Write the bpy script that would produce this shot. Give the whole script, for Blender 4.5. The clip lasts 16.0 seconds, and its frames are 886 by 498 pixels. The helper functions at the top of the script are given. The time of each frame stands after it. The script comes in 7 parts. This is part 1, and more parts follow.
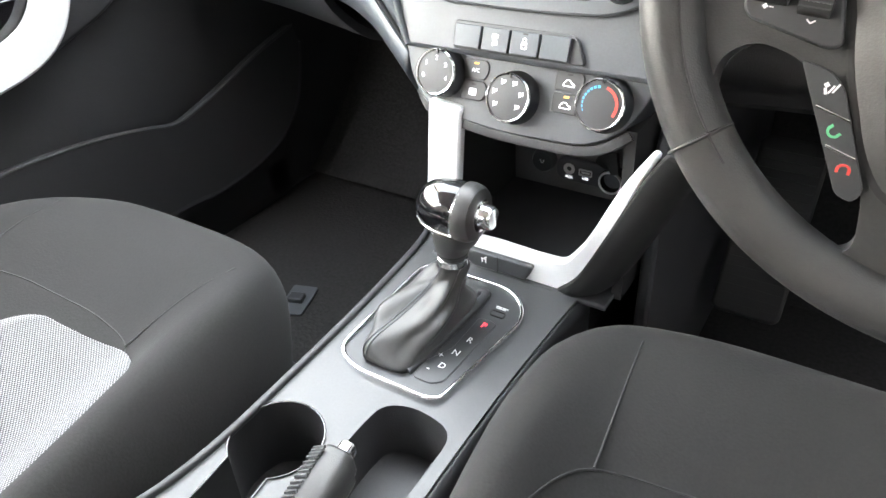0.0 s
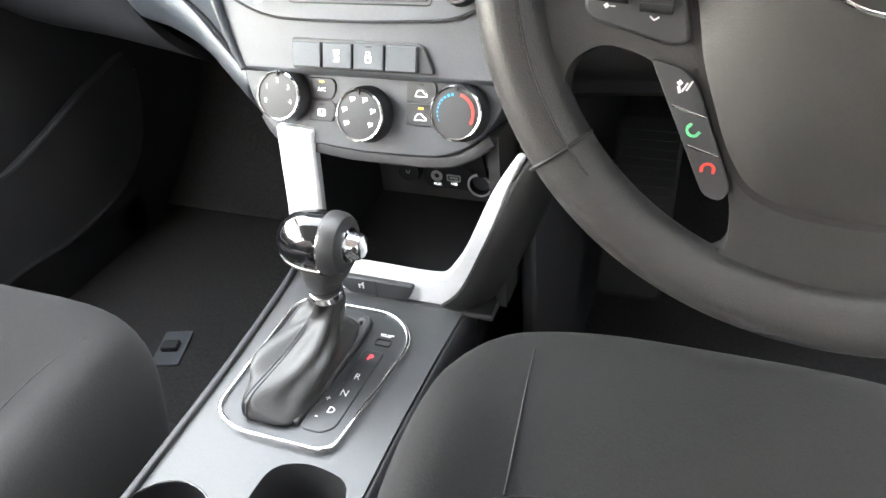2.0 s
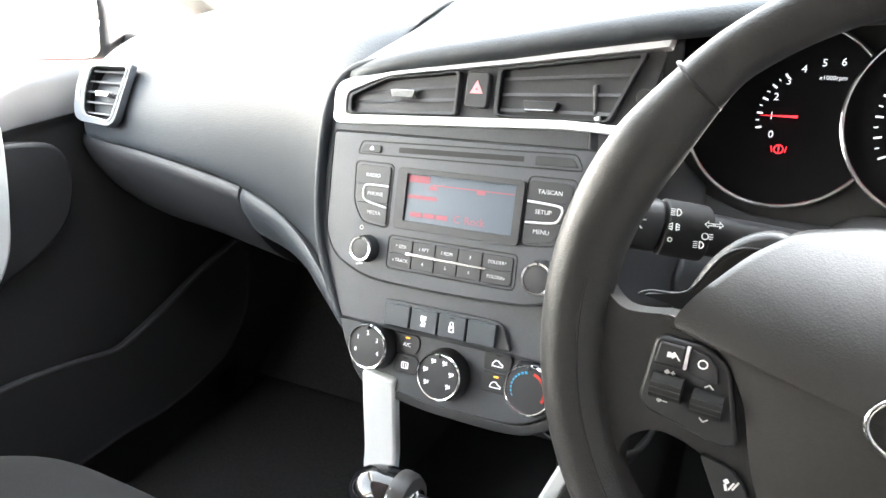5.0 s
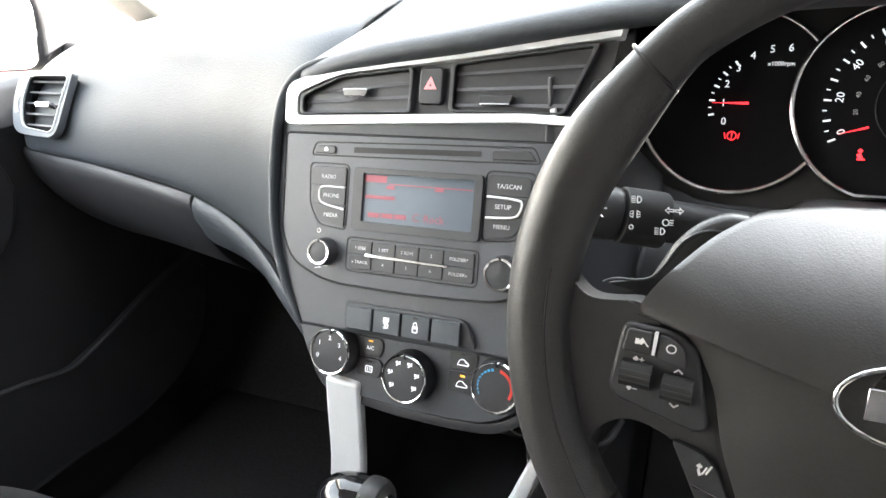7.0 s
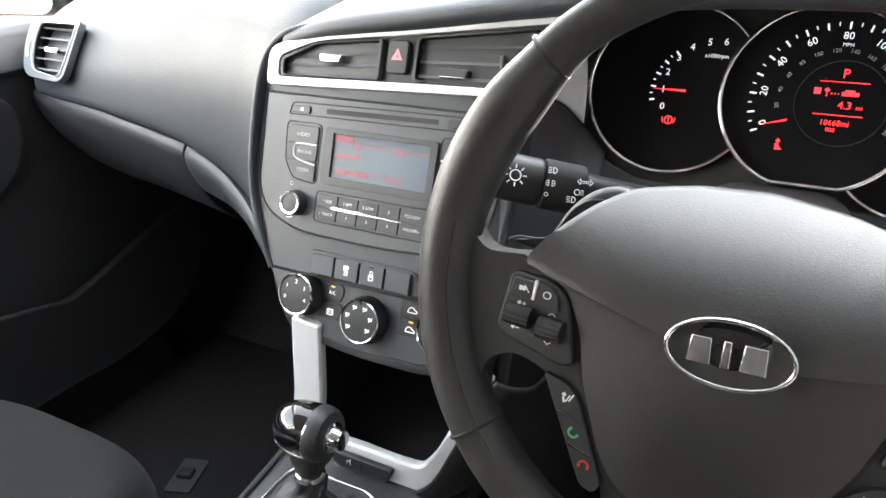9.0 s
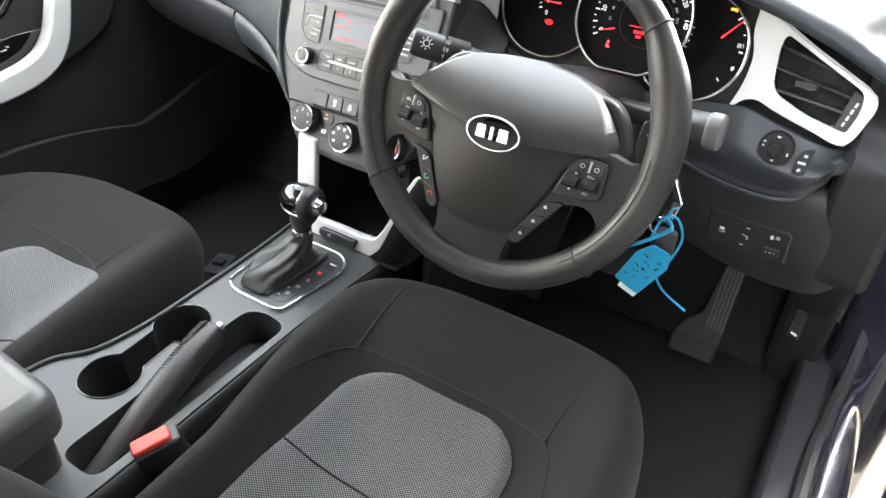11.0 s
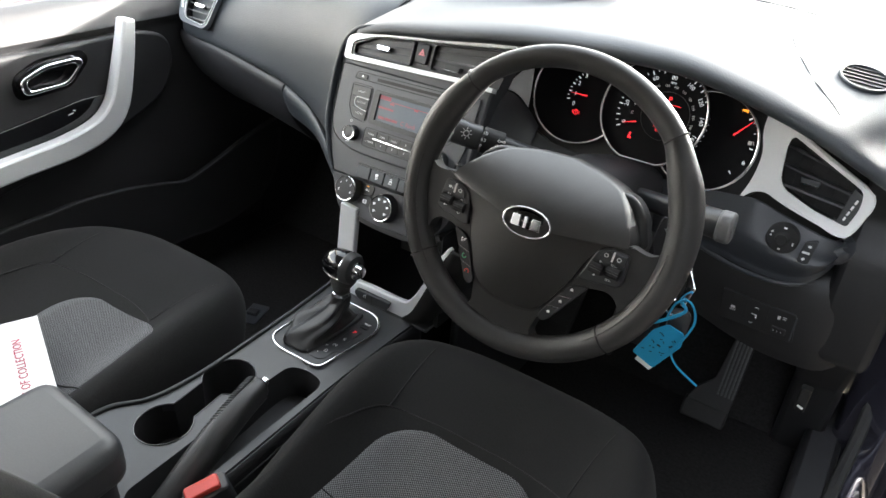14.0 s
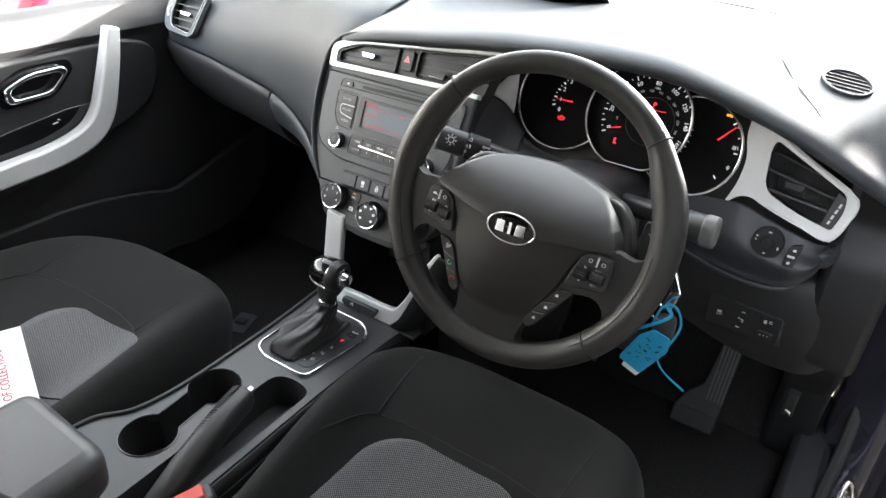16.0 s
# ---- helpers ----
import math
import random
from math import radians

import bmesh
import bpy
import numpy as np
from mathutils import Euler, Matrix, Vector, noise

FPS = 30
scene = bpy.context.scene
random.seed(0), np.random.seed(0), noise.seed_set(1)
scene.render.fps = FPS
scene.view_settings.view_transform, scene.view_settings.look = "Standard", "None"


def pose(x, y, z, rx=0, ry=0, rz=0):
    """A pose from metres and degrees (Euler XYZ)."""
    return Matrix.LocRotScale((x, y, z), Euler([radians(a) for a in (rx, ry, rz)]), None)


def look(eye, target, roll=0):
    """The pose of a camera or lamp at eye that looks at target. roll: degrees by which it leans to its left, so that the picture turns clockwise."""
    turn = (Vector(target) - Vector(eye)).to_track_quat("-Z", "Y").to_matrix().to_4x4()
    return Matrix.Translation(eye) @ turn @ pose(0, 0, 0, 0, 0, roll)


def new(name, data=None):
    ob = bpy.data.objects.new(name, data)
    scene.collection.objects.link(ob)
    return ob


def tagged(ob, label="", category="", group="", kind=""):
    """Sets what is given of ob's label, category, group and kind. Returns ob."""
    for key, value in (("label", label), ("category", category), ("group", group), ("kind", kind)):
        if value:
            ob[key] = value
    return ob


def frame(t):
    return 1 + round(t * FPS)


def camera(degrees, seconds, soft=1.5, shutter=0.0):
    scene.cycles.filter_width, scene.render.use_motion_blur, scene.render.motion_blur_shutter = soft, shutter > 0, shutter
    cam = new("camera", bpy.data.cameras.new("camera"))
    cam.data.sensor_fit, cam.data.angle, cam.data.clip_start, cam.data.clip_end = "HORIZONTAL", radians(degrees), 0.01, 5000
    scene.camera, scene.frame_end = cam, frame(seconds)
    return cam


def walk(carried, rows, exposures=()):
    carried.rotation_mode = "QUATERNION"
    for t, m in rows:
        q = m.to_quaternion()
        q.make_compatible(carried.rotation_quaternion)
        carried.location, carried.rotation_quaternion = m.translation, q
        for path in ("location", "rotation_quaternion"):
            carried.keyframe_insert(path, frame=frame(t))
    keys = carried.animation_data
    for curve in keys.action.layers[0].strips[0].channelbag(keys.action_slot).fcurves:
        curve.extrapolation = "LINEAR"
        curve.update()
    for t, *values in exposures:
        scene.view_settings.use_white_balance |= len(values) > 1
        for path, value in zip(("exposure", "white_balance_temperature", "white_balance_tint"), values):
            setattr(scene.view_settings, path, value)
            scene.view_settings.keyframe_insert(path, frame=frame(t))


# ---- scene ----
cam = camera(63.0, 16.0)
PATH = [
    (0, (0.33, -0.37, 0.754), (-0.613, 0.978, -0.384), -4.2),
    (0.5, (0.333, -0.37, 0.736), (-0.557, 0.952, -0.472), -3.5),
    (1, (0.322, -0.354, 0.739), (-0.488, 1.005, -0.484), -5.0),
    (1.5, (0.319, -0.332, 0.752), (-0.439, 1.054, -0.475), -7.7),
    (2, (0.32, -0.324, 0.751), (-0.344, 1.158, -0.417), -6.3),
    (2.5, (0.319, -0.318, 0.756), (-0.268, 1.217, -0.385), -5.5),
    (3, (0.312, -0.325, 0.754), (-0.237, 1.251, -0.349), -4.5),
    (3.5, (0.305, -0.322, 0.766), (-0.323, 1.255, -0.293), -0.8),
    (4, (0.305, -0.316, 0.77), (-0.464, 1.258, -0.196), 0.0),
    (4.5, (0.314, -0.317, 0.773), (-0.559, 1.242, -0.126), -1.6),
    (4.8, (0.316, -0.3, 0.828), (-0.584, 1.254, -0.052), -3.7),
    (5, (0.329, -0.298, 0.86), (-0.608, 1.271, 0.048), -4.3),
    (5.2, (0.316, -0.295, 0.863), (-0.579, 1.306, 0.065), -3.1),
    (7.3, (0.325, -0.292, 0.851), (-0.493, 1.339, 0.032), -6.0),
    (7.5, (0.323, -0.291, 0.865), (-0.483, 1.327, 0.011), -6.8),
    (8, (0.325, -0.293, 0.876), (-0.48, 1.339, 0.045), -6.7),
    (8.5, (0.356, -0.307, 0.869), (-0.5, 1.32, 0.081), -5.0),
    (9, (0.398, -0.325, 0.867), (-0.454, 1.252, -0.021), -2.0),
    (9.5, (0.458, -0.357, 0.877), (-0.414, 1.145, -0.115), 1.5),
    (10, (0.546, -0.42, 0.909), (-0.316, 1.017, -0.183), 1.9),
    (10.2, (0.582, -0.469, 0.915), (-0.227, 0.961, -0.224), 3.6),
    (12.3, (0.734, -0.665, 1.057), (-0.214, 0.766, 0.029), 1.4),
    (12.5, (0.732, -0.671, 1.047), (-0.23, 0.755, 0.027), 2.4),
    (13, (0.697, -0.643, 1.046), (-0.258, 0.765, -0.005), 2.0),
    (13.5, (0.691, -0.655, 1.052), (-0.283, 0.758, 0.025), 3.1),
    (14, (0.686, -0.66, 1.046), (-0.234, 0.791, 0.023), 3.9),
    (14.5, (0.693, -0.656, 1.047), (-0.194, 0.803, 0.006), 4.9),
    (15, (0.693, -0.665, 1.048), (-0.223, 0.829, 0.084), 3.1),
    (15.5, (0.695, -0.653, 1.044), (-0.22, 0.828, 0.059), 3.5),
    (16, (0.692, -0.653, 1.044), (-0.217, 0.818, 0.04), 3.8),
]
walk(cam, [(t, look(eye, target, roll)) for t, eye, target, roll in PATH],
     [(0, 6.38, 6500, 10), (1, 6.35, 6500, 10), (2, 6.35, 6500, 10), (3, 6.32, 6500, 10), (4, 6.2, 6500, 10), (5, 5.42, 6400, 10), (7.5, 5.02, 6400, 10), (8.5, 4.95, 6400, 10), (9, 5.0, 6400, 10), (9.5, 5.36, 6400, 10), (10, 5.92, 6500, 10), (10.3, 5.9, 6500, 10), (12.3, 4.05, 6400, 10), (13, 4.1, 6400, 10), (14, 4.2, 6400, 10), (14.5, 4.25, 6400, 10), (15, 4.45, 6400, 10), (16, 4.35, 6400, 10)])

# ---- light ----
SUN_TO = Vector((0.42, 0.84, 0.238)).normalized()
world = bpy.data.worlds.new("sky")
scene.world = world
world.use_nodes = True
wn = world.node_tree.nodes
sky = wn.new("ShaderNodeTexSky")
sky.sky_type = "NISHITA"
sky.sun_disc = False
sky.sun_elevation = math.asin(SUN_TO.z)
sky.sun_rotation = math.atan2(SUN_TO.x, SUN_TO.y)
sky.air_density, sky.dust_density = 1.0, 3.0
wn["Background"].inputs["Strength"].default_value = 0.15
haze = wn.new("ShaderNodeHueSaturation")
haze.inputs["Saturation"].default_value = 0.22
world.node_tree.links.new(sky.outputs["Color"], haze.inputs["Color"])
world.node_tree.links.new(haze.outputs["Color"], wn["Background"].inputs["Color"])
sun = new("sun", bpy.data.lights.new("sun", "SUN"))
sun.data.energy, sun.data.angle, sun.data.color = 3.2, radians(1.5), (1.0, 0.95, 0.87)
sun.matrix_world = look(SUN_TO * 10, (0, 0, 0))



# ---- materials ----
def material(name, colour, rough=0.5, metal=0.0, vary=0.15, grain=0.0, grain_size=0.0008, stain=0.12, stain_size=0.12,
             spec=0.5, coat=0.0, sheen=0.0, cells=False, glow=0.0):
    """Principled surface with tone variation at two sizes and a fine relief."""
    m = bpy.data.materials.new(name)
    m.use_nodes = True
    n, links = m.node_tree.nodes, m.node_tree.links
    b = n["Principled BSDF"]
    b.inputs["Metallic"].default_value = metal
    b.inputs["Specular IOR Level"].default_value = spec
    b.inputs["Coat Weight"].default_value = coat
    b.inputs["Sheen Weight"].default_value = sheen
    co = n.new("ShaderNodeTexCoord")
    big, fine = n.new("ShaderNodeTexNoise"), n.new("ShaderNodeTexNoise")
    big.inputs["Scale"].default_value = 1 / stain_size
    big.inputs["Detail"].default_value = 5
    fine.inputs["Scale"].default_value = 0.25 / grain_size
    fine.inputs["Detail"].default_value = 2
    for t in (big, fine):
        links.new(co.outputs["Object"], t.inputs["Vector"])
    mix = n.new("ShaderNodeMath")
    mix.operation = "MULTIPLY_ADD"
    links.new(big.outputs["Fac"], mix.inputs[0])
    mix.inputs[1].default_value = stain * 2
    mix.inputs[2].default_value = 1 - stain
    mul = n.new("ShaderNodeMath")
    mul.operation = "MULTIPLY_ADD"
    links.new(fine.outputs["Fac"], mul.inputs[0])
    mul.inputs[1].default_value = vary * 2
    mul.inputs[2].default_value = 1 - vary
    both = n.new("ShaderNodeMath")
    both.operation = "MULTIPLY"
    links.new(mix.outputs[0], both.inputs[0])
    links.new(mul.outputs[0], both.inputs[1])
    tone = n.new("ShaderNodeVectorMath")
    tone.operation = "SCALE"
    tone.inputs[0].default_value = colour
    links.new(both.outputs[0], tone.inputs["Scale"])
    links.new(tone.outputs[0], b.inputs["Base Color"])
    rr = n.new("ShaderNodeMath")
    rr.operation = "MULTIPLY_ADD"
    links.new(big.outputs["Fac"], rr.inputs[0])
    rr.inputs[1].default_value = 0.25 * rough
    rr.inputs[2].default_value = 0.875 * rough
    links.new(rr.outputs[0], b.inputs["Roughness"])
    if grain:
        bump = n.new("ShaderNodeBump")
        bump.inputs["Strength"].default_value = grain
        bump.inputs["Distance"].default_value = grain_size * 0.6
        if cells:
            v = n.new("ShaderNodeTexVoronoi")
            v.inputs["Scale"].default_value = 1 / (grain_size * 2.2)
            links.new(co.outputs["Object"], v.inputs["Vector"])
            links.new(v.outputs["Distance"], bump.inputs["Height"])
        else:
            links.new(fine.outputs["Fac"], bump.inputs["Height"])
        links.new(bump.outputs["Normal"], b.inputs["Normal"])
    if glow:
        b.inputs["Emission Color"].default_value = (*colour, 1)
        b.inputs["Emission Strength"].default_value = glow
    return m


def woven(name, dark, light, pitch, amount):
    """Cloth with a regular weave of lighter threads, pitch metres apart."""
    m = material(name, dark, 0.9, grain=0.5, grain_size=0.0006, sheen=0.15, spec=0.2)
    n, links = m.node_tree.nodes, m.node_tree.links
    b = n["Principled BSDF"]
    old = b.inputs["Base Color"].links[0].from_socket
    co = n.new("ShaderNodeTexCoord")
    sep = n.new("ShaderNodeSeparateXYZ")
    links.new(co.outputs["Object"], sep.inputs[0])
    waves = []
    for axis, size in (("X", pitch), ("Y", pitch * 0.8)):
        k = n.new("ShaderNodeMath")
        k.operation = "MULTIPLY"
        links.new(sep.outputs[axis], k.inputs[0])
        k.inputs[1].default_value = math.tau / size
        s_ = n.new("ShaderNodeMath")
        s_.operation = "SINE"
        links.new(k.outputs[0], s_.inputs[0])
        waves.append(s_)
    p = n.new("ShaderNodeMath")
    p.operation = "MULTIPLY"
    links.new(waves[0].outputs[0], p.inputs[0])
    links.new(waves[1].outputs[0], p.inputs[1])
    ramp = n.new("ShaderNodeMapRange")
    links.new(p.outputs[0], ramp.inputs["Value"])
    ramp.inputs["From Min"].default_value, ramp.inputs["From Max"].default_value = -0.25, 0.5
    ramp.inputs["To Max"].default_value = amount
    mixer = n.new("ShaderNodeMix")
    mixer.data_type = "RGBA"
    links.new(ramp.outputs[0], mixer.inputs["Factor"])
    links.new(old, mixer.inputs["A"])
    mixer.inputs["B"].default_value = (*light, 1)
    links.new(mixer.outputs["Result"], b.inputs["Base Color"])
    bump = n.new("ShaderNodeBump")
    bump.inputs["Strength"].default_value, bump.inputs["Distance"].default_value = 0.6, 0.0005
    links.new(p.outputs[0], bump.inputs["Height"])
    links.new(bump.outputs["Normal"], b.inputs["Normal"])
    return m


DASH = material("dash_soft_plastic", (0.037, 0.042, 0.048), 0.52, grain=0.35, grain_size=0.0009, cells=True)
PLASTIC = material("black_plastic", (0.030, 0.030, 0.032), 0.5, grain=0.3, grain_size=0.0007, cells=True)
SLAT = material("vent_slat", (0.055, 0.055, 0.058), 0.45, grain=0.1, grain_size=0.0005)
FASCIA = material("fascia_plastic", (0.060, 0.064, 0.071), 0.42, grain=0.15, grain_size=0.0005)
BUTTON = material("button_plastic", (0.030, 0.031, 0.033), 0.42, grain=0.1, grain_size=0.0005)
CONSOLE = material("console_plastic", (0.047, 0.048, 0.050), 0.42, grain=0.2, grain_size=0.0006)
LEATHER = material("leather", (0.033, 0.0325, 0.032), 0.42, grain=0.3, grain_size=0.0005, cells=True)
SPOKE = material("spoke_plastic", (0.030, 0.030, 0.030), 0.40, grain=0.2, grain_size=0.0005, cells=True, spec=0.4)
SKIN = material("grained_cover", (0.029, 0.0285, 0.0275), 0.42, spec=0.5, grain=0.24, grain_size=0.00048, cells=True)
CLOTH = material("seat_cloth", (0.0165, 0.016, 0.0158), 0.92, grain=0.6, grain_size=0.0006, sheen=0.05, spec=0.2, vary=0.35)
WEAVE = woven("seat_weave", (0.030, 0.030, 0.031), (0.25, 0.25, 0.255), 0.0042, 0.9)
CARPET = material("carpet", (0.026, 0.025, 0.025), 0.95, grain=1.0, grain_size=0.0016, vary=0.5, spec=0.1)
SILVER = material("satin_silver", (0.80, 0.81, 0.82), 0.32, metal=0.10, vary=0.03, stain=0.04)
CHROME = material("chrome", (0.86, 0.87, 0.88), 0.08, metal=1.0, vary=0.0, stain=0.02)
GLOSS = material("gloss_black", (0.008, 0.008, 0.009), 0.06, coat=0.5, vary=0.0, stain=0.05)
MATT = material("matt_black", (0.014, 0.014, 0.014), 0.7, vary=0.2)
DIAL = material("dial_black", (0.005, 0.005, 0.006), 0.7, vary=0.1, spec=0.12)
RUBBER = material("rubber", (0.020, 0.020, 0.020), 0.75, grain=0.4, grain_size=0.001)
PAINT = material("blue_metallic_paint", (0.045, 0.044, 0.060), 0.22, metal=0.5, coat=1.0, vary=0.25, stain=0.08)
WHITE = material("white_print", (0.78, 0.78, 0.78), 0.6, vary=0.0, stain=0.02)
CREAM = material("cream_trim", (0.55, 0.52, 0.46), 0.85, grain=0.4, grain_size=0.0008)
HEADLINER = material("headliner_cloth", (0.28, 0.28, 0.275), 0.9, grain=0.4, grain_size=0.0008)
PANEL = material("satin_panel", (0.030, 0.033, 0.038), 0.38, grain=0.12, grain_size=0.0005)
# colours of the added walls: white bounces light in, dark holds it back
BOUNCE = material("bounce_white", (0.72, 0.71, 0.69), 0.9, vary=0.1, grain=0.5, grain_size=0.003)
BLOCK = material("block_dark", (0.06, 0.06, 0.06), 0.9, vary=0.2)
RED = material("red_plastic", (0.62, 0.05, 0.035), 0.4, vary=0.03, stain=0.05)
SEALB = material("brown_black_rubber", (0.010, 0.007, 0.006), 0.6, grain=0.3, grain_size=0.001)
PAPER = material("paper", (0.86, 0.86, 0.85), 0.8, vary=0.03, stain=0.03)
INK = material("red_ink", (0.45, 0.06, 0.10), 0.8, vary=0.05)
TAG = material("blue_tag", (0.03, 0.36, 0.62), 0.35, vary=0.05, stain=0.1)
GLOW_RED = material("lit_red", (1.0, 0.03, 0.04), 0.5, vary=0.0, stain=0.0, glow=0.09)
LCD_RED = material("screen_red", (0.26, 0.06, 0.08), 0.5, vary=0.0, stain=0.0, glow=0.010)
GLOW_WHITE = material("lit_white", (0.80, 0.82, 0.85), 0.5, vary=0.0, stain=0.0, glow=0.035)
GLOW_AMBER = material("lit_amber", (1.0, 0.40, 0.03), 0.5, vary=0.0, stain=0.0, glow=0.05)
GREEN = material("green_print", (0.10, 0.45, 0.20), 0.5, vary=0.0, stain=0.0)
BLUE = material("blue_print", (0.05, 0.35, 0.60), 0.5, vary=0.0, stain=0.0)
DARKRED = material("red_body_paint", (0.28, 0.012, 0.03), 0.25, coat=1.0, stain=0.1)
# console plastic made lighter: light inside the pocket is put into its colour
POCKET_LIGHTENED = material("pocket_plastic_lightened", (0.115, 0.113, 0.112), 0.55, grain=0.3, grain_size=0.0006, cells=True)
KNEE = material("black_lower_plastic", (0.015, 0.015, 0.016), 0.55, grain=0.3, grain_size=0.0007, cells=True)
FRAME_GREY = material("frame_grey", (0.12, 0.13, 0.145), 0.42, grain=0.1)
STALK_END = material("stalk_grey", (0.13, 0.13, 0.13), 0.5, grain=0.1)
STONE = material("gravel_stone", (0.42, 0.36, 0.29), 0.85, vary=0.2, grain=0.6, grain_size=0.004)
GROUND = material("gravel_ground", (0.26, 0.225, 0.18), 0.9, vary=0.35, grain=1.0, grain_size=0.012, stain=0.25, stain_size=0.6)


def glass_pane(name, gloss=0.07):
    m = bpy.data.materials.new(name)
    m.use_nodes = True
    n, links = m.node_tree.nodes, m.node_tree.links
    n.remove(n["Principled BSDF"])
    a, b, mix = n.new("ShaderNodeBsdfTransparent"), n.new("ShaderNodeBsdfGlossy"), n.new("ShaderNodeMixShader")
    a.inputs["Color"].default_value = (0.93, 0.96, 0.95, 1)
    b.inputs["Roughness"].default_value = 0.02
    mix.inputs["Fac"].default_value = gloss
    links.new(a.outputs[0], mix.inputs[1])
    links.new(b.outputs[0], mix.inputs[2])
    links.new(mix.outputs[0], n["Material Output"].inputs["Surface"])
    return m


GLASS = glass_pane("window_glass")
LENS = glass_pane("dial_lens", 0.045)


# ---- building helpers ----
def thing(name, label, category, at=(0, 0, 0), group="", kind=""):
    e = tagged(new(name), label, category, group, kind)
    e.location = at
    e.empty_display_size = 0.02
    e["at"] = at
    return e


def part(name, bm, mat, parent=None, label="", bevel=0.0, seg=2, smooth=38, thick=0.0, offset=-1.0):
    """One mesh object from a bmesh whose points are in the world's metres."""
    me = bpy.data.meshes.new(name)
    bm.normal_update()
    bm.to_mesh(me)
    bm.free()
    me.materials.append(mat)
    me.shade_smooth()
    me.set_sharp_from_angle(angle=radians(smooth))
    ob = new(name, me)
    if parent is not None:
        ob.parent = parent
        base = parent
        while base.parent is not None:
            base = base.parent
        ob.matrix_parent_inverse = Matrix.Translation(base.location).inverted() if parent is base else Matrix.Identity(4)
    if label:
        tagged(ob, label)
    if thick:
        k = ob.modifiers.new("thickness", "SOLIDIFY")
        k.thickness, k.offset = thick, offset
    if bevel:
        k = ob.modifiers.new("edges", "BEVEL")
        k.width, k.segments, k.limit_method, k.angle_limit = bevel, seg, "ANGLE", radians(35)
        k.harden_normals = False
    return ob


def plane_at(o, lean=0.0, yaw=0.0):
    """Matrix of a panel that faces the seats: x across, y up along it, z out of it. lean: degrees its top goes forward."""
    return Matrix.Translation(o) @ Matrix.Rotation(radians(yaw), 4, "Z") @ Matrix.Rotation(radians(90 - lean), 4, "X")


def rrect(w, h, r, n=5, cx=0.0, cy=0.0):
    r = min(r, w / 2 - 1e-5, h / 2 - 1e-5)
    out = []
    for sx, sy, a0 in ((1, 1, 0), (-1, 1, 90), (-1, -1, 180), (1, -1, 270)):
        for i in range(n + 1):
            a = radians(a0 + 90 * i / n)
            out.append((cx + sx * (w / 2 - r) + r * math.cos(a), cy + sy * (h / 2 - r) + r * math.sin(a)))
    return out


def circle(r, n=32, cx=0.0, cy=0.0, ry=None):
    return [(cx + r * math.cos(math.tau * i / n), cy + (ry or r) * math.sin(math.tau * i / n)) for i in range(n)]


def rounded(poly, r, n=4):
    """A polygon with its corners rounded; r may be one number or one for each corner."""
    out, m = [], len(poly)
    rs = r if isinstance(r, (list, tuple)) else [r] * m
    for i in range(m):
        p, a, b = Vector(poly[i]), Vector(poly[i - 1]), Vector(poly[(i + 1) % m])
        da, db = (a - p), (b - p)
        k = min(rs[i], da.length * 0.48, db.length * 0.48)
        pa, pb = p + da.normalized() * k, p + db.normalized() * k
        for j in range(n + 1):
            t = j / n
            out.append(tuple((1 - t) ** 2 * pa + 2 * t * (1 - t) * p + t * t * pb))
    return out


def prism(poly, z0, z1, m=Matrix(), bm=None, shrink=1.0):
    """A solid from an outline in a panel's plane, from depth z0 to z1."""
    bm = bm or bmesh.new()
    cx, cy = sum(p[0] for p in poly) / len(poly), sum(p[1] for p in poly) / len(poly)
    lo = [bm.verts.new(m @ Vector((x, y, z0))) for x, y in poly]
    hi = [bm.verts.new(m @ Vector((cx + (x - cx) * shrink, cy + (y - cy) * shrink, z1))) for x, y in poly]
    bm.faces.new(hi)
    bm.faces.new(lo[::-1])
    k = len(poly)
    for i in range(k):
        bm.faces.new((lo[i], lo[(i + 1) % k], hi[(i + 1) % k], hi[i]))
    bmesh.ops.recalc_face_normals(bm, faces=bm.faces[:])
    return bm


def ring(outer, inner, z0, z1, m=Matrix(), bm=None):
    """A frame between two outlines of the same number of points."""
    bm = bm or bmesh.new()
    k = len(outer)
    loops = [[bm.verts.new(m @ Vector((x, y, z))) for x, y in pts] for pts, z in ((outer, z0), (outer, z1), (inner, z1), (inner, z0))]
    for a in range(4):
        la, lb = loops[a], loops[(a + 1) % 4]
        for i in range(k):
            bm.faces.new((la[i], la[(i + 1) % k], lb[(i + 1) % k], lb[i]))
    bmesh.ops.recalc_face_normals(bm, faces=bm.faces[:])
    return bm


def box(x0, x1, y0, y1, z0, z1, m=Matrix(), bm=None):
    return prism([(x0, y0), (x1, y0), (x1, y1), (x0, y1)], z0, z1, m, bm)


def lathe(profile, m=Matrix(), n=32, bm=None):
    """Profile of (radius, height) turned about the local z axis."""
    bm = bm or bmesh.new()
    rows = [[bm.verts.new(m @ Vector((r * math.cos(math.tau * i / n), r * math.sin(math.tau * i / n), h))) for i in range(n)]
            if r > 1e-6 else [bm.verts.new(m @ Vector((0, 0, h)))] for r, h in profile]
    for a, b in zip(rows, rows[1:]):
        for i in range(n):
            j = (i + 1) % n
            q = [a[i % len(a)], a[j % len(a)], b[j % len(b)], b[i % len(b)]]
            q = [v for k, v in enumerate(q) if v not in q[:k]]
            if len(q) > 2:
                bm.faces.new(q)
    bmesh.ops.recalc_face_normals(bm, faces=bm.faces[:])
    return bm


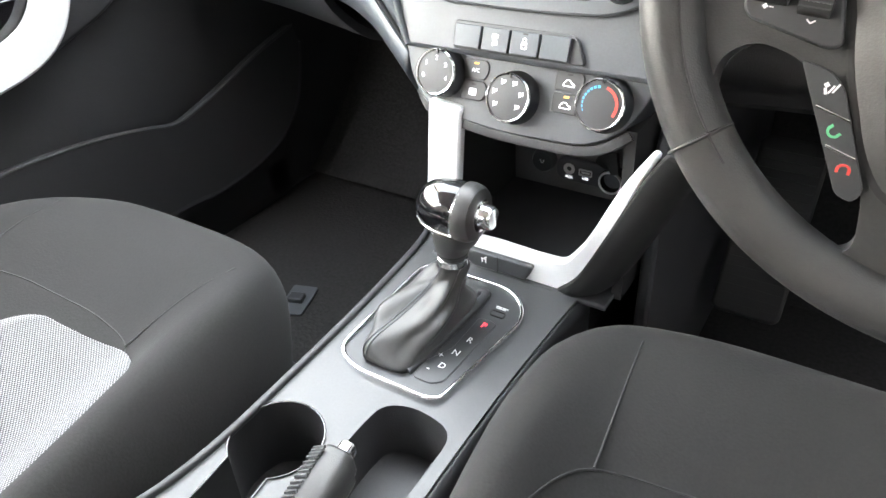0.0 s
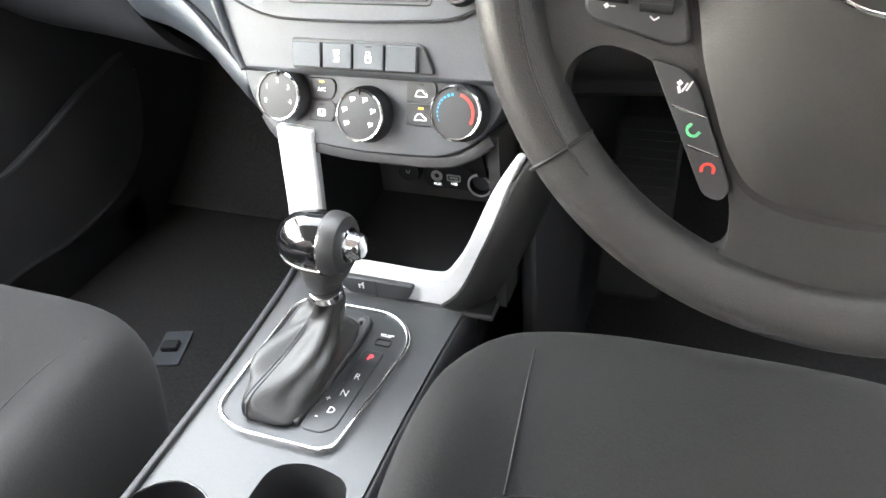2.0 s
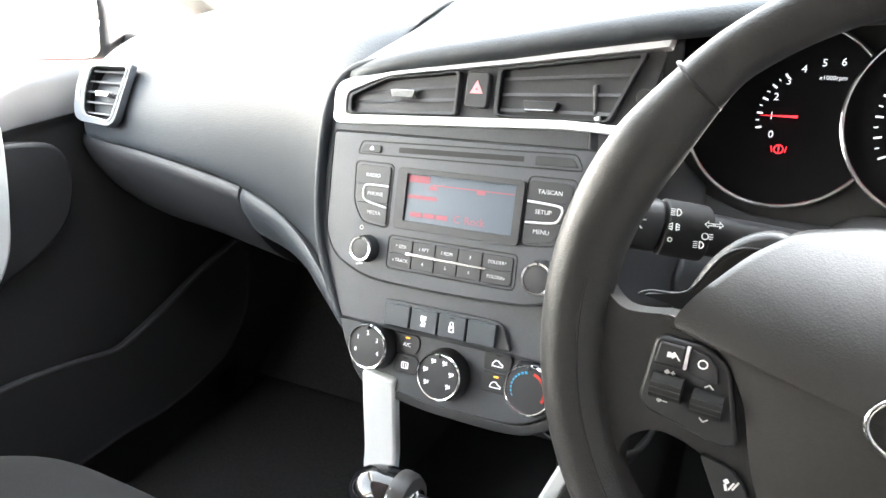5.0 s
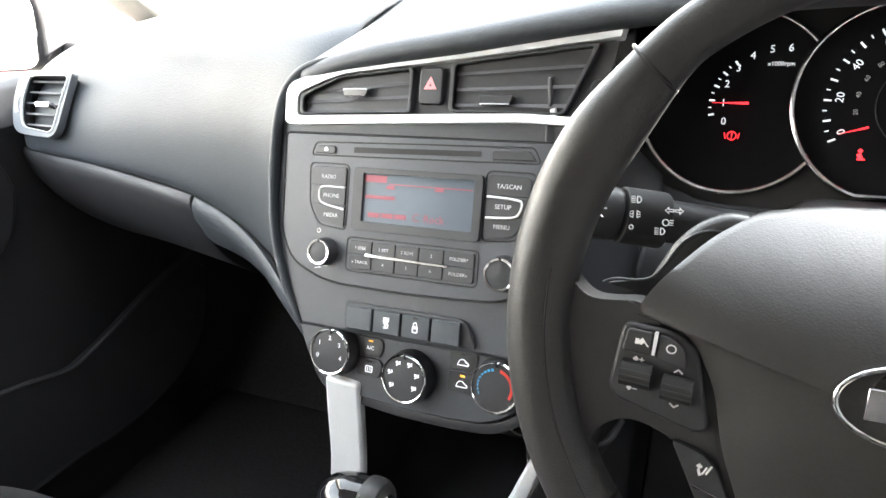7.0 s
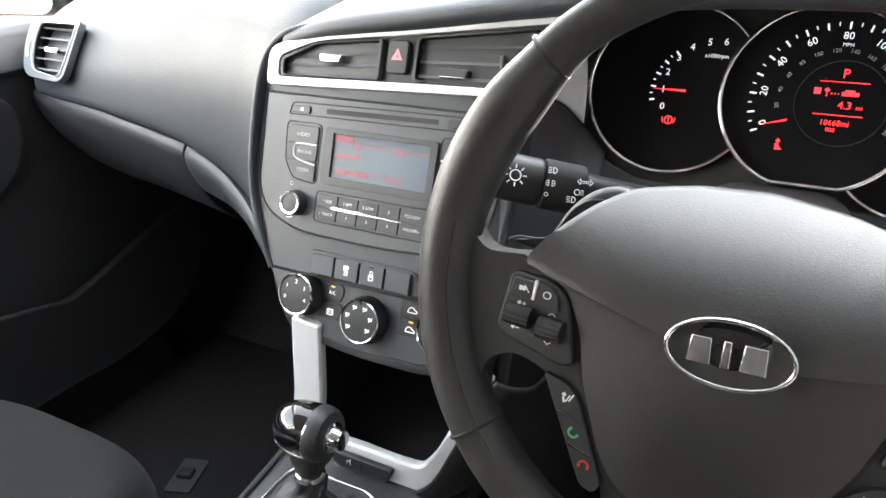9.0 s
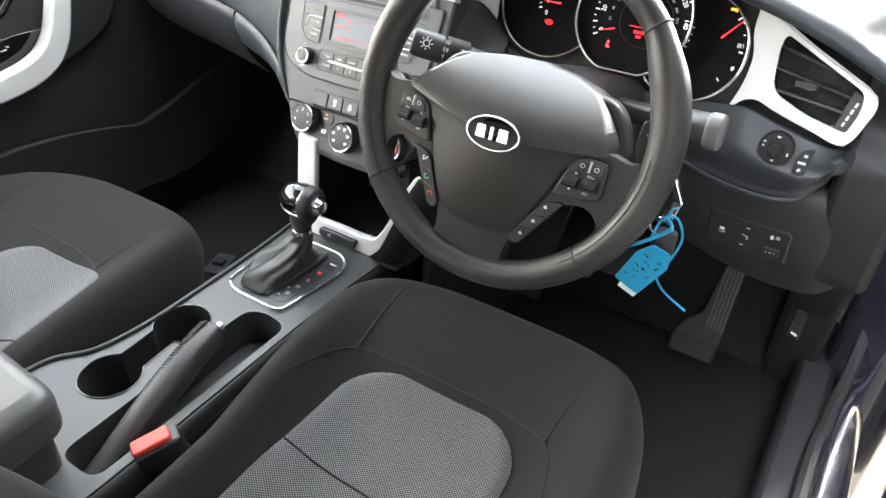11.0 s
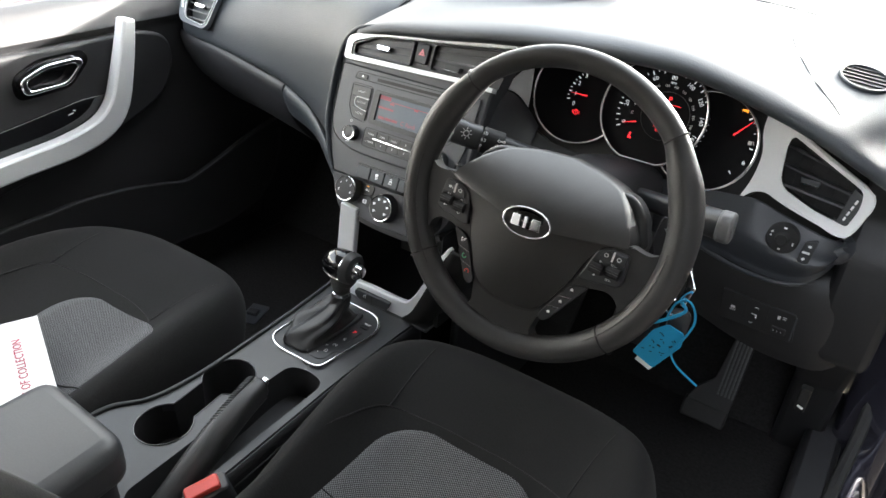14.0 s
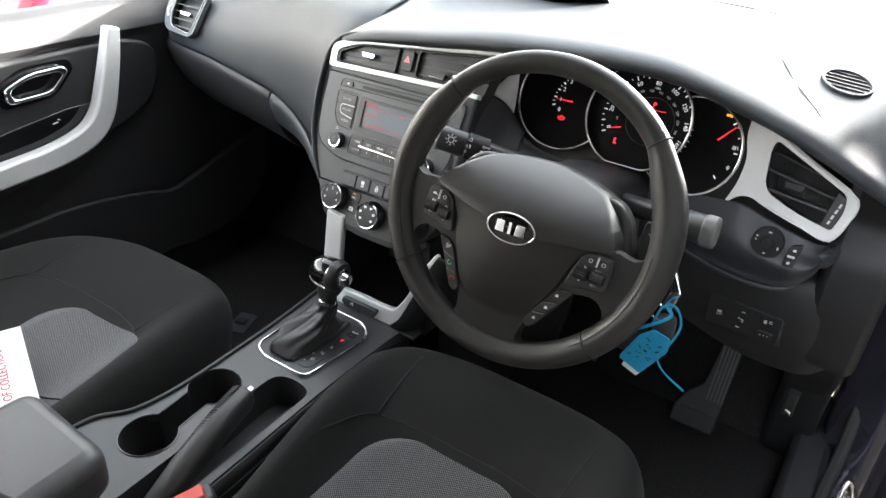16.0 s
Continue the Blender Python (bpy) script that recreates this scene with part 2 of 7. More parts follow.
def curve(pts, n=8, closed=False):
    """A smooth line through points (Catmull-Rom)."""
    p = [Vector(q) for q in pts]
    m = len(p)
    out = []
    for i in range(m if closed else m - 1):
        if closed:
            a, b, c, d = p[i - 1], p[i], p[(i + 1) % m], p[(i + 2) % m]
        else:
            a, b, c, d = p[max(i - 1, 0)], p[i], p[i + 1], p[min(i + 2, m - 1)]
        for j in range(n):
            t = j / n
            out.append(0.5 * ((2 * b) + (c - a) * t + (2 * a - 5 * b + 4 * c - d) * t * t + (3 * b - a - 3 * c + d) * t ** 3))
    if not closed:
        out.append(p[-1])
    return out


def sweep(path, section, closed=False, up=(0, 0, 1), bm=None, scale=None, caps=True):
    """Carries a section (a, b), a along the side and b along the up direction, down a path."""
    bm = bm or bmesh.new()
    path = [Vector(p) for p in path]
    m, rows = len(path), []
    for i, p in enumerate(path):
        if closed:
            t = path[(i + 1) % m] - path[i - 1]
        else:
            t = path[min(i + 1, m - 1)] - path[max(i - 1, 0)]
        t.normalize()
        u = Vector(up(i / max(m - 1, 1)) if callable(up) else up)
        side = t.cross(u).normalized()
        top = side.cross(t)
        k = scale(i / max(m - 1, 1)) if scale else 1.0
        rows.append([bm.verts.new(p + side * a * k + top * b * k) for a, b in section])
    s = len(section)
    for i in range(m if closed else m - 1):
        a, b = rows[i], rows[(i + 1) % m]
        for j in range(s):
            bm.faces.new((a[j], a[(j + 1) % s], b[(j + 1) % s], b[j]))
    if not closed and caps:
        bm.faces.new(rows[0][::-1])
        bm.faces.new(rows[-1])
    bmesh.ops.recalc_face_normals(bm, faces=bm.faces[:])
    return bm


def tube(path, r, n=10, closed=False, bm=None, scale=None, up=(0, 0.03, 1)):
    return sweep(path, circle(r, n), closed, up, bm, scale)


def sheet(rows, bm=None, close_u=False):
    """A surface through rows of points, all rows with as many points."""
    bm = bm or bmesh.new()
    vs = [[bm.verts.new(p) for p in row] for row in rows]
    for a, b in zip(vs, vs[1:]):
        k = len(a)
        for j in range(k if close_u else k - 1):
            bm.faces.new((a[j], a[(j + 1) % k], b[(j + 1) % k], b[j]))
    bmesh.ops.recalc_face_normals(bm, faces=bm.faces[:])
    return bm


def loft(stations, n=6, k=6):
    """Rows of control points, one row a station, drawn out into a fine smooth net."""
    fine = [curve(st, k) for st in stations]
    cols = [curve([row[j] for row in fine], n) for j in range(len(fine[0]))]
    return [[col[i] for col in cols] for i in range(len(cols[0]))]


def words(text, size, m, mat, parent, name="lettering", depth=0.0003, label=""):
    """Raised lettering, centred at the origin of m."""
    c = bpy.data.curves.new(name, "FONT")
    c.body, c.size, c.align_x, c.align_y = text, size, "CENTER", "CENTER"
    c.extrude, c.resolution_u = depth, 2
    tmp = bpy.data.objects.new(name, c)
    me = bpy.data.meshes.new_from_object(tmp)
    bpy.data.objects.remove(tmp)
    bpy.data.curves.remove(c)
    bm = bmesh.new()
    bm.from_mesh(me)
    bpy.data.meshes.remove(me)
    bm.transform(m)
    return part(name, bm, mat, parent, label)


def bars(marks, m, mat, parent, name="symbol", depth=0.0004):
    """Small printed marks: rectangles (x, y, w, h, turn)."""
    groups = []
    for mark in marks:
        near = [g for g in groups if any(math.hypot(mark[0] - q[0], mark[1] - q[1]) < 0.5 * (max(mark[2:4]) + max(q[2:4])) + 0.0012 for q in g)]
        joined = [mark] + [q for g in near for q in g]
        groups = [g for g in groups if g not in near] + [joined]
    if name != "handwriting" and len(groups) > 1:
        return [bars(g, m, mat, parent, name, depth) for g in groups][-1]
    bm = bmesh.new()
    for x, y, w, h, a in marks:
        prism([(-w / 2, -h / 2), (w / 2, -h / 2), (w / 2, h / 2), (-w / 2, h / 2)], 0, depth, m @ pose(x, y, 0, 0, 0, a), bm)
    return part(name, bm, mat, parent)


def off(x, y, z=0.0, rz=0.0):
    return pose(x, y, z, 0, 0, rz)


# ---- the place: ground, car body shell ----
def flat(points, mat, name, label, category, thick=0.02, kind="structure", bevel=0.0):
    bm = bmesh.new()
    bm.faces.new([bm.verts.new(p) for p in points])
    ob = part(name, bm, mat, None, label, thick=thick, bevel=bevel)
    return tagged(ob, label, category, kind=kind)


GZ = -0.32
bm = bmesh.new()
bm.faces.new([bm.verts.new(p) for p in ((-400, -400, GZ), (400, -400, GZ), (400, 400, GZ), (-400, 400, GZ))])
tagged(part("ground", bm, GROUND), "pale gravel yard around the car", "ground", kind="structure")

# floor pan, firewall, sills and tunnel
floor_rows = [[(x, y, z) for x in (-0.72, -0.6, -0.2, 0.2, 0.6, 0.76)] for y, z in ((-1.6, 0.0), (0.5, 0.0), (0.62, 0.02), (0.75, 0.12), (0.85, 0.28), (0.86, 0.74))]
tagged(part("floor", sheet(loft(floor_rows, 4, 2)), CARPET, thick=0.03, offset=1), "dark grey carpeted car floor and footwells", "floor", kind="structure")
tagged(part("tunnel", prism([(-0.09, -0.05), (0.13, -0.05), (0.115, 0.24), (-0.065, 0.24)], 1.0, -0.80, plane_at((0, 0, 0))), CARPET, bevel=0.02), "dark carpeted transmission tunnel under the console", "tunnel", kind="structure")


def sill(x0, x1, name, label):
    outline = rounded([(x0, -0.25), (x1, -0.25), (x1, 0.02), (x1 - (x1 - x0) * 0.35, 0.09), (x0, 0.09)], 0.03)
    return tagged(part(name, prism(outline, 1.6, -0.95, plane_at((0, 0, 0))), PAINT, None, smooth=50), label, "sill", kind="structure")


sill(0.79, 0.872, "sill_right", "dark blue metallic painted door sill")
sill(-0.79, -0.90, "sill_left", "dark blue metallic painted sill below the closed door")
tagged(part("sill_trim", box(0.735, 0.80, -1.4, 0.75, -0.02, 0.097), PLASTIC, bevel=0.012), "black plastic scuff trim along the sill", "trim", kind="structure")

post = rounded([(0.775, 0.60), (0.86, 0.55), (0.93, 0.66), (0.93, 1.0), (0.775, 1.0)], [0.02, 0.03, 0.03, 0.01, 0.01], 4)
tagged(part("post_right", prism(post, -0.25, 0.74), PAINT, smooth=50), "dark blue metallic hinge post of the open doorway", "post", kind="structure")
seal = curve([(0.790, -1.2, 0.105), (0.790, 0.2, 0.105), (0.800, 0.42, 0.108), (0.812, 0.54, 0.14), (0.812, 0.60, 0.24), (0.800, 0.61, 0.50), (0.790, 0.62, 0.72)], 6)
tagged(part("door_seal", tube(seal, 0.011, 8), RUBBER), "black rubber seal around the door opening", "seal", kind="structure")
# added walls that shape the light: two unseen dark blockers, one white reflector
tagged(part("block_wall_rear", box(-7, 14, -9.3, -9.0, GZ, 3.2), BLOCK), "added unseen dark wall behind the car to cut light", "wall", kind="structure")
tagged(part("bounce_wall_left", box(-7.3, -7.0, -9.3, 25, GZ, 4.2), BOUNCE), "added white wall that bounces sunlight in from the left", "wall", kind="structure")
tagged(part("block_wall_right", box(2.7, 3.0, -9.0, 4.7, GZ, 6.2), BLOCK), "added unseen dark wall that cuts light by the open door", "wall", kind="structure")

# roof, pillars, rear: the shell that shades the seats
roof_rows = []
for y, z, hw in ((0.06, 1.190, 0.53), (-0.1, 1.200, 0.555), (-0.4, 1.205, 0.57), (-1.0, 1.185, 0.56), (-1.7, 1.09, 0.52)):
    roof_rows.append([(-hw, y, z - 0.11), (-hw * 0.8, y, z - 0.045), (0.03, y, z), (hw * 0.8 + 0.04, y, z - 0.045), (hw + 0.035, y, z - 0.11)])
tagged(part("ceiling", sheet(loft(roof_rows, 4, 3)), HEADLINER, thick=0.04, offset=1), "grey cloth headliner under the roof", "ceiling", kind="structure")


rail = [(0.585, 0.07, 1.085), (0.605, -0.06, 1.070), (0.620, -0.25, 1.056), (0.620, -0.5, 1.0525), (0.620, -0.8, 1.0525), (0.620, -1.2, 1.045)]
tagged(part("roof_rail", sweep(curve(rail, 6), rrect(0.024, 0.038, 0.003, 3)), SEALB), "brown-black rubber seal along the roof edge", "seal", kind="structure")


def pillar(pts, name, label, mat=CREAM, w=0.035, d=0.03):
    return tagged(part(name, sweep(curve(pts, 6), rrect(w * 2, d * 2, 0.015, 3), up=(0, 0, 1)), mat, None, smooth=50), label, "pillar", kind="structure")


pillar([(-0.73, 0.80, 0.70), (-0.67, 0.52, 0.87), (-0.61, 0.28, 1.00), (-0.55, 0.05, 1.08)], "pillar_front_left", "pale cream trimmed windscreen pillar")
pillar([(0.79, 0.80, 0.70), (0.73, 0.52, 0.87), (0.67, 0.28, 1.00), (0.60, 0.05, 1.08)], "pillar_front_right", "pale cream trimmed windscreen pillar")
pillar([(-0.76, -0.62, 0.0), (-0.74, -0.62, 0.65), (-0.64, -0.62, 0.92), (-0.57, -0.62, 1.08)], "pillar_middle_left", "pale trimmed door pillar", w=0.05)
pillar([(0.86, -0.95, 0.0), (0.84, -0.95, 0.65), (0.74, -0.95, 0.92), (0.63, -0.95, 1.06)], "pillar_middle_right", "pale trimmed door pillar", w=0.04)
flat([(-0.74, -0.65, 0.0), (-0.74, -1.7, 0.0), (-0.74, -1.7, 0.84), (-0.74, -0.65, 0.70)], PLASTIC, "wall_left_rear", "dark rear door inner panel", "wall")
flat([(0.84, -0.85, 0.0), (0.84, -1.7, 0.0), (0.84, -1.7, 0.84), (0.84, -0.85, 0.70)], PLASTIC, "wall_right_rear", "dark rear door inner panel", "wall")
flat([(-0.74, -1.7, 0.0), (0.84, -1.7, 0.0), (0.84, -1.7, 0.84), (-0.74, -1.7, 0.84)], CLOTH, "wall_rear", "dark rear seat back wall", "wall")
scuttle = [[(x, y, z) for x in (-0.8, -0.4, 0.03, 0.5, 0.86)] for y, z in ((0.86, 0.72), (0.98, 0.74), (1.2, 0.70), (1.9, 0.62), (2.0, 0.3), (2.0, -0.1))]
tagged(part("bonnet", sheet(loft(scuttle, 4, 3)), PAINT, thick=0.02), "dark blue metallic car bonnet beyond the windscreen", "bonnet", kind="structure")
# windscreen
ws = [[(-0.72 + 0.18 * t, 0.86 - 0.80 * t, 0.75 + 0.33 * t), (-0.35 + 0.1 * t, 0.98 - 0.91 * t, 0.75 + 0.39 * t), (0.03, 1.0 - 0.93 * t, 0.75 + 0.41 * t),
       (0.45 - 0.1 * t, 0.98 - 0.91 * t, 0.75 + 0.39 * t), (0.82 - 0.22 * t, 0.86 - 0.80 * t, 0.75 + 0.33 * t)] for t in (0, 0.5, 1)]
win = tagged(part("window_1", sheet(loft(ws, 3, 3)), GLASS), "clear laminated windscreen", "window", kind="structure")
win.visible_shadow = False

def top_hole_body(outline, holes, z0, z1, m=Matrix()):
    """A slab between z0 and z1 with openings right through it."""
    bm = bmesh.new()
    def loop(pts, z):
        vs = [bm.verts.new(m @ Vector((x, y, z))) for x, y in pts]
        return [bm.edges.new((vs[i], vs[(i + 1) % len(vs)])) for i in range(len(vs))], vs
    up = []
    for pts in (outline, *holes):
        e1, v1 = loop(pts, z1)
        _, v0 = loop(pts, z0)
        up += e1
        k = len(pts)
        for i in range(k):
            bm.faces.new((v0[i], v0[(i + 1) % k], v1[(i + 1) % k], v1[i]))
    bmesh.ops.triangle_fill(bm, use_beauty=True, use_dissolve=False, edges=up)
    bmesh.ops.recalc_face_normals(bm, faces=bm.faces[:])
    return bm


# ---- dashboard ----
dash = thing("dashboard", "dark grey soft-touch dashboard with silver-edged centre and driver's fascia", "dashboard", (0.03, 0.5, 0.6))
# passenger pad: from the windscreen over the top, down the face to the glovebox gap
pad = [
    [(-0.735, 0.90, 0.715), (-0.735, 0.70, 0.730), (-0.735, 0.54, 0.720), (-0.735, 0.455, 0.695), (-0.725, 0.410, 0.655), (-0.705, 0.385, 0.615), (-0.70, 0.388, 0.604)],
    [(-0.66, 0.92, 0.745), (-0.66, 0.66, 0.755), (-0.66, 0.50, 0.742), (-0.66, 0.415, 0.71), (-0.655, 0.372, 0.665), (-0.65, 0.355, 0.62), (-0.65, 0.358, 0.607)],
    [(-0.50, 0.95, 0.755), (-0.50, 0.66, 0.770), (-0.50, 0.49, 0.757), (-0.50, 0.40, 0.722), (-0.50, 0.357, 0.67), (-0.50, 0.340, 0.615), (-0.50, 0.343, 0.599)],
    [(-0.34, 0.96, 0.762), (-0.34, 0.66, 0.782), (-0.34, 0.47, 0.770), (-0.34, 0.385, 0.738), (-0.34, 0.345, 0.68), (-0.34, 0.328, 0.60), (-0.34, 0.331, 0.576)],
    [(-0.22, 0.97, 0.768), (-0.22, 0.66, 0.788), (-0.22, 0.44, 0.776), (-0.22, 0.36, 0.748), (-0.22, 0.318, 0.685), (-0.22, 0.300, 0.58), (-0.22, 0.303, 0.536)],
    [(-0.13, 0.97, 0.772), (-0.13, 0.66, 0.790), (-0.13, 0.41, 0.776), (-0.13, 0.325, 0.745), (-0.13, 0.285, 0.68), (-0.13, 0.255, 0.57), (-0.13, 0.245, 0.505)],
    [(-0.085, 0.97, 0.774), (-0.085, 0.66, 0.792), (-0.085, 0.42, 0.780), (-0.085, 0.33, 0.745), (-0.085, 0.29, 0.68), (-0.085, 0.25, 0.57), (-0.085, 0.24, 0.49)],
]
part("upper_pad", sheet(loft(pad, 6, 5)), DASH, dash, "bluish grey soft pad", thick=0.006)
# top over the centre and the driver's dials
LIP = [(-0.085, 0.25, 0.747), (-0.03, 0.25, 0.762), (0.077, 0.25, 0.777), (0.19, 0.25, 0.793), (0.30, 0.25, 0.803), (0.38, 0.25, 0.806), (0.457, 0.25, 0.803),
       (0.556, 0.252, 0.780), (0.624, 0.256, 0.757), (0.697, 0.265, 0.724), (0.745, 0.30, 0.692)]
top = []
for x, y, z in LIP:
    k = max(0.0, (x - 0.5) / 0.25)
    j = max(0.0, -x / 0.085)
    top.append([(x, 0.97 - 0.10 * k, 0.774 - 0.03 * k), (x, 0.75, 0.79 - 0.02 * k), (x, 0.52, max(0.797, z + 0.002) - 0.025 * k - 0.007 * j), (x, 0.37, max(0.79, z + 0.005) - 0.045 * k - 0.026 * j),
                (x, y + 0.045, z + 0.006), (x, y + 0.008, z - 0.001), (x, y, z - 0.012), (x, y + 0.012, z - 0.022), (x, y + 0.05, z - 0.026)])
part("top_pad", sheet(loft(top, 4, 4)), DASH, dash, "dark grained top pad with a rolled rear lip", thick=0.004)
# rolled edge that runs down the side of the centre stack
SM = plane_at((0.041, 0.160, 0.499), 21.6)
edge = [SM @ Vector(p) for p in ((0.150, 0.3035, -0.012), (0.03, 0.287, -0.012), (-0.05, 0.2795, -0.012), (-0.095, 0.2735, -0.010), (-0.130, 0.262, -0.008), (-0.149, 0.232, -0.006), (-0.153, 0.17, -0.006), (-0.148, 0.11, -0.008), (-0.133, 0.065, -0.01), (-0.116, 0.03, -0.014))]
part("side_roll", sweep(curve(edge, 6), rrect(0.007, 0.024, 0.003, 3), up=(0, -0.93, 0.37)), DASH, dash, smooth=60)
# body of the centre stack
stack = rounded([(-0.150, 0.26), (-0.152, 0.11), (-0.134, 0.062), (-0.120, 0.028), (0.128, 0.028), (0.132, 0.05), (0.134, 0.10), (0.138, 0.215), (0.152, 0.286), (0.0, 0.275)], [0.02, 0.02, 0.02, 0.004, 0.004, 0.02, 0.02, 0.02, 0.02, 0.02])
part("centre_fascia", prism(stack, -0.05, -0.004, SM), FASCIA, dash, "charcoal plastic fascia", bevel=0.004)
# glovebox and under-dash panel
gl = [[(x, y, z), (x, y - 0.002, z - 0.008), (x, y + 0.012, z - 0.045), (x, y + 0.055, z - 0.105), (x, y + 0.14, z - 0.16), (x, y + 0.30, z - 0.18)]
      for x, y, z in ((-0.70, 0.385, 0.602), (-0.62, 0.358, 0.601), (-0.50, 0.346, 0.593), (-0.335, 0.334, 0.570))]
part("glovebox", sheet(loft(gl, 5, 4)), PLASTIC, dash, "dark glovebox lid with a curved lower edge", thick=0.012, bevel=0.002)
gs = [[(x, y, z), (x, y - 0.003, z - 0.006), (x, y + 0.002, z - h * 0.4), (x, y + 0.03, z - h), (x, y + 0.14, z - h - 0.03), (x, y + 0.30, z - h - 0.03)]
      for x, y, z, h in ((-0.331, 0.334, 0.568, 0.062), (-0.27, 0.322, 0.551, 0.056), (-0.215, 0.303, 0.527, 0.050), (-0.165, 0.275, 0.502, 0.045), (-0.115, 0.245, 0.480, 0.045))]
part("side_panel", sheet(loft(gs, 4, 4)), DASH, dash, "dark panel beside the glovebox", thick=0.012)
gap = curve([(-0.70, 0.385, 0.604), (-0.62, 0.3565, 0.6045), (-0.50, 0.3425, 0.597), (-0.335, 0.3305, 0.573), (-0.27, 0.318, 0.5535), (-0.215, 0.299, 0.530), (-0.165, 0.271, 0.505), (-0.115, 0.242, 0.483)], 6)
part("panel_gap", tube(gap, 0.0028, 6), MATT, dash, "dark gap above the glovebox")
# footwell side of the stack, passenger and driver
for x0, x1, nm in ((-0.058, -0.070, "stack_cheek"), (0.160, 0.175, "stack_cheek")):
    poly = [(0.25, 0.50), (0.21, 0.44), (0.21, 0.30), (0.20, 0.0), (0.80, 0.0), (0.80, 0.55), (0.30, 0.55)]
    m = Matrix(((0, 0, 1, 0), (1, 0, 0, 0), (0, 1, 0, 0), (0, 0, 0, 1)))
    part(nm, prism(rounded(poly, 0.02), x0, x1, m), PLASTIC, dash, bevel=0.004)
# driver's lower fascia: panel below the dials out to the door end
df = [[(x, yt, zt), (x, yt - 0.010, zt - 0.015), (x, yb - 0.012, (zt + zb) / 2), (x, yb - 0.005, zb + 0.012), (x, yb, zb), (x, yb + 0.06, zb - 0.005)]
      for x, yt, zt, yb, zb in ((0.222, 0.312, 0.640, 0.262, 0.535), (0.245, 0.308, 0.632, 0.275, 0.54), (0.28, 0.308, 0.624, 0.28, 0.54), (0.42, 0.305, 0.622, 0.29, 0.545), (0.53, 0.305, 0.63, 0.29, 0.545), (0.565, 0.303, 0.634, 0.288, 0.541),
                                (0.60, 0.304, 0.624, 0.285, 0.538), (0.635, 0.306, 0.614, 0.285, 0.540), (0.655, 0.306, 0.609, 0.287, 0.546), (0.672, 0.310, 0.606, 0.296, 0.560), (0.683, 0.322, 0.604, 0.318, 0.578), (0.690, 0.345, 0.603, 0.343, 0.592))]
part("driver_panel", sheet(loft(df, 4, 4)), PANEL, dash, "dark panel around the column", thick=0.01)
kp = [[(x, y + 0.03, 0.545), (x, y, 0.53), (x, y - 0.002, (0.53 + zb) / 2 + 0.01), (x, y + 0.015, zb + 0.025), (x, y + 0.06, zb), (x, y + 0.35, zb + 0.02)]
      for x, y, zb in ((0.16, 0.28, 0.46), (0.25, 0.30, 0.46), (0.38, 0.315, 0.455), (0.50, 0.32, 0.42), (0.58, 0.32, 0.395), (0.64, 0.32, 0.385), (0.70, 0.325, 0.385), (0.725, 0.35, 0.39))]
part("knee_panel", sheet(loft(kp, 4, 4)), KNEE, dash, "black knee panel below the column", thick=0.01)
panel_lip = [(0.500, 0.287, 0.553), (0.549, 0.284, 0.540), (0.583, 0.279, 0.537), (0.623, 0.277, 0.538), (0.648, 0.282, 0.543), (0.664, 0.292, 0.552)]
part("panel_lip", sweep(curve(panel_lip, 6), rrect(0.006, 0.005, 0.002, 3), up=(0, -1, 0.2)), PANEL, dash, "raised grey lip under the switch panel")
# end of the dash towards the open door
endp = rounded([(0.31, 0.70), (0.34, 0.74), (0.80, 0.76), (0.80, 0.0), (0.62, 0.0), (0.55, 0.22), (0.42, 0.36), (0.32, 0.42), (0.308, 0.53), (0.312, 0.595), (0.345, 0.635)], 0.02)
mx = Matrix(((0, 0, 1, 0), (1, 0, 0, 0), (0, 1, 0, 0), (0, 0, 0, 1)))
part("end_panel", prism(endp, 0.682, 0.765, mx), KNEE, dash, "black dash end towards the door", bevel=0.012, seg=3)
endl = rounded([(0.43, 0.60), (0.47, 0.69), (0.98, 0.70), (0.98, 0.0), (0.50, 0.0), (0.47, 0.3)], 0.03)
part("end_panel", prism(endl, -0.70, -0.74, mx), PLASTIC, dash, bevel=0.01)

# ---- instrument cluster ----
CM = plane_at((0.405, 0.3365, 0.7037), 22)
clu = thing("instrument_cluster", "black instrument cluster with three chrome-ringed dials and red lit display", "instruments", (0.40, 0.34, 0.70))
hood = rounded([(-0.222, -0.03), (-0.20, -0.07), (-0.145, -0.098), (-0.06, -0.092), (0.06, -0.095), (0.12, -0.10), (0.165, -0.06), (0.172, 0.02), (0.14, 0.07), (0.03, 0.098), (-0.08, 0.098), (-0.17, 0.07), (-0.215, 0.02)], 0.03)
part("housing", prism(hood, -0.03, -0.008, CM), MATT, clu, bevel=0.003)
DIALS = ((-0.126, -0.001, 0.076), (-0.008, -0.002, 0.077), (0.071, -0.021, 0.070))


def dial(cx, cy, r, name, lift=0.0, flat_bottom=None):
    pts, inner = [], []
    for i in range(72):
        a = math.tau * i / 72
        for rr, out in ((r, pts), (r - 0.0038, inner)):
            x, y = cx + rr * math.cos(a), cy + rr * math.sin(a)
            if flat_bottom is not None:
                y = max(y, flat_bottom + (r - rr))
            out.append((x, y))
    face = part(name, prism([(x, y) for x, y in inner], -0.02, -0.004 + lift, CM), DIAL, clu)
    part("bezel", ring(pts, inner, -0.01, 0.006 + lift, CM), CHROME, face, "thin chrome ring", bevel=0.0012, seg=2)
    return face


dial_a = dial(*DIALS[0], "rev_counter", -0.003)
dial_c = dial(*DIALS[2], "fuel_gauge", -0.003)
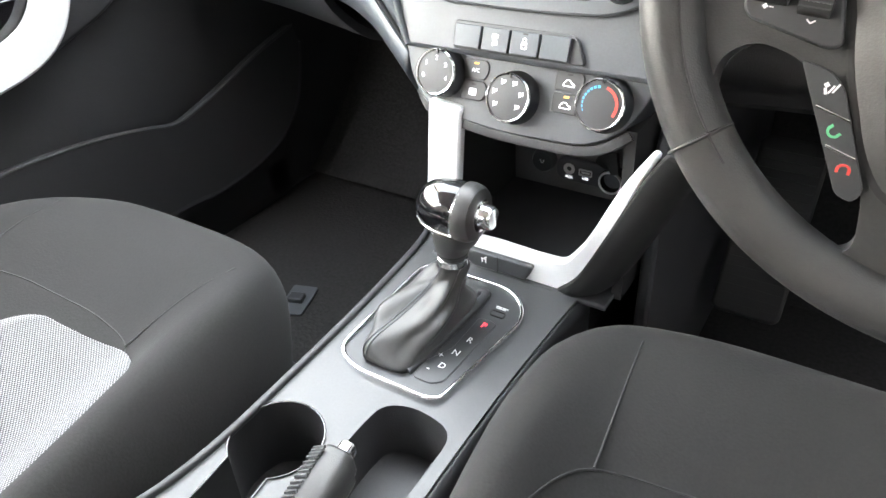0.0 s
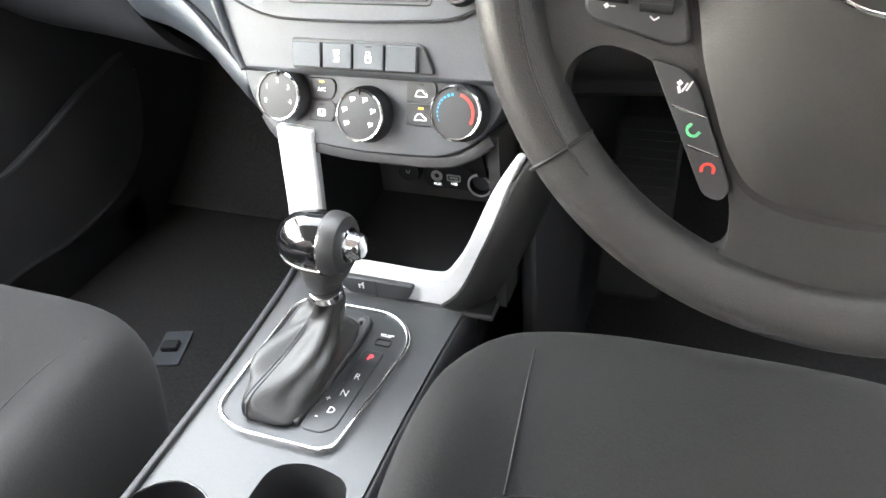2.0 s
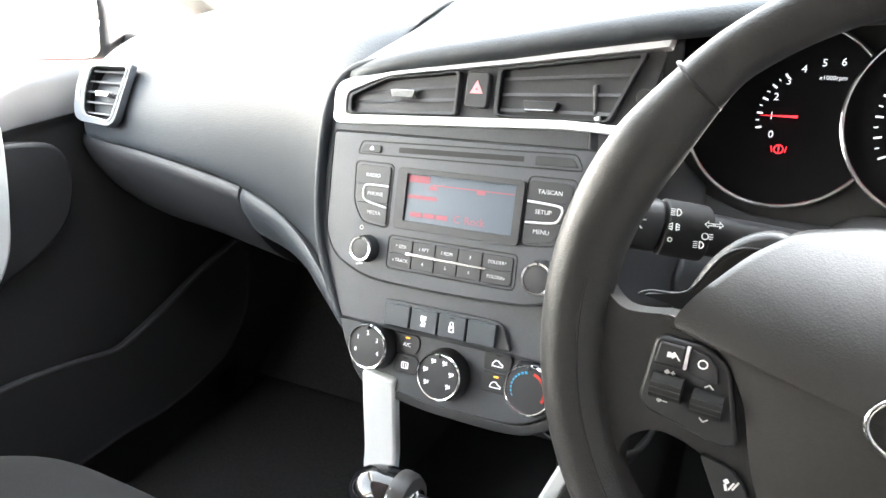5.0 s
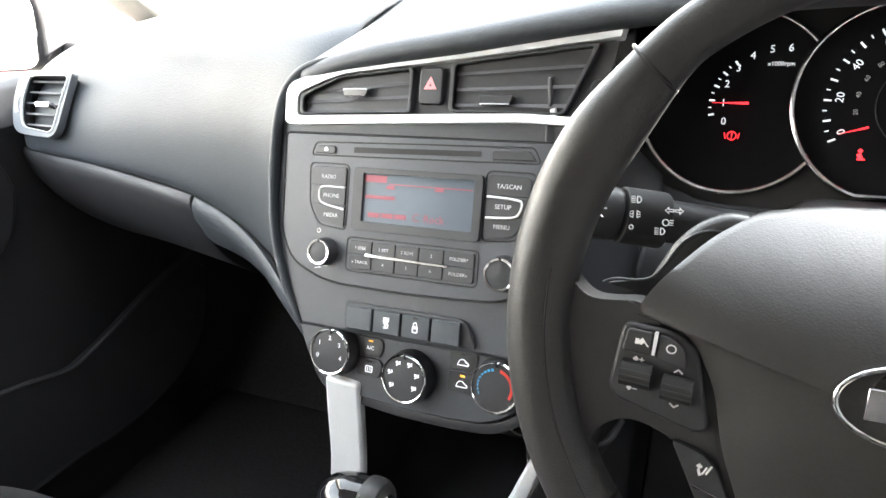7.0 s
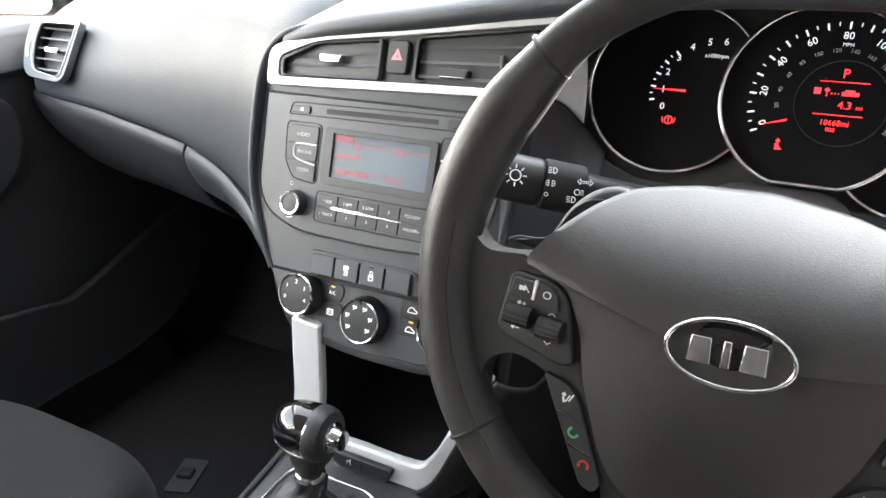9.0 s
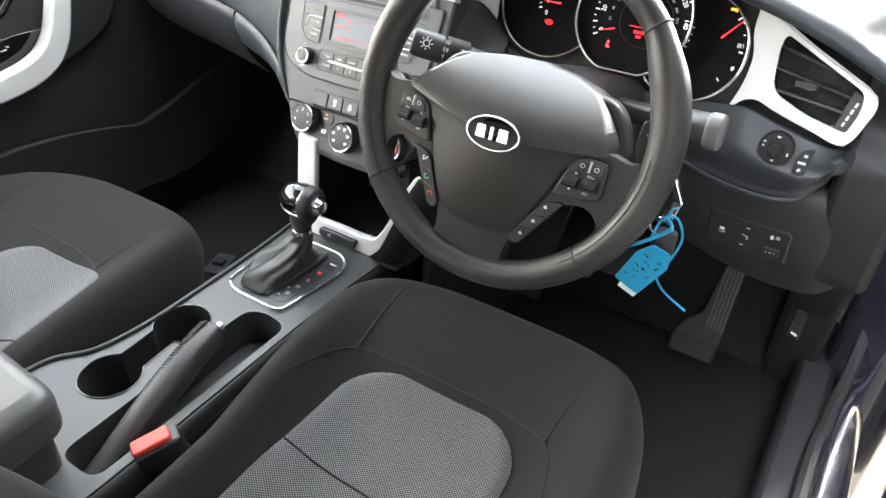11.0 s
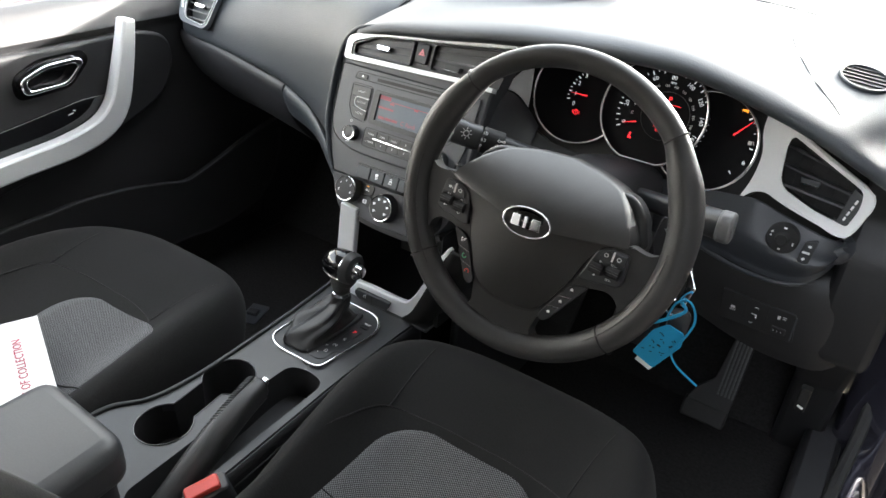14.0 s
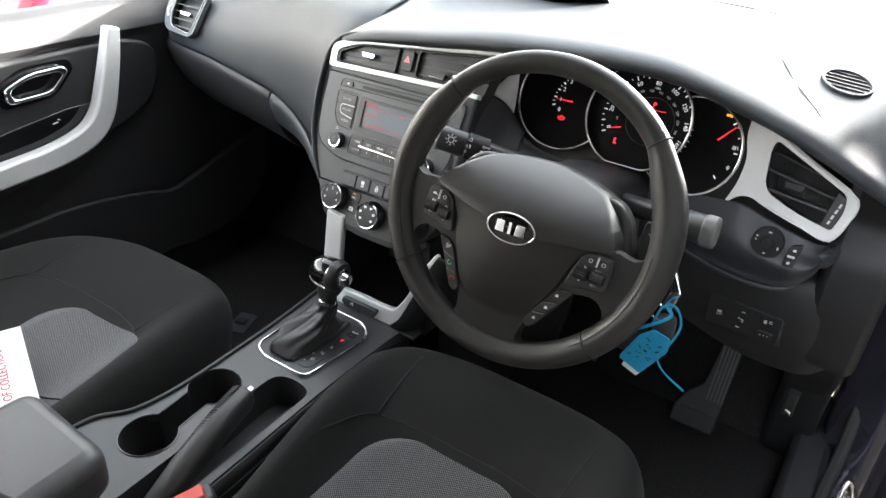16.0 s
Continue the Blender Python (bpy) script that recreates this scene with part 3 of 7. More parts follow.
dial_b = dial(*DIALS[1], "speedometer", 0.010, flat_bottom=-0.074)

# ---- steering wheel ----
# turned a little clockwise from straight ahead
WM = plane_at((0.381, 0.0006, 0.6674), 19.0) @ off(0, 0, 0, -4) @ Matrix.Diagonal((1.025, 1.025, 1, 1))
wheel = thing("steering_wheel", "black leather four-spoke steering wheel with silver-edged oval badge", "steering wheel", (0.381, 0.0006, 0.667))


def wv(u, v, w=0.0):
    return WM @ Vector((u, v, w))


RIM, RIM_V = 0.1605, 0.010
axis = (WM.to_3x3() @ Vector((0, 0, 1))).normalized()


def slim(deg):
    """How far the rim has thinned from its grips (0) to its top arc (1)."""
    f = max(0.0, min(1.0, (52 - abs(deg - 90)) / 22 + 0.5))
    return f * f * (3 - 2 * f)


def girth(deg):
    """Thickness of the rim, fullest beside the upper spokes."""
    bulge = sum(math.exp(-((deg - a) / 20) ** 2) for a in (22, 158))
    return 1.0 - 0.25 * slim(deg) + 0.07 * bulge * (1 - slim(deg)) - 0.10 * math.exp(-((deg - 270) / 45) ** 2)


def rim_r(deg):
    """Radius of the rim's middle line: the outer edge stays round while the rim thins."""
    return RIM + 0.0150 * (1.0 - girth(deg)) * slim(deg)


path = [wv(rim_r(a) * math.cos(radians(a)), RIM_V + rim_r(a) * math.sin(radians(a)), -0.013) for a in (1.875 * i for i in range(192))]
sect = [(0.0168 * math.cos(a) - 0.0012 * math.cos(2 * a), 0.0185 * math.sin(a)) for a in (math.tau * i / 20 for i in range(20))]
part("rim", sweep(path, sect, True, up=axis, scale=lambda t: girth(t * 358.125)), LEATHER, wheel, "smooth black leather rim")
for a in (46, 139, 221, 319):
    g, r0 = girth(a) * 1.005, rim_r(a)
    a = radians(a)
    seam = [wv((r0 + 0.0168 * g * math.cos(b)) * math.cos(a), RIM_V + (r0 + 0.0168 * g * math.cos(b)) * math.sin(a), -0.013 + 0.0185 * g * math.sin(b)) for b in (math.tau * i / 24 for i in range(24))]
    part("seam", tube(seam, 0.0011, 6, True), MATT, wheel)
# stitched joint along the inner side of the grips
for s in (-1, 1):
    for lo, hi in ((-47, 4), (12, 43)):
        line = []
        for i in range(25):
            d = lo + (hi - lo) * i / 24
            b = radians(118 if lo < 0 else 165)
            g = girth(d) * 1.0
            r = rim_r(d) + 0.0168 * g * math.cos(b)
            line.append(wv(s * r * math.cos(radians(d)), RIM_V + r * math.sin(radians(d)), -0.013 + 0.0187 * g * math.sin(b)))
        part("grip_seam", tube(line, 0.0005, 5), MATT, wheel)


def domed(poly, z_edge, z_top, m, rings=5, power=2.2, drop=0.0):
    """A cushion-like solid: an outline that rises from its edge to its middle."""
    cx, cy = sum(p[0] for p in poly) / len(poly), sum(p[1] for p in poly) / len(poly)
    rows = [[m @ Vector((x, y, z_edge - 0.02 - drop)) for x, y in poly]]
    for i in range(rings + 1):
        s = 1 - (i / (rings + 1)) ** 1.4
        rows.append([m @ Vector((cx + (x - cx) * s, cy + (y - cy) * s, z_top - (z_top - z_edge) * s ** power - drop * s ** 2 * max(0.0, (y + 0.006) / 0.074) ** 2.1)) for x, y in poly])
    bm = sheet(rows, close_u=True)
    bm.verts.ensure_lookup_table()
    bm.faces.new(bm.verts[-len(poly):])
    bmesh.ops.recalc_face_normals(bm, faces=bm.faces[:])
    return bm


hub_half = [(0.0, 0.068), (0.040, 0.064), (0.071, 0.0565), (0.088, 0.043), (0.105, 0.022), (0.1135, 0.006), (0.093, 0.0035), (0.084, -0.003), (0.0735, -0.020), (0.066, -0.047), (0.050, -0.081), (0.038, -0.097), (0.020, -0.103)]
hub = rounded(hub_half + [(0.0, -0.104)] + [(-x, y) for x, y in hub_half[:0:-1]], 0.008, 4)
part("airbag_cover", domed(hub, -0.006, 0.007, WM, 11, 2.2, 0.062), SKIN, wheel, "grained black airbag cover", smooth=60)
part("cover_gap", prism([(x * 1.03, y * 1.025 - 0.001) for x, y in hub if y < 0.006], -0.03, -0.0075, WM), MATT, wheel, "dark gap round the airbag cover")
for e in (-1, 1):
    flank = [(e * x, y) for x, y in ((0.060, 0.052), (0.082, 0.056), (0.096, 0.049), (0.107, 0.036), (0.1125, 0.022), (0.120, 0.006), (0.098, -0.012), (0.060, -0.012))][::e]
    part("hub_flank", prism(rounded(flank, 0.008, 4), -0.080, -0.050, WM), SPOKE, wheel, "satin black shell behind the airbag cover", bevel=0.008, seg=4)
# one moulding: two upper arms, a broad lower spoke and the two openings
arm_half = [(0.158, 0.052), (0.1515, 0.034), (0.146, 0.016), (0.136, 0.008), (0.124, 0.009), (0.111, 0.012), (0.092, -0.006), (0.0, -0.050)]
under = [(0.1605 * math.cos(radians(a)), RIM_V + 0.1605 * math.sin(radians(a))) for a in range(190, 351, 8)]
arms = rounded(arm_half + [(-x, y) for x, y in arm_half[-2::-1]], [0.004, 0.012, 0.012, 0.010, 0.010, 0.012, 0.02, 0.02, 0.02, 0.012, 0.010, 0.010, 0.012, 0.012, 0.004], 4)
gap_half = [(0.088, -0.048), (0.110, -0.044), (0.124, -0.055), (0.122, -0.088), (0.090, -0.124), (0.056, -0.134), (0.039, -0.128), (0.044, -0.099), (0.072, -0.061)]
gaps = [rounded([(e * x, y) for x, y in gap_half][::e], 0.013, 5) for e in (1, -1)]
part("spoke_moulding", top_hole_body(arms + under, gaps, -0.028, -0.009, WM), SPOKE, wheel, "black satin spokes in one moulding", bevel=0.008, seg=4)
groove = curve([wv(x, y, -0.0085) for x, y in ((-0.082, -0.128), (-0.066, -0.139), (-0.045, -0.137), (0.0, -0.141), (0.045, -0.137), (0.066, -0.139), (0.082, -0.128))], 6)
part("lower_groove", tube(groove, 0.0009, 5), MATT, wheel)
BADGE = WM @ off(0, 0, 0.002, 4)
part("badge", domed(circle(0.0300, 40, 0, -0.007, 0.0172), -0.001, 0.0062, BADGE, 3), GLOSS, wheel, "glossy black oval badge")
part("badge_ring", ring(circle(0.0300, 40, 0, -0.007, 0.0172), circle(0.0276, 40, 0, -0.007, 0.0150), 0.0, 0.0072, BADGE), CHROME, wheel, bevel=0.0008)
part("column_shroud", sweep([wv(0, -0.012, -0.07), wv(0, -0.008, -0.12), wv(0, -0.002, -0.22), wv(0, -0.005, -0.36)], rrect(0.115, 0.135, 0.03, 4), up=(0, 0.3, 1), scale=lambda t: 0.9 + 0.2 * t), PLASTIC, wheel, "black column shroud")

# ---- centre console ----
con = thing("centre_console", "dark grey plastic centre console with silver trim and two cup holders", "console", (0.03, -0.1, 0.0))
ZC = 0.305


left = [(p.x, p.y) for p in curve([(-0.085, 0.20, 0), (-0.072, 0.16, 0), (-0.062, 0.05, 0), (-0.0575, -0.06, 0), (-0.0565, -0.16, 0), (-0.068, -0.23, 0), (-0.098, -0.275, 0), (-0.105, -0.34, 0)], 5)]
right = [(p.x, p.y) for p in curve([(0.125, -0.60, 0), (0.122, -0.30, 0), (0.116, -0.05, 0), (0.117, 0.06, 0), (0.119, 0.12, 0), (0.122, 0.17, 0)], 5)]
outline = left + [(-0.105, -0.60)] + right
cupc = ((-0.017, -0.127), (-0.011, -0.248))


def union_cups(r, neck):
    """Outline of two round wells joined by a slot."""
    (x0, y0), (x1, y1) = cupc
    pts = []
    a0, a1 = -90 + neck, 270 - neck
    for i in range(25):
        a = radians(a0 + (a1 - a0) * i / 24)
        pts.append((x0 + r * math.cos(a), y0 + r * math.sin(a)))
    for i in range(25):
        a = radians(90 + neck + (360 - 2 * neck) * i / 24)
        pts.append((x1 + r * math.cos(a), y1 + r * math.sin(a)))
    return pts


well = union_cups(0.0390, 33)
tray = rounded([(0.034, -0.090), (0.036, -0.054), (0.062, -0.0435), (0.105, -0.050), (0.110, -0.36), (0.048, -0.36), (0.041, -0.16)], 0.02, 5)
part("console_top", top_hole_body(outline, [well, tray], ZC - 0.012, ZC), CONSOLE, con, "charcoal console top", bevel=0.003)
part("console_body", top_hole_body(outline, [], 0.02, ZC - 0.15), PLASTIC, con)
wall_l = [[(x - 0.004, y, ZC - 0.003), (x - 0.006, y, ZC - 0.02), (x - 0.004, y, 0.15), (x, y, 0.02)] for x, y in left]
part("console_side", sheet(wall_l), PLASTIC, con, thick=0.004)
wall_r = [[(x + 0.003, y, ZC - 0.003), (x + 0.005, y, ZC - 0.02), (x + 0.004, y, 0.15), (x, y, 0.02)] for x, y in right]
part("console_side", sheet(wall_r), PLASTIC, con, thick=0.004)
part("edge_strip", sweep([Vector((x + 0.001, y, ZC + 0.001)) for x, y in left], rrect(0.007, 0.008, 0.003, 3)), PLASTIC, con, "raised black edge strip")


def well_liner(pts, z_top, z_bot, mat, name, label, shrink=0.9):
    cx, cy = sum(p[0] for p in pts) / len(pts), sum(p[1] for p in pts) / len(pts)
    rows = [[Vector((x, y, z_top)) for x, y in pts], [Vector((cx + (x - cx) * shrink, cy + (y - cy) * shrink, z_bot)) for x, y in pts]]
    bm = sheet(rows, close_u=True)
    bm.verts.ensure_lookup_table()
    bm.faces.new(bm.verts[-len(pts):])
    bmesh.ops.recalc_face_normals(bm, faces=bm.faces[:])
    return part(name, bm, mat, con, label)


well_liner(well, ZC - 0.001, ZC - 0.075, KNEE, "cup_holder", "double round black cup holder")
well_liner(tray, ZC - 0.001, ZC - 0.055, PLASTIC, "brake_tray", "dark tray around the handbrake", 0.97)
part("armrest_lid", prism(rounded([(-0.090, -0.340), (0.080, -0.348), (0.090, -0.62), (-0.098, -0.62)], 0.028, 6), 0.350, 0.418), CONSOLE, con, "soft charcoal armrest lid", bevel=0.024, seg=5)
part("armrest_box", prism(rounded([(-0.08, -0.355), (0.070, -0.362), (0.075, -0.62), (-0.085, -0.62)], 0.02), 0.2, 0.353), PLASTIC, con, bevel=0.004)

# storage pocket and U-shaped silver trim
part("pocket_floor", box(-0.05, 0.15, 0.15, 0.342, 0.300, 0.306), PLASTIC, con, bevel=0.002)
# back wall carries the pocket's light in its lightened colour
part("pocket_back", prism([(-0.05, 0.30), (0.15, 0.30), (0.15, 0.50), (-0.05, 0.50)], -0.348, -0.338, plane_at((0, 0, 0))), POCKET_LIGHTENED, con)
part("pocket_side", box(-0.056, -0.046, 0.174, 0.342, 0.30, 0.48), MATT, con)
part("pocket_side", box(0.146, 0.156, 0.174, 0.342, 0.30, 0.48), MATT, con)
# plastic flank drawn in matt black: its shadow is put into the colour
flank = [[(x, 0.150, z), (x + 0.014, 0.153, z - 0.004), (x + 0.027, 0.170, z - 0.010), (x + 0.030, 0.205, z - 0.014)] for x, z in ((0.100, 0.312), (0.120, 0.334), (0.142, 0.380), (0.156, 0.412), (0.172, 0.448), (0.190, 0.480))]
part("console_flank", sheet(loft(flank, 5, 4)), MATT, con, "flank beside the silver trim, shadow put into its black", thick=0.004)
UM = plane_at((0, 0.146, 0.0), 1.8)


def strip(center, width, name, parent, mat, z0=-0.012, z1=0.0, m=UM, bevel=0.003):
    """A flat trim band of varying width along a line in a panel's plane."""
    c = curve([(x, y, w) for (x, y), w in zip(center, width)], 6)
    a, b = [], []
    for i, p in enumerate(c):
        t = c[min(i + 1, len(c) - 1)] - c[max(i - 1, 0)]
        nrm = Vector((-t.y, t.x)).normalized() * p.z / 2
        a.append((p.x + nrm.x, p.y + nrm.y))
        b.append((p.x - nrm.x, p.y - nrm.y))
    bm = bmesh.new()
    rows = []
    for (ax, ay), (bx, by) in zip(a, b):
        rows.append([bm.verts.new(m @ Vector(q)) for q in ((ax, ay, z0), (ax, ay, z1), (bx, by, z1), (bx, by, z0))])
    for p, q in zip(rows, rows[1:]):
        for j in range(4):
            bm.faces.new((p[j], p[(j + 1) % 4], q[(j + 1) % 4], q[j]))
    bm.faces.new(rows[0][::-1])
    bm.faces.new(rows[-1])
    bmesh.ops.recalc_face_normals(bm, faces=bm.faces[:])
    return part(name, bm, mat, parent, bevel=bevel)


silver = strip([(-0.028, 0.478), (-0.031, 0.44), (-0.035, 0.39), (-0.040, 0.345), (-0.020, 0.320), (0.03, 0.318), (0.080, 0.318), (0.108, 0.327), (0.124, 0.352), (0.137, 0.380), (0.150, 0.412), (0.162, 0.440), (0.178, 0.470)],
               [0.036, 0.037, 0.037, 0.037, 0.038, 0.040, 0.038, 0.030, 0.021, 0.017, 0.015, 0.012, 0.007], "silver_trim", con, SILVER)
tagged(silver, "U-shaped satin silver trim")


# ---- seats ----
def seat(cx, name_label, insert_label, round_off, shift, aside, front_y, sag, waist):
    """A front seat: cushion with side bolsters, woven insert and backrest. round_off: how far the front corners sweep back."""
    s = thing("car_seat", name_label, "seat", (cx, -0.2, 0.0), group="front seats")
    rows = []
    for y, zc, hw in ((0.150, 0.215, 0.205), (0.152, 0.262, 0.222), (0.135, 0.300, 0.236), (0.095, 0.322, 0.246), (0.02, 0.326, 0.252), (-0.10, 0.312, 0.256), (-0.25, 0.298, 0.258), (-0.40, 0.290, 0.258), (-0.55, 0.29, 0.256)):
        b = min(1.0, max(0.0, (0.12 - y) / 0.2))
        mid = zc - sag * 0.036 * min(1.0, max(0.0, (0.04 - y) / 0.20))
        rows.append([(cx - hw - 0.012, y, 0.10), (cx - hw - 0.004, y, zc - 0.06), (cx - hw + 0.012, y, zc - 0.012 + 0.012 * b), (cx - hw + 0.045, y, zc + 0.008 + 0.012 * b), (cx - hw + 0.10, y, (zc + mid) / 2 + 0.002 - 0.004 * b), (cx - 0.08, y, mid - 0.004 * b),
                     (cx + 0.08, y, mid - 0.004 * b), (cx + hw - 0.10, y, (zc + mid) / 2 + 0.002 - 0.004 * b), (cx + hw - 0.045, y, zc + 0.008 + 0.012 * b), (cx + hw - 0.012, y, zc - 0.012 + 0.012 * b), (cx + hw + 0.004, y, zc - 0.06), (cx + hw + 0.012, y, 0.10)])
    front = [[(x, y + 0.012 - 0.05 * (z < 0.12), z) for x, y, z in [(p[0], p[1], 0.10) for p in rows[0]]]]
    net = loft(front + rows, 5, 4)
    # the front corners sweep back
    for row in net:
        for p in row:
            k = abs(p.x - cx) / 0.25
            p.y -= round_off * k ** 4 * min(1.0, max(0.0, (p.y + 0.45) / 0.4))
            p.y += shift * min(1.0, max(0.0, (p.y + 0.5) / 0.4))
            side = (cx - p.x) / 0.25
            p.x += waist * max(0.0, side) * min(1.0, max(0.0, (0.06 - p.y) / 0.3))
    cushion = part("cushion", sheet(net), CLOTH, s, "dark charcoal cloth", smooth=70)
    # woven centre panel, laid on the cushion's own form
    def height(x, y):
        best = None
        for row in net:
            for p in row:
                if p.z > 0.25:
                    d = (p.x - x) ** 2 + (p.y - y) ** 2
                    if d < 0.0012:
                        w = 1 / (d + 2e-5)
                        best = (best[0] + w, best[1] + w * p.z) if best else (w, w * p.z)
        return best[1] / best[0] if best else 0.29
    ins = []
    for i in range(27):
        dy = 0.40 * (i / 26) ** 1.7
        y = front_y - dy
        q = 1 - min(1.0, (dy + 0.0004) / 0.065)
        hw = 0.121 * (0.45 + 0.55 * math.sqrt(1 - q * q)) + 0.012 * min(1, dy / 0.2)
        ins.append([Vector((cx + aside + hw * (j / 6 - 1), y, 0)) for j in range(13)])
    for row in ins:
        for p in row:
            p.z = height(p.x, p.y) + 0.0040
    ins = [[Vector((p.x, p.y, sum(ins[max(0, min(26, i + a))][max(0, min(12, j + b))].z for a in (-1, 0, 1) for b in (-1, 0, 1)) / 9)) for j, p in enumerate(row)] for i, row in enumerate(ins)]
    part("seat_insert", sheet(ins), WEAVE, s, insert_label, thick=0.006)
    part("insert_seam", tube([p + Vector((0, 0, 0.0006)) for p in ins[15]], 0.0012, 5), MATT, s)
    def seam(pts, r=0.0010):
        line = curve([(cx + u, v, 0) for u, v in pts], 10)
        z = [height(p.x, p.y) for p in line]
        z = [sum(z[max(0, i - 3):i + 4]) / len(z[max(0, i - 3):i + 4]) for i in range(len(z))]
        part("seam", tube([Vector((p.x, p.y, h + 0.0001)) for p, h in zip(line, z)], r, 5), MATT, s)

    d = shift - 0.028
    seam([(-0.225, -0.30 + d), (-0.222, -0.12 + d), (-0.225, -0.01 + d), (-0.205, 0.065 + d), (-0.165, 0.115 + d)])
    seam([(0.225, -0.30 + d), (0.222, -0.12 + d), (0.225, -0.01 + d), (0.205, 0.065 + d), (0.165, 0.115 + d)])
    seam([(-0.180, -0.30 + d), (-0.178, -0.16 + d), (-0.170, -0.10 + d), (-0.145, -0.036 + d), (-0.080, -0.015 + d), (0.0, -0.012 + d), (0.080, -0.015 + d), (0.145, -0.036 + d), (0.170, -0.10 + d), (0.178, -0.16 + d), (0.180, -0.30 + d)])
    seam([(-0.140, -0.032 + d), (-0.145, 0.03 + d), (-0.152, 0.10 + d)])
    seam([(0.140, -0.032 + d), (0.145, 0.03 + d), (0.152, 0.10 + d)])
    # backrest
    rows = []
    for z, yc, hw in ((0.26, -0.485, 0.23), (0.36, -0.510, 0.245), (0.50, -0.575, 0.25), (0.65, -0.650, 0.245), (0.80, -0.715, 0.23), (0.90, -0.755, 0.205), (0.95, -0.775, 0.16)):
        bo = 0.100 * min(1.0, max(0.1, (0.95 - z) / 0.35))
        rows.append([(cx - hw, yc - 0.10, z), (cx - hw - 0.006, yc - 0.02, z), (cx - hw + 0.01, yc + bo * 0.7, z), (cx - hw + 0.05, yc + bo, z), (cx - hw + 0.10, yc + bo * 0.45, z), (cx - 0.06, yc, z),
                     (cx + 0.06, yc, z), (cx + hw - 0.10, yc + bo * 0.45, z), (cx + hw - 0.05, yc + bo, z), (cx + hw - 0.01, yc + bo * 0.7, z), (cx + hw + 0.006, yc - 0.02, z), (cx + hw, yc - 0.10, z), (cx, yc - 0.12, z)])
    net = loft(rows, 5, 4)
    bm = sheet(net)
    bm.verts.ensure_lookup_table()
    k = len(net[0])
    bm.faces.new([bm.verts[i] for i in range(len(bm.verts) - k, len(bm.verts))])
    part("backrest", bm, CLOTH, s, "dark charcoal cloth backrest with side bolsters", smooth=70)
    part("seat_base", box(cx - 0.22, cx + 0.22, -0.55, 0.06, 0.0, 0.16), MATT, s, bevel=0.02)
    return s


seat(0.355, "dark charcoal cloth driver's seat with a grey woven centre", "grey dotted woven cloth panel", 0.12, 0.028, 0.0, -0.030, 1.0, 0.05)
seat(-0.352, "dark charcoal cloth passenger seat with a grey woven centre", "grey dotted woven cloth panel", 0.19, -0.062, 0.083, -0.128, 0.4, 0.0)

# ---- passenger door ----
door = thing("door_1", "closed passenger door with dark panel, silver pull and chrome handle", "door", (-0.70, -0.1, 0.1), kind="structure")
DX = -0.675
prof = [(-0.745, 0.70), (-0.735, 0.702), (-0.715, 0.692), (DX - 0.010, 0.645), (DX - 0.016, 0.638), (DX - 0.022, 0.628), (DX - 0.022, 0.47), (DX - 0.018, 0.40), (DX - 0.014, 0.33), (DX - 0.012, 0.29), (DX - 0.012, 0.12), (-0.70, 0.08), (-0.70, -0.05)]
DP = Matrix(((1, 0, 0, 0), (0, 0, 1, 0), (0, 1, 0, 0), (0, 0, 0, 1)))
part("door_panel", prism(rounded(prof + [(-0.76, -0.05), (-0.76, 0.70)], 0.006, 2), -0.62, 0.56, DP), PLASTIC, door, "dark plastic door lining")
flat_gl = bmesh.new()
flat_gl.faces.new([flat_gl.verts.new(p) for p in ((-0.738, -0.62, 0.69), (-0.738, 0.50, 0.69), (-0.58, 0.30, 1.16), (-0.56, -0.62, 1.20))])
pane = part("window_pane", flat_gl, GLASS, door, "clear side glass")
pane.visible_shadow = False
DM = Matrix(((0, 0, 1, DX + 0.022), (1, 0, 0, 0), (0, 1, 0, 0), (0, 0, 0, 1)))
armrest_form = rounded([(-0.60, 0.630), (0.25, 0.630), (0.318, 0.612), (0.332, 0.56), (0.305, 0.495), (0.25, 0.462), (0.10, 0.415), (-0.10, 0.372), (-0.60, 0.352)], [0.01, 0.02, 0.04, 0.05, 0.04, 0.03, 0.03, 0.03, 0.01], 5)
part("armrest", prism(armrest_form, -0.05, -0.0235, DM), PLASTIC, door, "raised dark armrest panel", bevel=0.010, seg=3)
grip = strip([(0.214, 0.666), (0.203, 0.62), (0.185, 0.56), (0.162, 0.500), (0.122, 0.462), (0.05, 0.442), (-0.05, 0.434), (-0.20, 0.424), (-0.40, 0.414)],
             [0.026, 0.033, 0.040, 0.045, 0.047, 0.046, 0.043, 0.042, 0.042], "door_pull", door, SILVER, -0.018, 0.012, DM, 0.007)
tagged(grip, "curved satin silver door pull")
part("handle_cup", prism(rounded([(-0.024, 0.545), (0.085, 0.548), (0.132, 0.594), (0.124, 0.616), (0.03, 0.616), (-0.026, 0.59)], 0.02, 4), -0.03, -0.0215, DM), GLOSS, door)
hb = rounded([(-0.014, 0.556), (0.078, 0.559), (0.113, 0.598), (0.104, 0.608), (0.036, 0.607), (-0.017, 0.586)], [0.014, 0.016, 0.010, 0.006, 0.02, 0.012], 4)
hbi = [(0.046 + (x - 0.046) * 0.80, 0.580 + (y - 0.580) * 0.66) for x, y in hb]
part("door_handle", ring(hb, hbi, -0.02, -0.006, DM), CHROME, door, "chrome inner door handle", bevel=0.003)
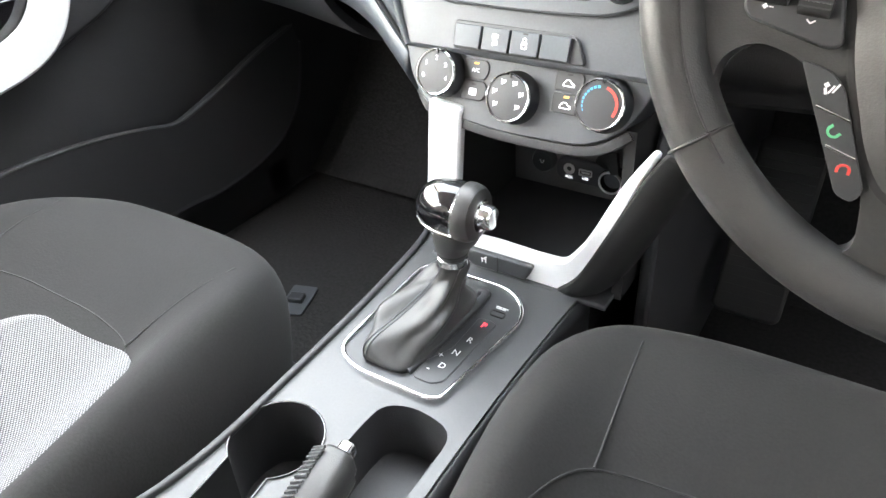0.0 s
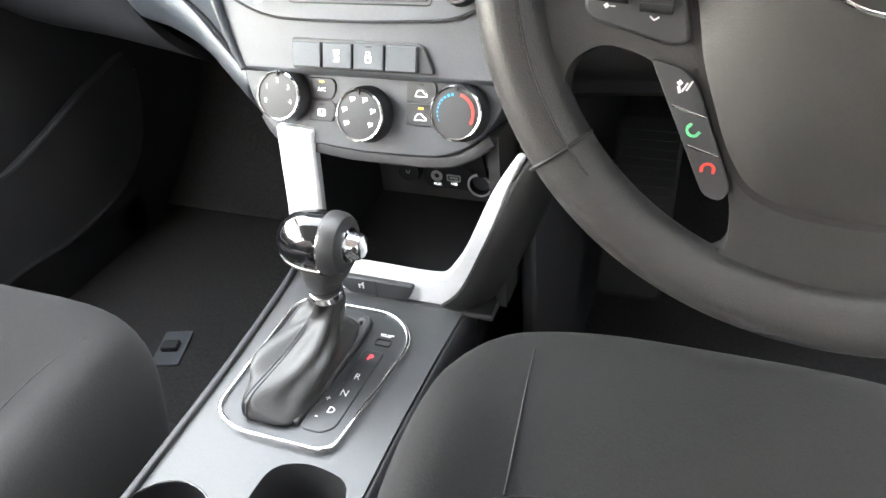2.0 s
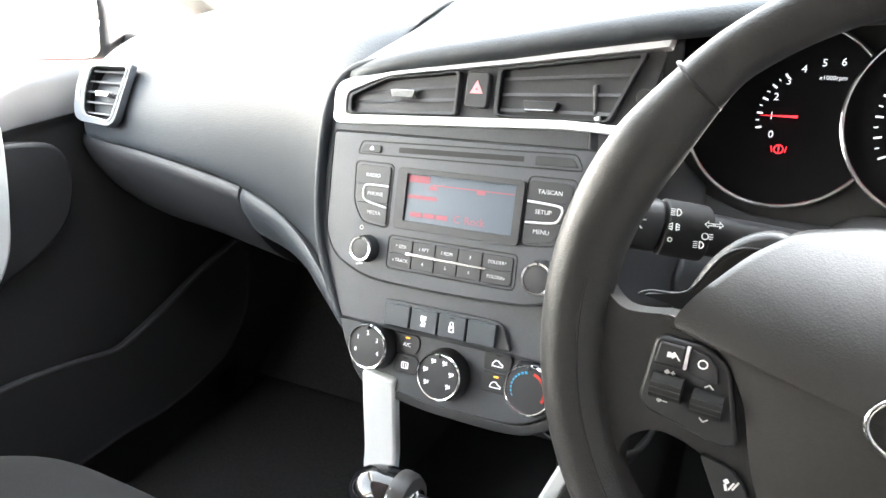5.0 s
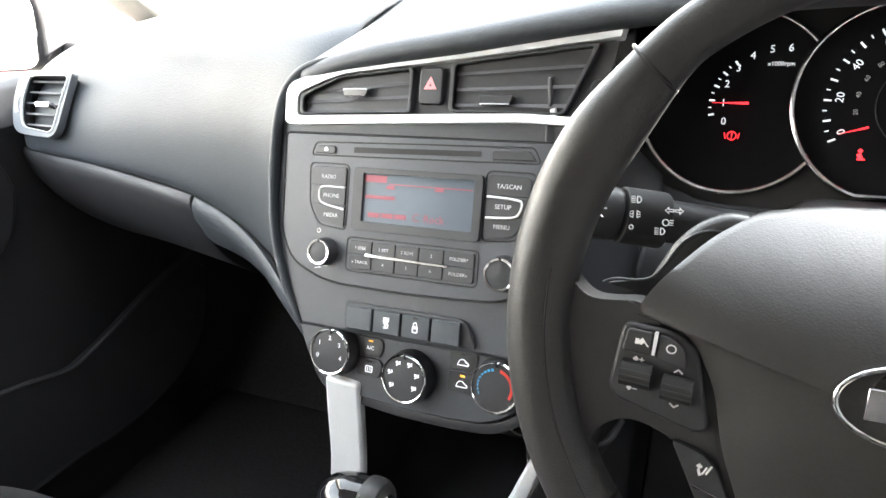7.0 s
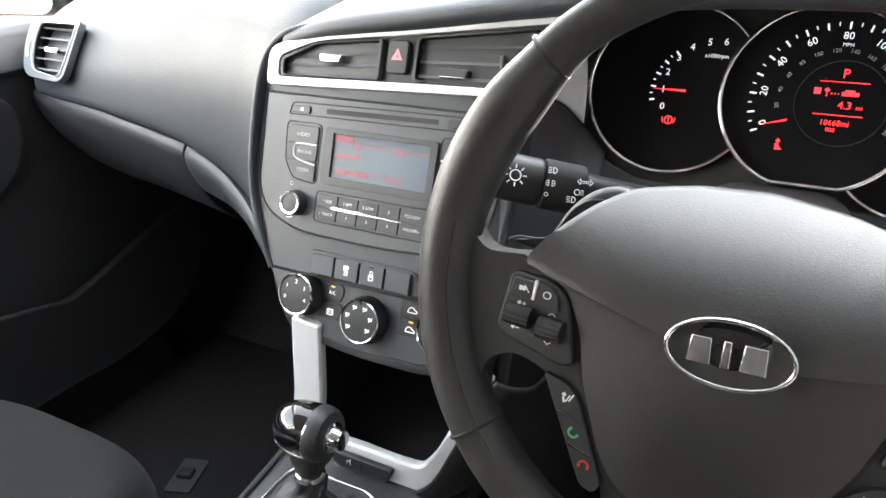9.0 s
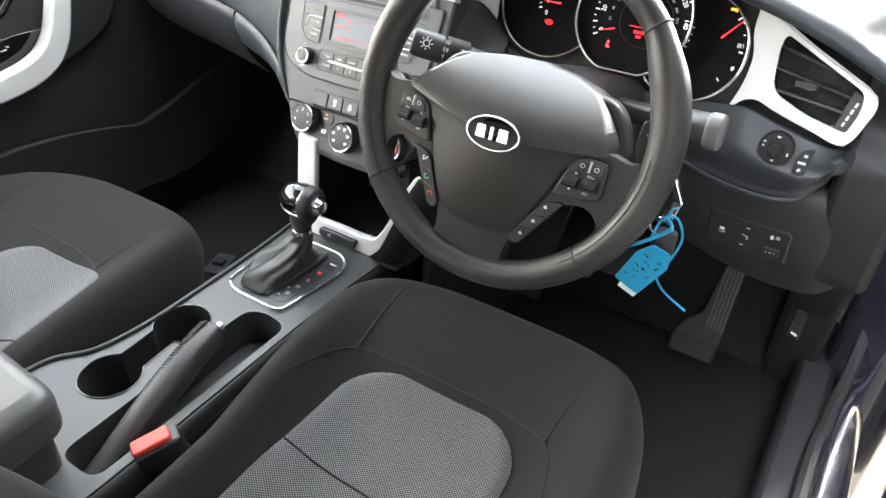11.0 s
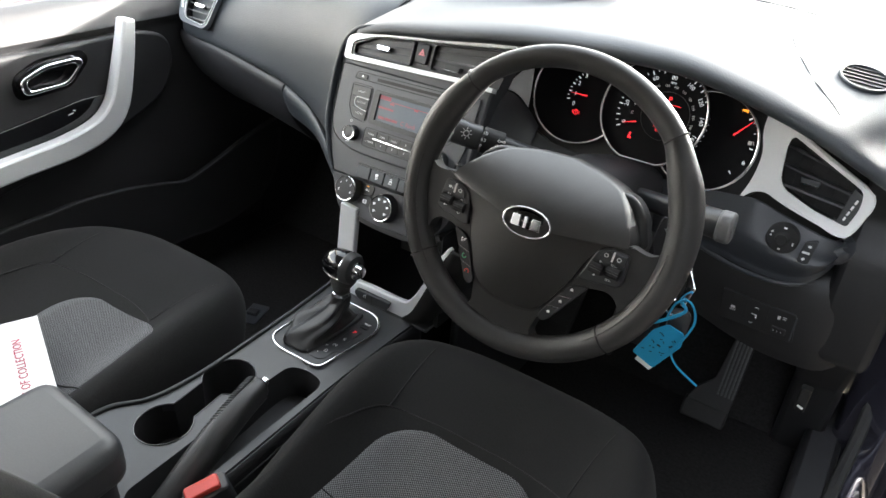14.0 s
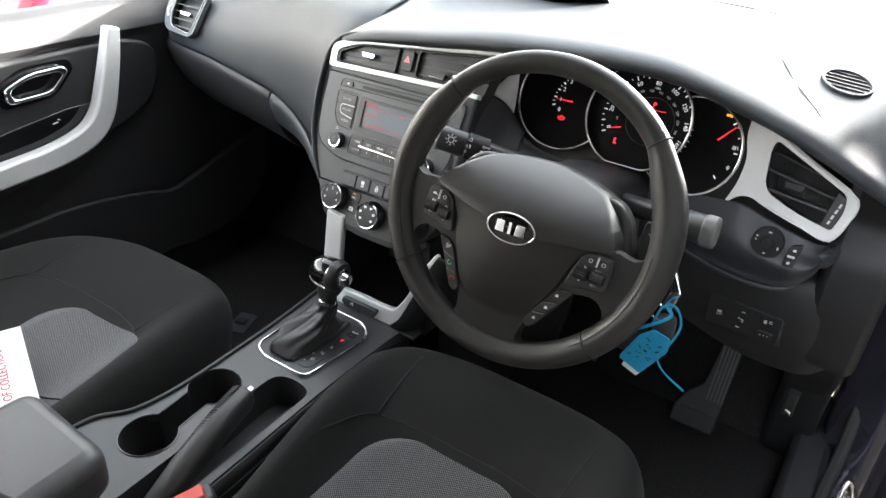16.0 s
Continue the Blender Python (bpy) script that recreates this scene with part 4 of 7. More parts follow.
part("switch_panel", prism(rounded([(-0.30, 0.436), (-0.05, 0.452), (0.08, 0.466), (0.140, 0.488), (0.160, 0.520), (0.10, 0.521), (-0.08, 0.498), (-0.30, 0.474)], 0.01), -0.03, -0.017, DM), GLOSS, door, bevel=0.002)

bars([(0.070, 0.499, 0.012, 0.0022, 8), (0.078, 0.504, 0.006, 0.0022, -20)], DM @ off(0, 0, -0.0168), WHITE, door, "switch_mark")
# door pocket: its curved upper lip and the rounded front corner of the lower lining
lip = [(-0.60, 0.314), (-0.06, 0.314), (0.04, 0.316), (0.155, 0.304), (0.25, 0.284), (0.305, 0.270), (0.355, 0.279), (0.42, 0.297), (0.50, 0.322), (0.60, 0.345)]
low_edge = [(0.612, 0.310), (0.600, 0.250), (0.575, 0.195), (0.525, 0.150), (0.45, 0.126), (0.35, 0.118), (0.20, 0.128), (-0.60, 0.130)]
lip_line = [(p.x, p.y) for p in curve([(a, b, 0) for a, b in lip], 4)]
low_line = [(p.x, p.y) for p in curve([(a, b, 0) for a, b in low_edge], 4)]
part("door_pocket", prism(lip_line + low_line, -0.022, -0.003, DM), PLASTIC, door, "dark plastic door pocket", bevel=0.003)
# both edge strips use lighter plastic: their lit edge is put into the colour
part("pocket_lip", tube([DM @ Vector((a, b, -0.0045)) for a, b in lip_line], 0.0032, 8), CONSOLE, door, "lip of the door pocket, lightened as a painted highlight")
part("lining_edge", sweep([DM @ Vector((a, b, -0.006)) for a, b in low_line], rrect(0.012, 0.006, 0.002, 3), up=(1, 0, 0)), CONSOLE, door, "rounded lower edge of the door lining, lightened as a highlight")

# ---- gear selector ----
gear = thing("gear_selector", "automatic gear selector with leather boot, gloss black knob and chrome button", "gear lever", (0.02, 0.045, 0.305))
bz = rounded([(-0.043, 0.130), (0.066, 0.130), (0.094, 0.098), (0.078, -0.030), (0.066, -0.036), (-0.012, -0.036), (-0.040, -0.022)], [0.02, 0.03, 0.03, 0.02, 0.02, 0.03, 0.02], 5)
bzc = (0.024, 0.047)
bzi = [(bzc[0] + (x - bzc[0]) * 0.945, bzc[1] + (y - bzc[1]) * 0.955) for x, y in bz]
part("gate_plate", prism(bzi, ZC - 0.002, ZC + 0.003), BUTTON, gear, "black gate plate")
part("gate_ring", ring(bz, bzi, ZC - 0.004, ZC + 0.006), CHROME, gear, "polished chrome surround", bevel=0.0018, seg=3)
KB = Vector((0.028, 0.077, 0.370))
BOOT = ((0.309, 0.011, 0.044, 0.031, 0.066), (0.314, 0.011, 0.044, 0.0315, 0.066), (0.322, 0.0110, 0.045, 0.030, 0.061), (0.330, 0.0115, 0.046, 0.0290, 0.053), (0.337, 0.014, 0.051, 0.0280, 0.044),
        (0.343, 0.017, 0.060, 0.0240, 0.034), (0.348, 0.020, 0.068, 0.0190, 0.024), (0.353, 0.0225, 0.074, 0.0155, 0.0175), (0.359, 0.0245, 0.077, 0.0135, 0.0140), (0.366, 0.025, 0.077, 0.0128, 0.0128))
boot = []
for row in loft([[(a, b, z), (c_, d, z)] for z, a, b, c_, d in BOOT], 4, 1):
    (cx_, cy_, z), (rx, ry, _) = row[0], row[1]
    t = (z - 0.309) / 0.063
    ring_ = []
    for j in range(48):
        a = math.tau * j / 48
        e = 0.45 + 0.55 * min(1, t * 1.3)
        ca, sa = math.cos(a), math.sin(a)
        px_, py_ = math.copysign(abs(ca) ** e, ca), math.copysign(abs(sa) ** e, sa)
        fold = 0.0045 * math.sin(math.pi * min(1.0, max(0.0, t))) * (math.sin(3 * a + 7 * t) + 0.7 * math.sin(5 * a - 12 * t + 1.0))
        ring_.append(Vector((cx_ + px_ * (rx + fold), cy_ + py_ * (ry + fold), z + 0.25 * fold)))
    boot.append(ring_)
part("boot", sheet(boot, close_u=True), LEATHER, gear, "creased black leather boot", smooth=60)
for j in (33, 34):
    part("boot_stitch", tube([row[j] + (row[j] - Vector((0.02, 0.05, row[j].z))).normalized() * 0.0004 for row in boot], 0.0007, 5), FASCIA, gear)
part("collar", lathe([(0.0128, -0.004), (0.0145, -0.003), (0.0145, 0.003), (0.0128, 0.004)], Matrix.Translation(KB)), CHROME, gear)
neck = [(KB.x, KB.y, KB.z + 0.002), (KB.x, KB.y, KB.z + 0.012), (KB.x + 0.002, KB.y, KB.z + 0.024), (KB.x + 0.007, KB.y + 0.001, KB.z + 0.036), (KB.x + 0.009, KB.y + 0.001, KB.z + 0.050)]
part("knob_neck", tube(curve(neck, 5), 0.0130, 24, scale=lambda t: 1 + 0.66 * math.sin(min(1.0, t / 0.85) * math.pi / 2) ** 1.5), LEATHER, gear, "black leather neck", smooth=60)
KM = Matrix.Translation((0.0285, 0.0775, 0.4245)) @ Matrix.Rotation(radians(90), 4, "Y")
prof = [(0.0, -0.032), (0.006, -0.0315), (0.012, -0.0295), (0.0175, -0.025), (0.0215, -0.0185), (0.0242, -0.010), (0.0256, 0.000), (0.0256, 0.013), (0.0235, 0.018)]
knob_top = part("knob", lathe(prof, KM, 32), GLOSS, gear, "gloss black domed knob")
rim_line = []
for r, x in prof[2:-1]:
    rim_line.append(KM @ Vector((r * math.cos(radians(-58)), r * math.sin(radians(-58)), x)))
for a in (-75, -95, -115, -135, -155):
    rim_line.append(KM @ Vector((0.0256 * math.cos(radians(a)), 0.0256 * math.sin(radians(a)), 0.0135 + 0.003 * (-75 - a) / 80)))
part("knob_edge", tube(curve(rim_line, 4), 0.0011, 6), CHROME, knob_top, "thin chrome edge")
under_knob = []
for r, x in ((0.0200, -0.022), (0.0235, -0.013), (0.0257, -0.001), (0.0262, 0.014)):
    under_knob.append([KM @ Vector(((r + 0.0008) * math.cos(radians(a)), (r + 0.0008) * math.sin(radians(a)), x)) for a in range(-56, 57, 8)])
part("knob_underside", sheet(under_knob), LEATHER, gear, "leather underside of the knob", thick=0.001)
part("knob_end", lathe([(0.0240, 0.013), (0.0264, 0.0145), (0.0266, 0.018), (0.0258, 0.024), (0.0230, 0.0285), (0.0185, 0.0300), (0.013, 0.0305)], KM, 32), LEATHER, gear)
part("release_button", lathe([(0.0145, 0.028), (0.0145, 0.032), (0.0115, 0.033), (0.0110, 0.040), (0.009, 0.043), (0.0, 0.0435)], KM, 28), CHROME, gear, "chrome side button")

# ---- handbrake ----
brake = thing("handbrake", "leather handbrake lever with stitched seam and chrome release button", "handbrake", (0.065, -0.33, 0.25))
bp = [(0.060, -0.140, 0.332), (0.064, -0.172, 0.328), (0.069, -0.212, 0.318), (0.074, -0.258, 0.302), (0.078, -0.32, 0.272), (0.080, -0.39, 0.245)]
part("lever", sweep(curve(bp, 5), rrect(0.032, 0.036, 0.011, 3), scale=lambda t: 1.0 + 0.1 * math.sin(t * 3)), LEATHER, brake, "black leather grip", smooth=60)
part("tip", sweep([(0.0605, -0.143, 0.3322), (0.0595, -0.131, 0.3332)], rrect(0.026, 0.030, 0.009, 3)), LEATHER, brake, bevel=0.003)
part("release_button", sweep([(0.0597, -0.133, 0.3332), (0.0585, -0.120, 0.3342)], rrect(0.0125, 0.0145, 0.005, 3)), CHROME, brake, "chrome push button", bevel=0.002)


# ---- centre fascia: vents, radio, switches, climate panel ----
def vent(outline, hole, m, n_slats, v0, v1, depth, parent_label, at, frame_mat, slope=0.0, tabs=()):
    """An air vent: frame, dark box behind it, slats across the opening, and a thumb tab."""
    t = thing("air_vent", parent_label, "vent", at, group="dashboard vents")
    part("frame", top_hole_body(outline, [hole], -0.006, 0.004, m), frame_mat, t, bevel=0.0016)
    part("duct", prism([(x, y) for x, y in hole], -depth, -depth + 0.002, m), MATT, t)
    bm = sheet([[m @ Vector((x, y, z)) for x, y in hole] for z in (0.002, -depth)], close_u=True)
    part("duct_wall", bm, MATT, t)
    xs = [p[0] for p in hole]

    def span(v, sl):
        """Where a slat line crosses the opening."""
        hits = []
        k = len(hole)
        for i in range(k):
            (xa, ya), (xb, yb) = hole[i], hole[(i + 1) % k]
            fa, fb = ya - v - sl * xa, yb - v - sl * xb
            if (fa < 0) != (fb < 0):
                q = fa / (fa - fb)
                hits.append(xa + (xb - xa) * q)
        return (min(hits), max(hits)) if len(hits) > 1 else None

    for i in range(n_slats):
        f = (i + 0.5) / n_slats
        v = v0 + (v1 - v0) * f
        sl = slope * f
        s = span(v, sl)
        if s is None or s[1] - s[0] < 0.01:
            continue
        a, b = s
        bm = bmesh.new()
        q = []
        for x in (a, b):
            y = v + sl * x
            q.append([bm.verts.new(m @ Vector(p)) for p in ((x, y + 0.0016, -0.0018), (x, y - 0.0012, -0.0006), (x, y + 0.0014, -0.011), (x, y + 0.0030, -0.011))])
        for j in range(4):
            bm.faces.new((q[0][j], q[0][(j + 1) % 4], q[1][(j + 1) % 4], q[1][j]))
        bm.faces.new(q[0])
        bm.faces.new(q[1][::-1])
        bmesh.ops.recalc_face_normals(bm, faces=bm.faces[:])
        part("slat", bm, SLAT, t)
    for i in range(5):
        x = min(xs) + (max(xs) - min(xs)) * (i + 1) / 6
        part("fin", box(x - 0.0006, x + 0.0006, v0 + 0.002, v1 - 0.004, -depth + 0.002, -0.020, m), MATT, t)
    for tx, ty, tw, bright in tabs:
        part("thumb_tab", prism(rounded([(tx - tw / 2, ty + 0.004), (tx + tw / 2, ty + 0.004), (tx + tw * 0.42, ty - 0.003), (tx - tw * 0.42, ty - 0.003)], 0.002), -0.012, 0.006, m), BUTTON if not bright else CHROME, t, bevel=0.001)
        if not bright:
            part("tab_edge", box(tx - tw * 0.42, tx + tw * 0.42, ty - 0.0042, ty - 0.0028, -0.004, 0.0065, m), CHROME, t, bevel=0.0004)
    return t


VM = SM @ off(0, 0, 0.0)
# silver band around the centre vents
band_i = rounded([(-0.128, 0.242), (-0.127, 0.2215), (0.09, 0.2285), (0.147, 0.2258), (0.160, 0.2862), (0.03, 0.2710), (-0.085, 0.259)], [0.008, 0.004, 0.01, 0.004, 0.006, 0.05, 0.05], 5)
band = rounded([(0.164, 0.2960), (0.03, 0.2785), (-0.09, 0.266), (-0.141, 0.250), (-0.140, 0.213), (0.09, 0.2215), (0.142, 0.2195),
                (0.142, 0.2262), (0.09, 0.2285), (-0.127, 0.2215), (-0.128, 0.242), (-0.085, 0.259), (0.03, 0.2710), (0.162, 0.2870)],
               [0.001, 0.05, 0.05, 0.012, 0.008, 0.01, 0.001, 0.001, 0.01, 0.004, 0.008, 0.05, 0.05, 0.001], 5)
part("vent_surround", prism(band, -0.010, 0.005, SM), SILVER, dash, "satin silver band around the centre vents", bevel=0.002)
part("vent_wheel", prism(circle(0.0062, 24, 0.1475, 0.250), -0.004, 0.002, SM), MATT, dash, bevel=0.001)
part("surround_panel", prism([(x, y) for x, y in band_i], -0.006, -0.003, SM), BUTTON, dash)
# wing that sweeps back from the vents to the dials, with a dark switch panel above it
WING_LOW = [(0.150, 0.2415, 0.7080), (0.1537, 0.280, 0.7002), (0.1725, 0.300, 0.6950), (0.189, 0.313, 0.6836), (0.2036, 0.320, 0.6673)]
WING_TOP = [(0.152, 0.2440, 0.7155), (0.1535, 0.283, 0.7068), (0.1715, 0.303, 0.7047), (0.1810, 0.321, 0.7140), (0.2000, 0.333, 0.7390)]
part("silver_wing", sheet(loft([[a, Vector(a).lerp(Vector(b), 0.5) + Vector((0.002, -0.001, 0)), b] for a, b in zip(WING_LOW, WING_TOP)], 6, 4)), SILVER, dash, "satin silver wing that runs to the dials", thick=0.004)
part("wing_edge", tube(curve(WING_LOW, 8), 0.0013, 6), CHROME, dash, "bright lower edge")
PANEL_TOP = [(0.150, 0.250, 0.738), (0.154, 0.287, 0.741), (0.166, 0.308, 0.748), (0.177, 0.328, 0.757), (0.200, 0.338, 0.763)]
part("switch_panel", sheet(loft([[Vector(a) + Vector((-0.002, 0.003, 0.0005)), Vector(b) + Vector((-0.002, 0.003, 0))] for a, b in zip(WING_TOP, PANEL_TOP)], 6, 4)), BUTTON, dash, "dark switch panel", thick=0.003)
setter = thing("trip_switches", "small black trip and clock buttons beside the dials", "switches", (0.182, 0.298, 0.727))
TS = plane_at((0.178, 0.304, 0.7247), 14, 42)
part("plate", prism(rounded([(-0.020, -0.016), (-0.004, -0.0165), (0.006, -0.010), (0.013, 0.004), (0.020, 0.024), (-0.016, 0.024)], 0.004, 4), -0.008, 0.0, TS), BUTTON, setter, bevel=0.001)
for y, mark in ((0.0125, "up"), (0.0, "SET"), (-0.0115, "clock")):
    if mark != "clock":
        cap = part("button", prism(rrect(0.020, 0.0085, 0.003, 4, 0.001 + y * 0.4, y), -0.004, 0.0022, TS), PLASTIC, setter, bevel=0.0008)
    if mark == "SET":
        words("SET", 0.0058, TS @ off(0.001, y, 0.0023), GLOW_WHITE, cap, depth=0.0001)
    elif mark == "up":
        bars([(0.0050, y, 0.0032, 0.0008, -40), (0.0072, y, 0.0032, 0.0008, 40)], TS @ off(0, 0, 0.0023), GLOW_WHITE, cap)
    else:
        dot = part("clock_mark", ring(circle(0.0030, 16, -0.003, y), circle(0.0022, 16, -0.003, y), 0.0, 0.0012, TS), GLOW_WHITE, setter)
        bars([(-0.003, y + 0.0008, 0.0006, 0.0018, 0), (-0.0023, y, 0.0016, 0.0006, 0)], TS @ off(0, 0, 0.0006), GLOW_WHITE, dot)
vl_o = rounded([(-0.126, 0.241), (-0.125, 0.223), (-0.0105, 0.2265), (-0.0105, 0.2655), (-0.085, 0.2575)], 0.004, 3)
vl_i = rounded([(-0.122, 0.239), (-0.1215, 0.2245), (-0.0135, 0.2278), (-0.0135, 0.2630), (-0.084, 0.2555)], 0.004, 3)
vent(vl_o, vl_i, SM @ off(0, 0, 0.0), 3, 0.223, 0.260, 0.03, "black slatted air vent with a chrome thumb tab", (-0.03, 0.24, 0.725), BUTTON, 0.12, ((-0.066, 0.2425, 0.026, True),))
vc_o = rounded([(0.0245, 0.2285), (0.1235, 0.2285), (0.1475, 0.2835), (0.0245, 0.2690)], 0.004, 3)
vc_i = rounded([(0.028, 0.230), (0.1215, 0.230), (0.1430, 0.2805), (0.028, 0.2668)], 0.004, 3)
vent(vc_o, vc_i, SM, 4, 0.228, 0.276, 0.03, "black slatted air vent with a chrome-edged thumb tab", (0.11, 0.25, 0.735), BUTTON, 0.10, ((0.066, 0.2385, 0.030, False),))

haz = thing("hazard_switch", "black hazard switch with a pink warning triangle", "switch", (0.047, 0.25, 0.73))
part("button_cap", prism(rrect(0.0215, 0.0305, 0.004, 4, 0.0065, 0.2495), -0.004, 0.0035, SM), BUTTON, haz, bevel=0.0012)
PINK = material("pink_print", (0.80, 0.30, 0.32), 0.5, vary=0, stain=0.02)
part("warning_triangle", ring([(0.0005, 0.2465), (0.0125, 0.2465), (0.0065, 0.2575)], [(0.0052, 0.2492), (0.0078, 0.2492), (0.0065, 0.2516)], 0.0034, 0.0040, SM), PINK, haz)

# fascia that curves from the radio round to the driver's panel
turn_low = [SM @ Vector((0.109, 0.065, -0.002)), SM @ Vector((0.128, 0.065, -0.002)), Vector((0.182, 0.214, 0.562)), Vector((0.196, 0.232, 0.560)), Vector((0.212, 0.252, 0.556)), Vector((0.236, 0.268, 0.548))]
turn = []
turn_top = [(0.150, 0.2415, 0.7062), (0.1642, 0.258, 0.7050), (0.1790, 0.285, 0.6978), (0.1905, 0.309, 0.6830), (0.2036, 0.319, 0.6662), (0.228, 0.3165, 0.6425)]
for i, (a, b) in enumerate(zip(turn_top, turn_low)):
    a = Vector(a)
    turn.append([a, a.lerp(b, 0.12) + Vector((0.001, -0.0015 * i, 0)), a.lerp(b, 0.5) + Vector((0.001, -0.0030 * i, 0)), b])
part("fascia_turn", sheet(loft(turn, 6, 5)), FASCIA, dash, "charcoal panel that curves to the column", thick=0.003)

radio = thing("car_radio", "built-in car radio with red lit display, round knobs and preset buttons", "radio", (0.03, 0.21, 0.60))
plate = rounded([(-0.141, 0.207), (-0.139, 0.112), (-0.126, 0.088), (-0.088, 0.072), (0.0, 0.0705), (0.08, 0.0745), (0.110, 0.088), (0.122, 0.12), (0.127, 0.207)], [0.006, 0.012, 0.02, 0.02, 0.05, 0.03, 0.03, 0.02, 0.006], 5)
face = part("faceplate", prism(plate, -0.006, 0.0, SM), FASCIA, radio, "charcoal faceplate", bevel=0.0018)
slot = rounded([(-0.066, 0.1955), (0.056, 0.1975), (0.056, 0.1930), (-0.066, 0.1905)], 0.001)
part("disc_slot", prism(slot, -0.002, 0.0003, SM), MATT, radio, "dark disc slot")
part("eject_button", prism(rounded([(-0.104, 0.1955), (-0.085, 0.196), (-0.085, 0.1885), (-0.108, 0.189)], 0.0025), -0.001, 0.0018, SM), BUTTON, radio, bevel=0.0006)
bars([(-0.0945, 0.1915, 0.004, 0.0008, 0), (-0.0953, 0.1932, 0.0022, 0.001, 40), (-0.0937, 0.1932, 0.0022, 0.001, -40)], SM @ off(0, 0, 0.0018), GLOW_WHITE, radio)
part("side_button", prism(rounded([(0.066, 0.199), (0.098, 0.1995), (0.104, 0.192), (0.066, 0.191)], 0.0025), -0.001, 0.0012, SM), BUTTON, radio, bevel=0.0006)
part("display_bezel", top_hole_body(rrect(0.124, 0.055, 0.004, 4, -0.001, 0.1505), [rrect(0.106, 0.0425, 0.001, 3, 0.0005, 0.1520)], -0.002, 0.0035, SM), BUTTON, radio, "raised bezel", bevel=0.0015)
# base raised to blue-grey: part of the glass reflection is in this colour
SCREEN = material("lcd_screen", (0.105, 0.125, 0.150), 0.22, vary=0, stain=0.05, spec=0.25)
part("screen", prism(rrect(0.106, 0.0425, 0.001, 3, 0.0005, 0.1520), -0.002, 0.0008, SM), SCREEN, radio, "screen with red lit text, reflection put into its grey")
RS = SM @ off(0, 0, 0.0009)
for mark in ((-0.041, 0.1690, 0.022, 0.0062, 0), (0.012, 0.1650, 0.079, 0.0010, 0), (-0.026, 0.1622, 0.008, 0.003, 0), (0.021, 0.1632, 0.008, 0.003, 0), (-0.036, 0.1530, 0.030, 0.0030, 0), (-0.041, 0.1372, 0.012, 0.0040, 0), (-0.0275, 0.1374, 0.012, 0.0040, 0), (-0.0145, 0.1375, 0.011, 0.0040, 0)):
    bars([mark], RS, LCD_RED, radio, "lit_mark", 0.0002)
words("C", 0.0095, RS @ off(0.0005, 0.1376), LCD_RED, radio, depth=0.0001)
words("Rock", 0.0095, RS @ off(0.0175, 0.1376), LCD_RED, radio, depth=0.0001)


PRINT = material("grey_white_print", (0.62, 0.63, 0.64), 0.55, vary=0.0, stain=0.02)


def key(poly, text, size, parent, m=SM, z=0.0016, tpos=None, mat=BUTTON, ink=PRINT, name="button"):
    """A push button with its printed word."""
    b = part(name, prism(poly, -0.002, z, m), mat, parent, bevel=0.0005)
    cx, cy = tpos or (sum(p[0] for p in poly) / len(poly), sum(p[1] for p in poly) / len(poly))
    if text:
        words(text, size, m @ off(cx, cy, z + 0.0001), ink, b, depth=0.0001)
    return b


def quad(x0, y0, x1, y1, r=0.0015, cut=None):
    return rounded([(x0, y0), (x1, y0), (x1, y1), (x0, y1)], cut or r, 3)


key(quad(-0.109, 0.160, -0.0715, 0.177, cut=[0.001, 0.001, 0.003, 0.006]), "RADIO", 0.0052, radio)
key(quad(-0.107, 0.143, -0.0715, 0.159), "PHONE", 0.0052, radio, tpos=(-0.086, 0.151))
key(rounded([(-0.097, 0.127), (-0.0715, 0.124), (-0.0715, 0.142), (-0.106, 0.142)], [0.005, 0.002, 0.001, 0.001], 3), "MEDIA", 0.0052, radio, tpos=(-0.0855, 0.1335))
part("phone_edge", tube(curve([SM @ Vector(p) for p in ((-0.072, 0.1590, 0.002), (-0.094, 0.1590, 0.002), (-0.0985, 0.1560, 0.002), (-0.0985, 0.148, 0.002), (-0.093, 0.1435, 0.002), (-0.072, 0.1395, 0.002))], 4), 0.0010, 6), WHITE, radio)
key(quad(0.0645, 0.1625, 0.102, 0.179, cut=[0.001, 0.001, 0.006, 0.003]), "TA/SCAN", 0.0052, radio)
key(quad(0.0645, 0.146, 0.101, 0.1615), "SETUP", 0.0052, radio, tpos=(0.079, 0.1535))
key(rounded([(0.0645, 0.127), (0.090, 0.130), (0.098, 0.145), (0.0645, 0.145)], [0.002, 0.005, 0.001, 0.001], 3), "MENU", 0.0052, radio)
part("setup_edge", tube(curve([SM @ Vector(p) for p in ((0.0645, 0.1615, 0.002), (0.090, 0.1600, 0.002), (0.095, 0.157, 0.002), (0.093, 0.149, 0.002), (0.087, 0.1455, 0.002), (0.0645, 0.1440, 0.002))], 4), 0.0010, 6), WHITE, radio)
px = (-0.064, -0.040, -0.0165, 0.0065, 0.030, 0.0585)
for row, (y0, y1, names) in enumerate(((0.1010, 0.1130, ("^ SEEK", "1 RPT", "2 RDM", "3", "FOLDER^")), (0.0880, 0.1000, ("v TRACK", "4", "5", "6", "FOLDERv")))):
    for i in range(5):
        key(quad(px[i] + 0.0004, y0, px[i + 1] - 0.0004, y1, cut=[0.003 if (i == 0 and row) else 0.0006, 0.003 if (i == 4 and row) else 0.0006, 0.003 if (i == 4 and not row) else 0.0006, 0.003 if (i == 0 and not row) else 0.0006]), names[i], 0.0042, radio, z=0.0014)
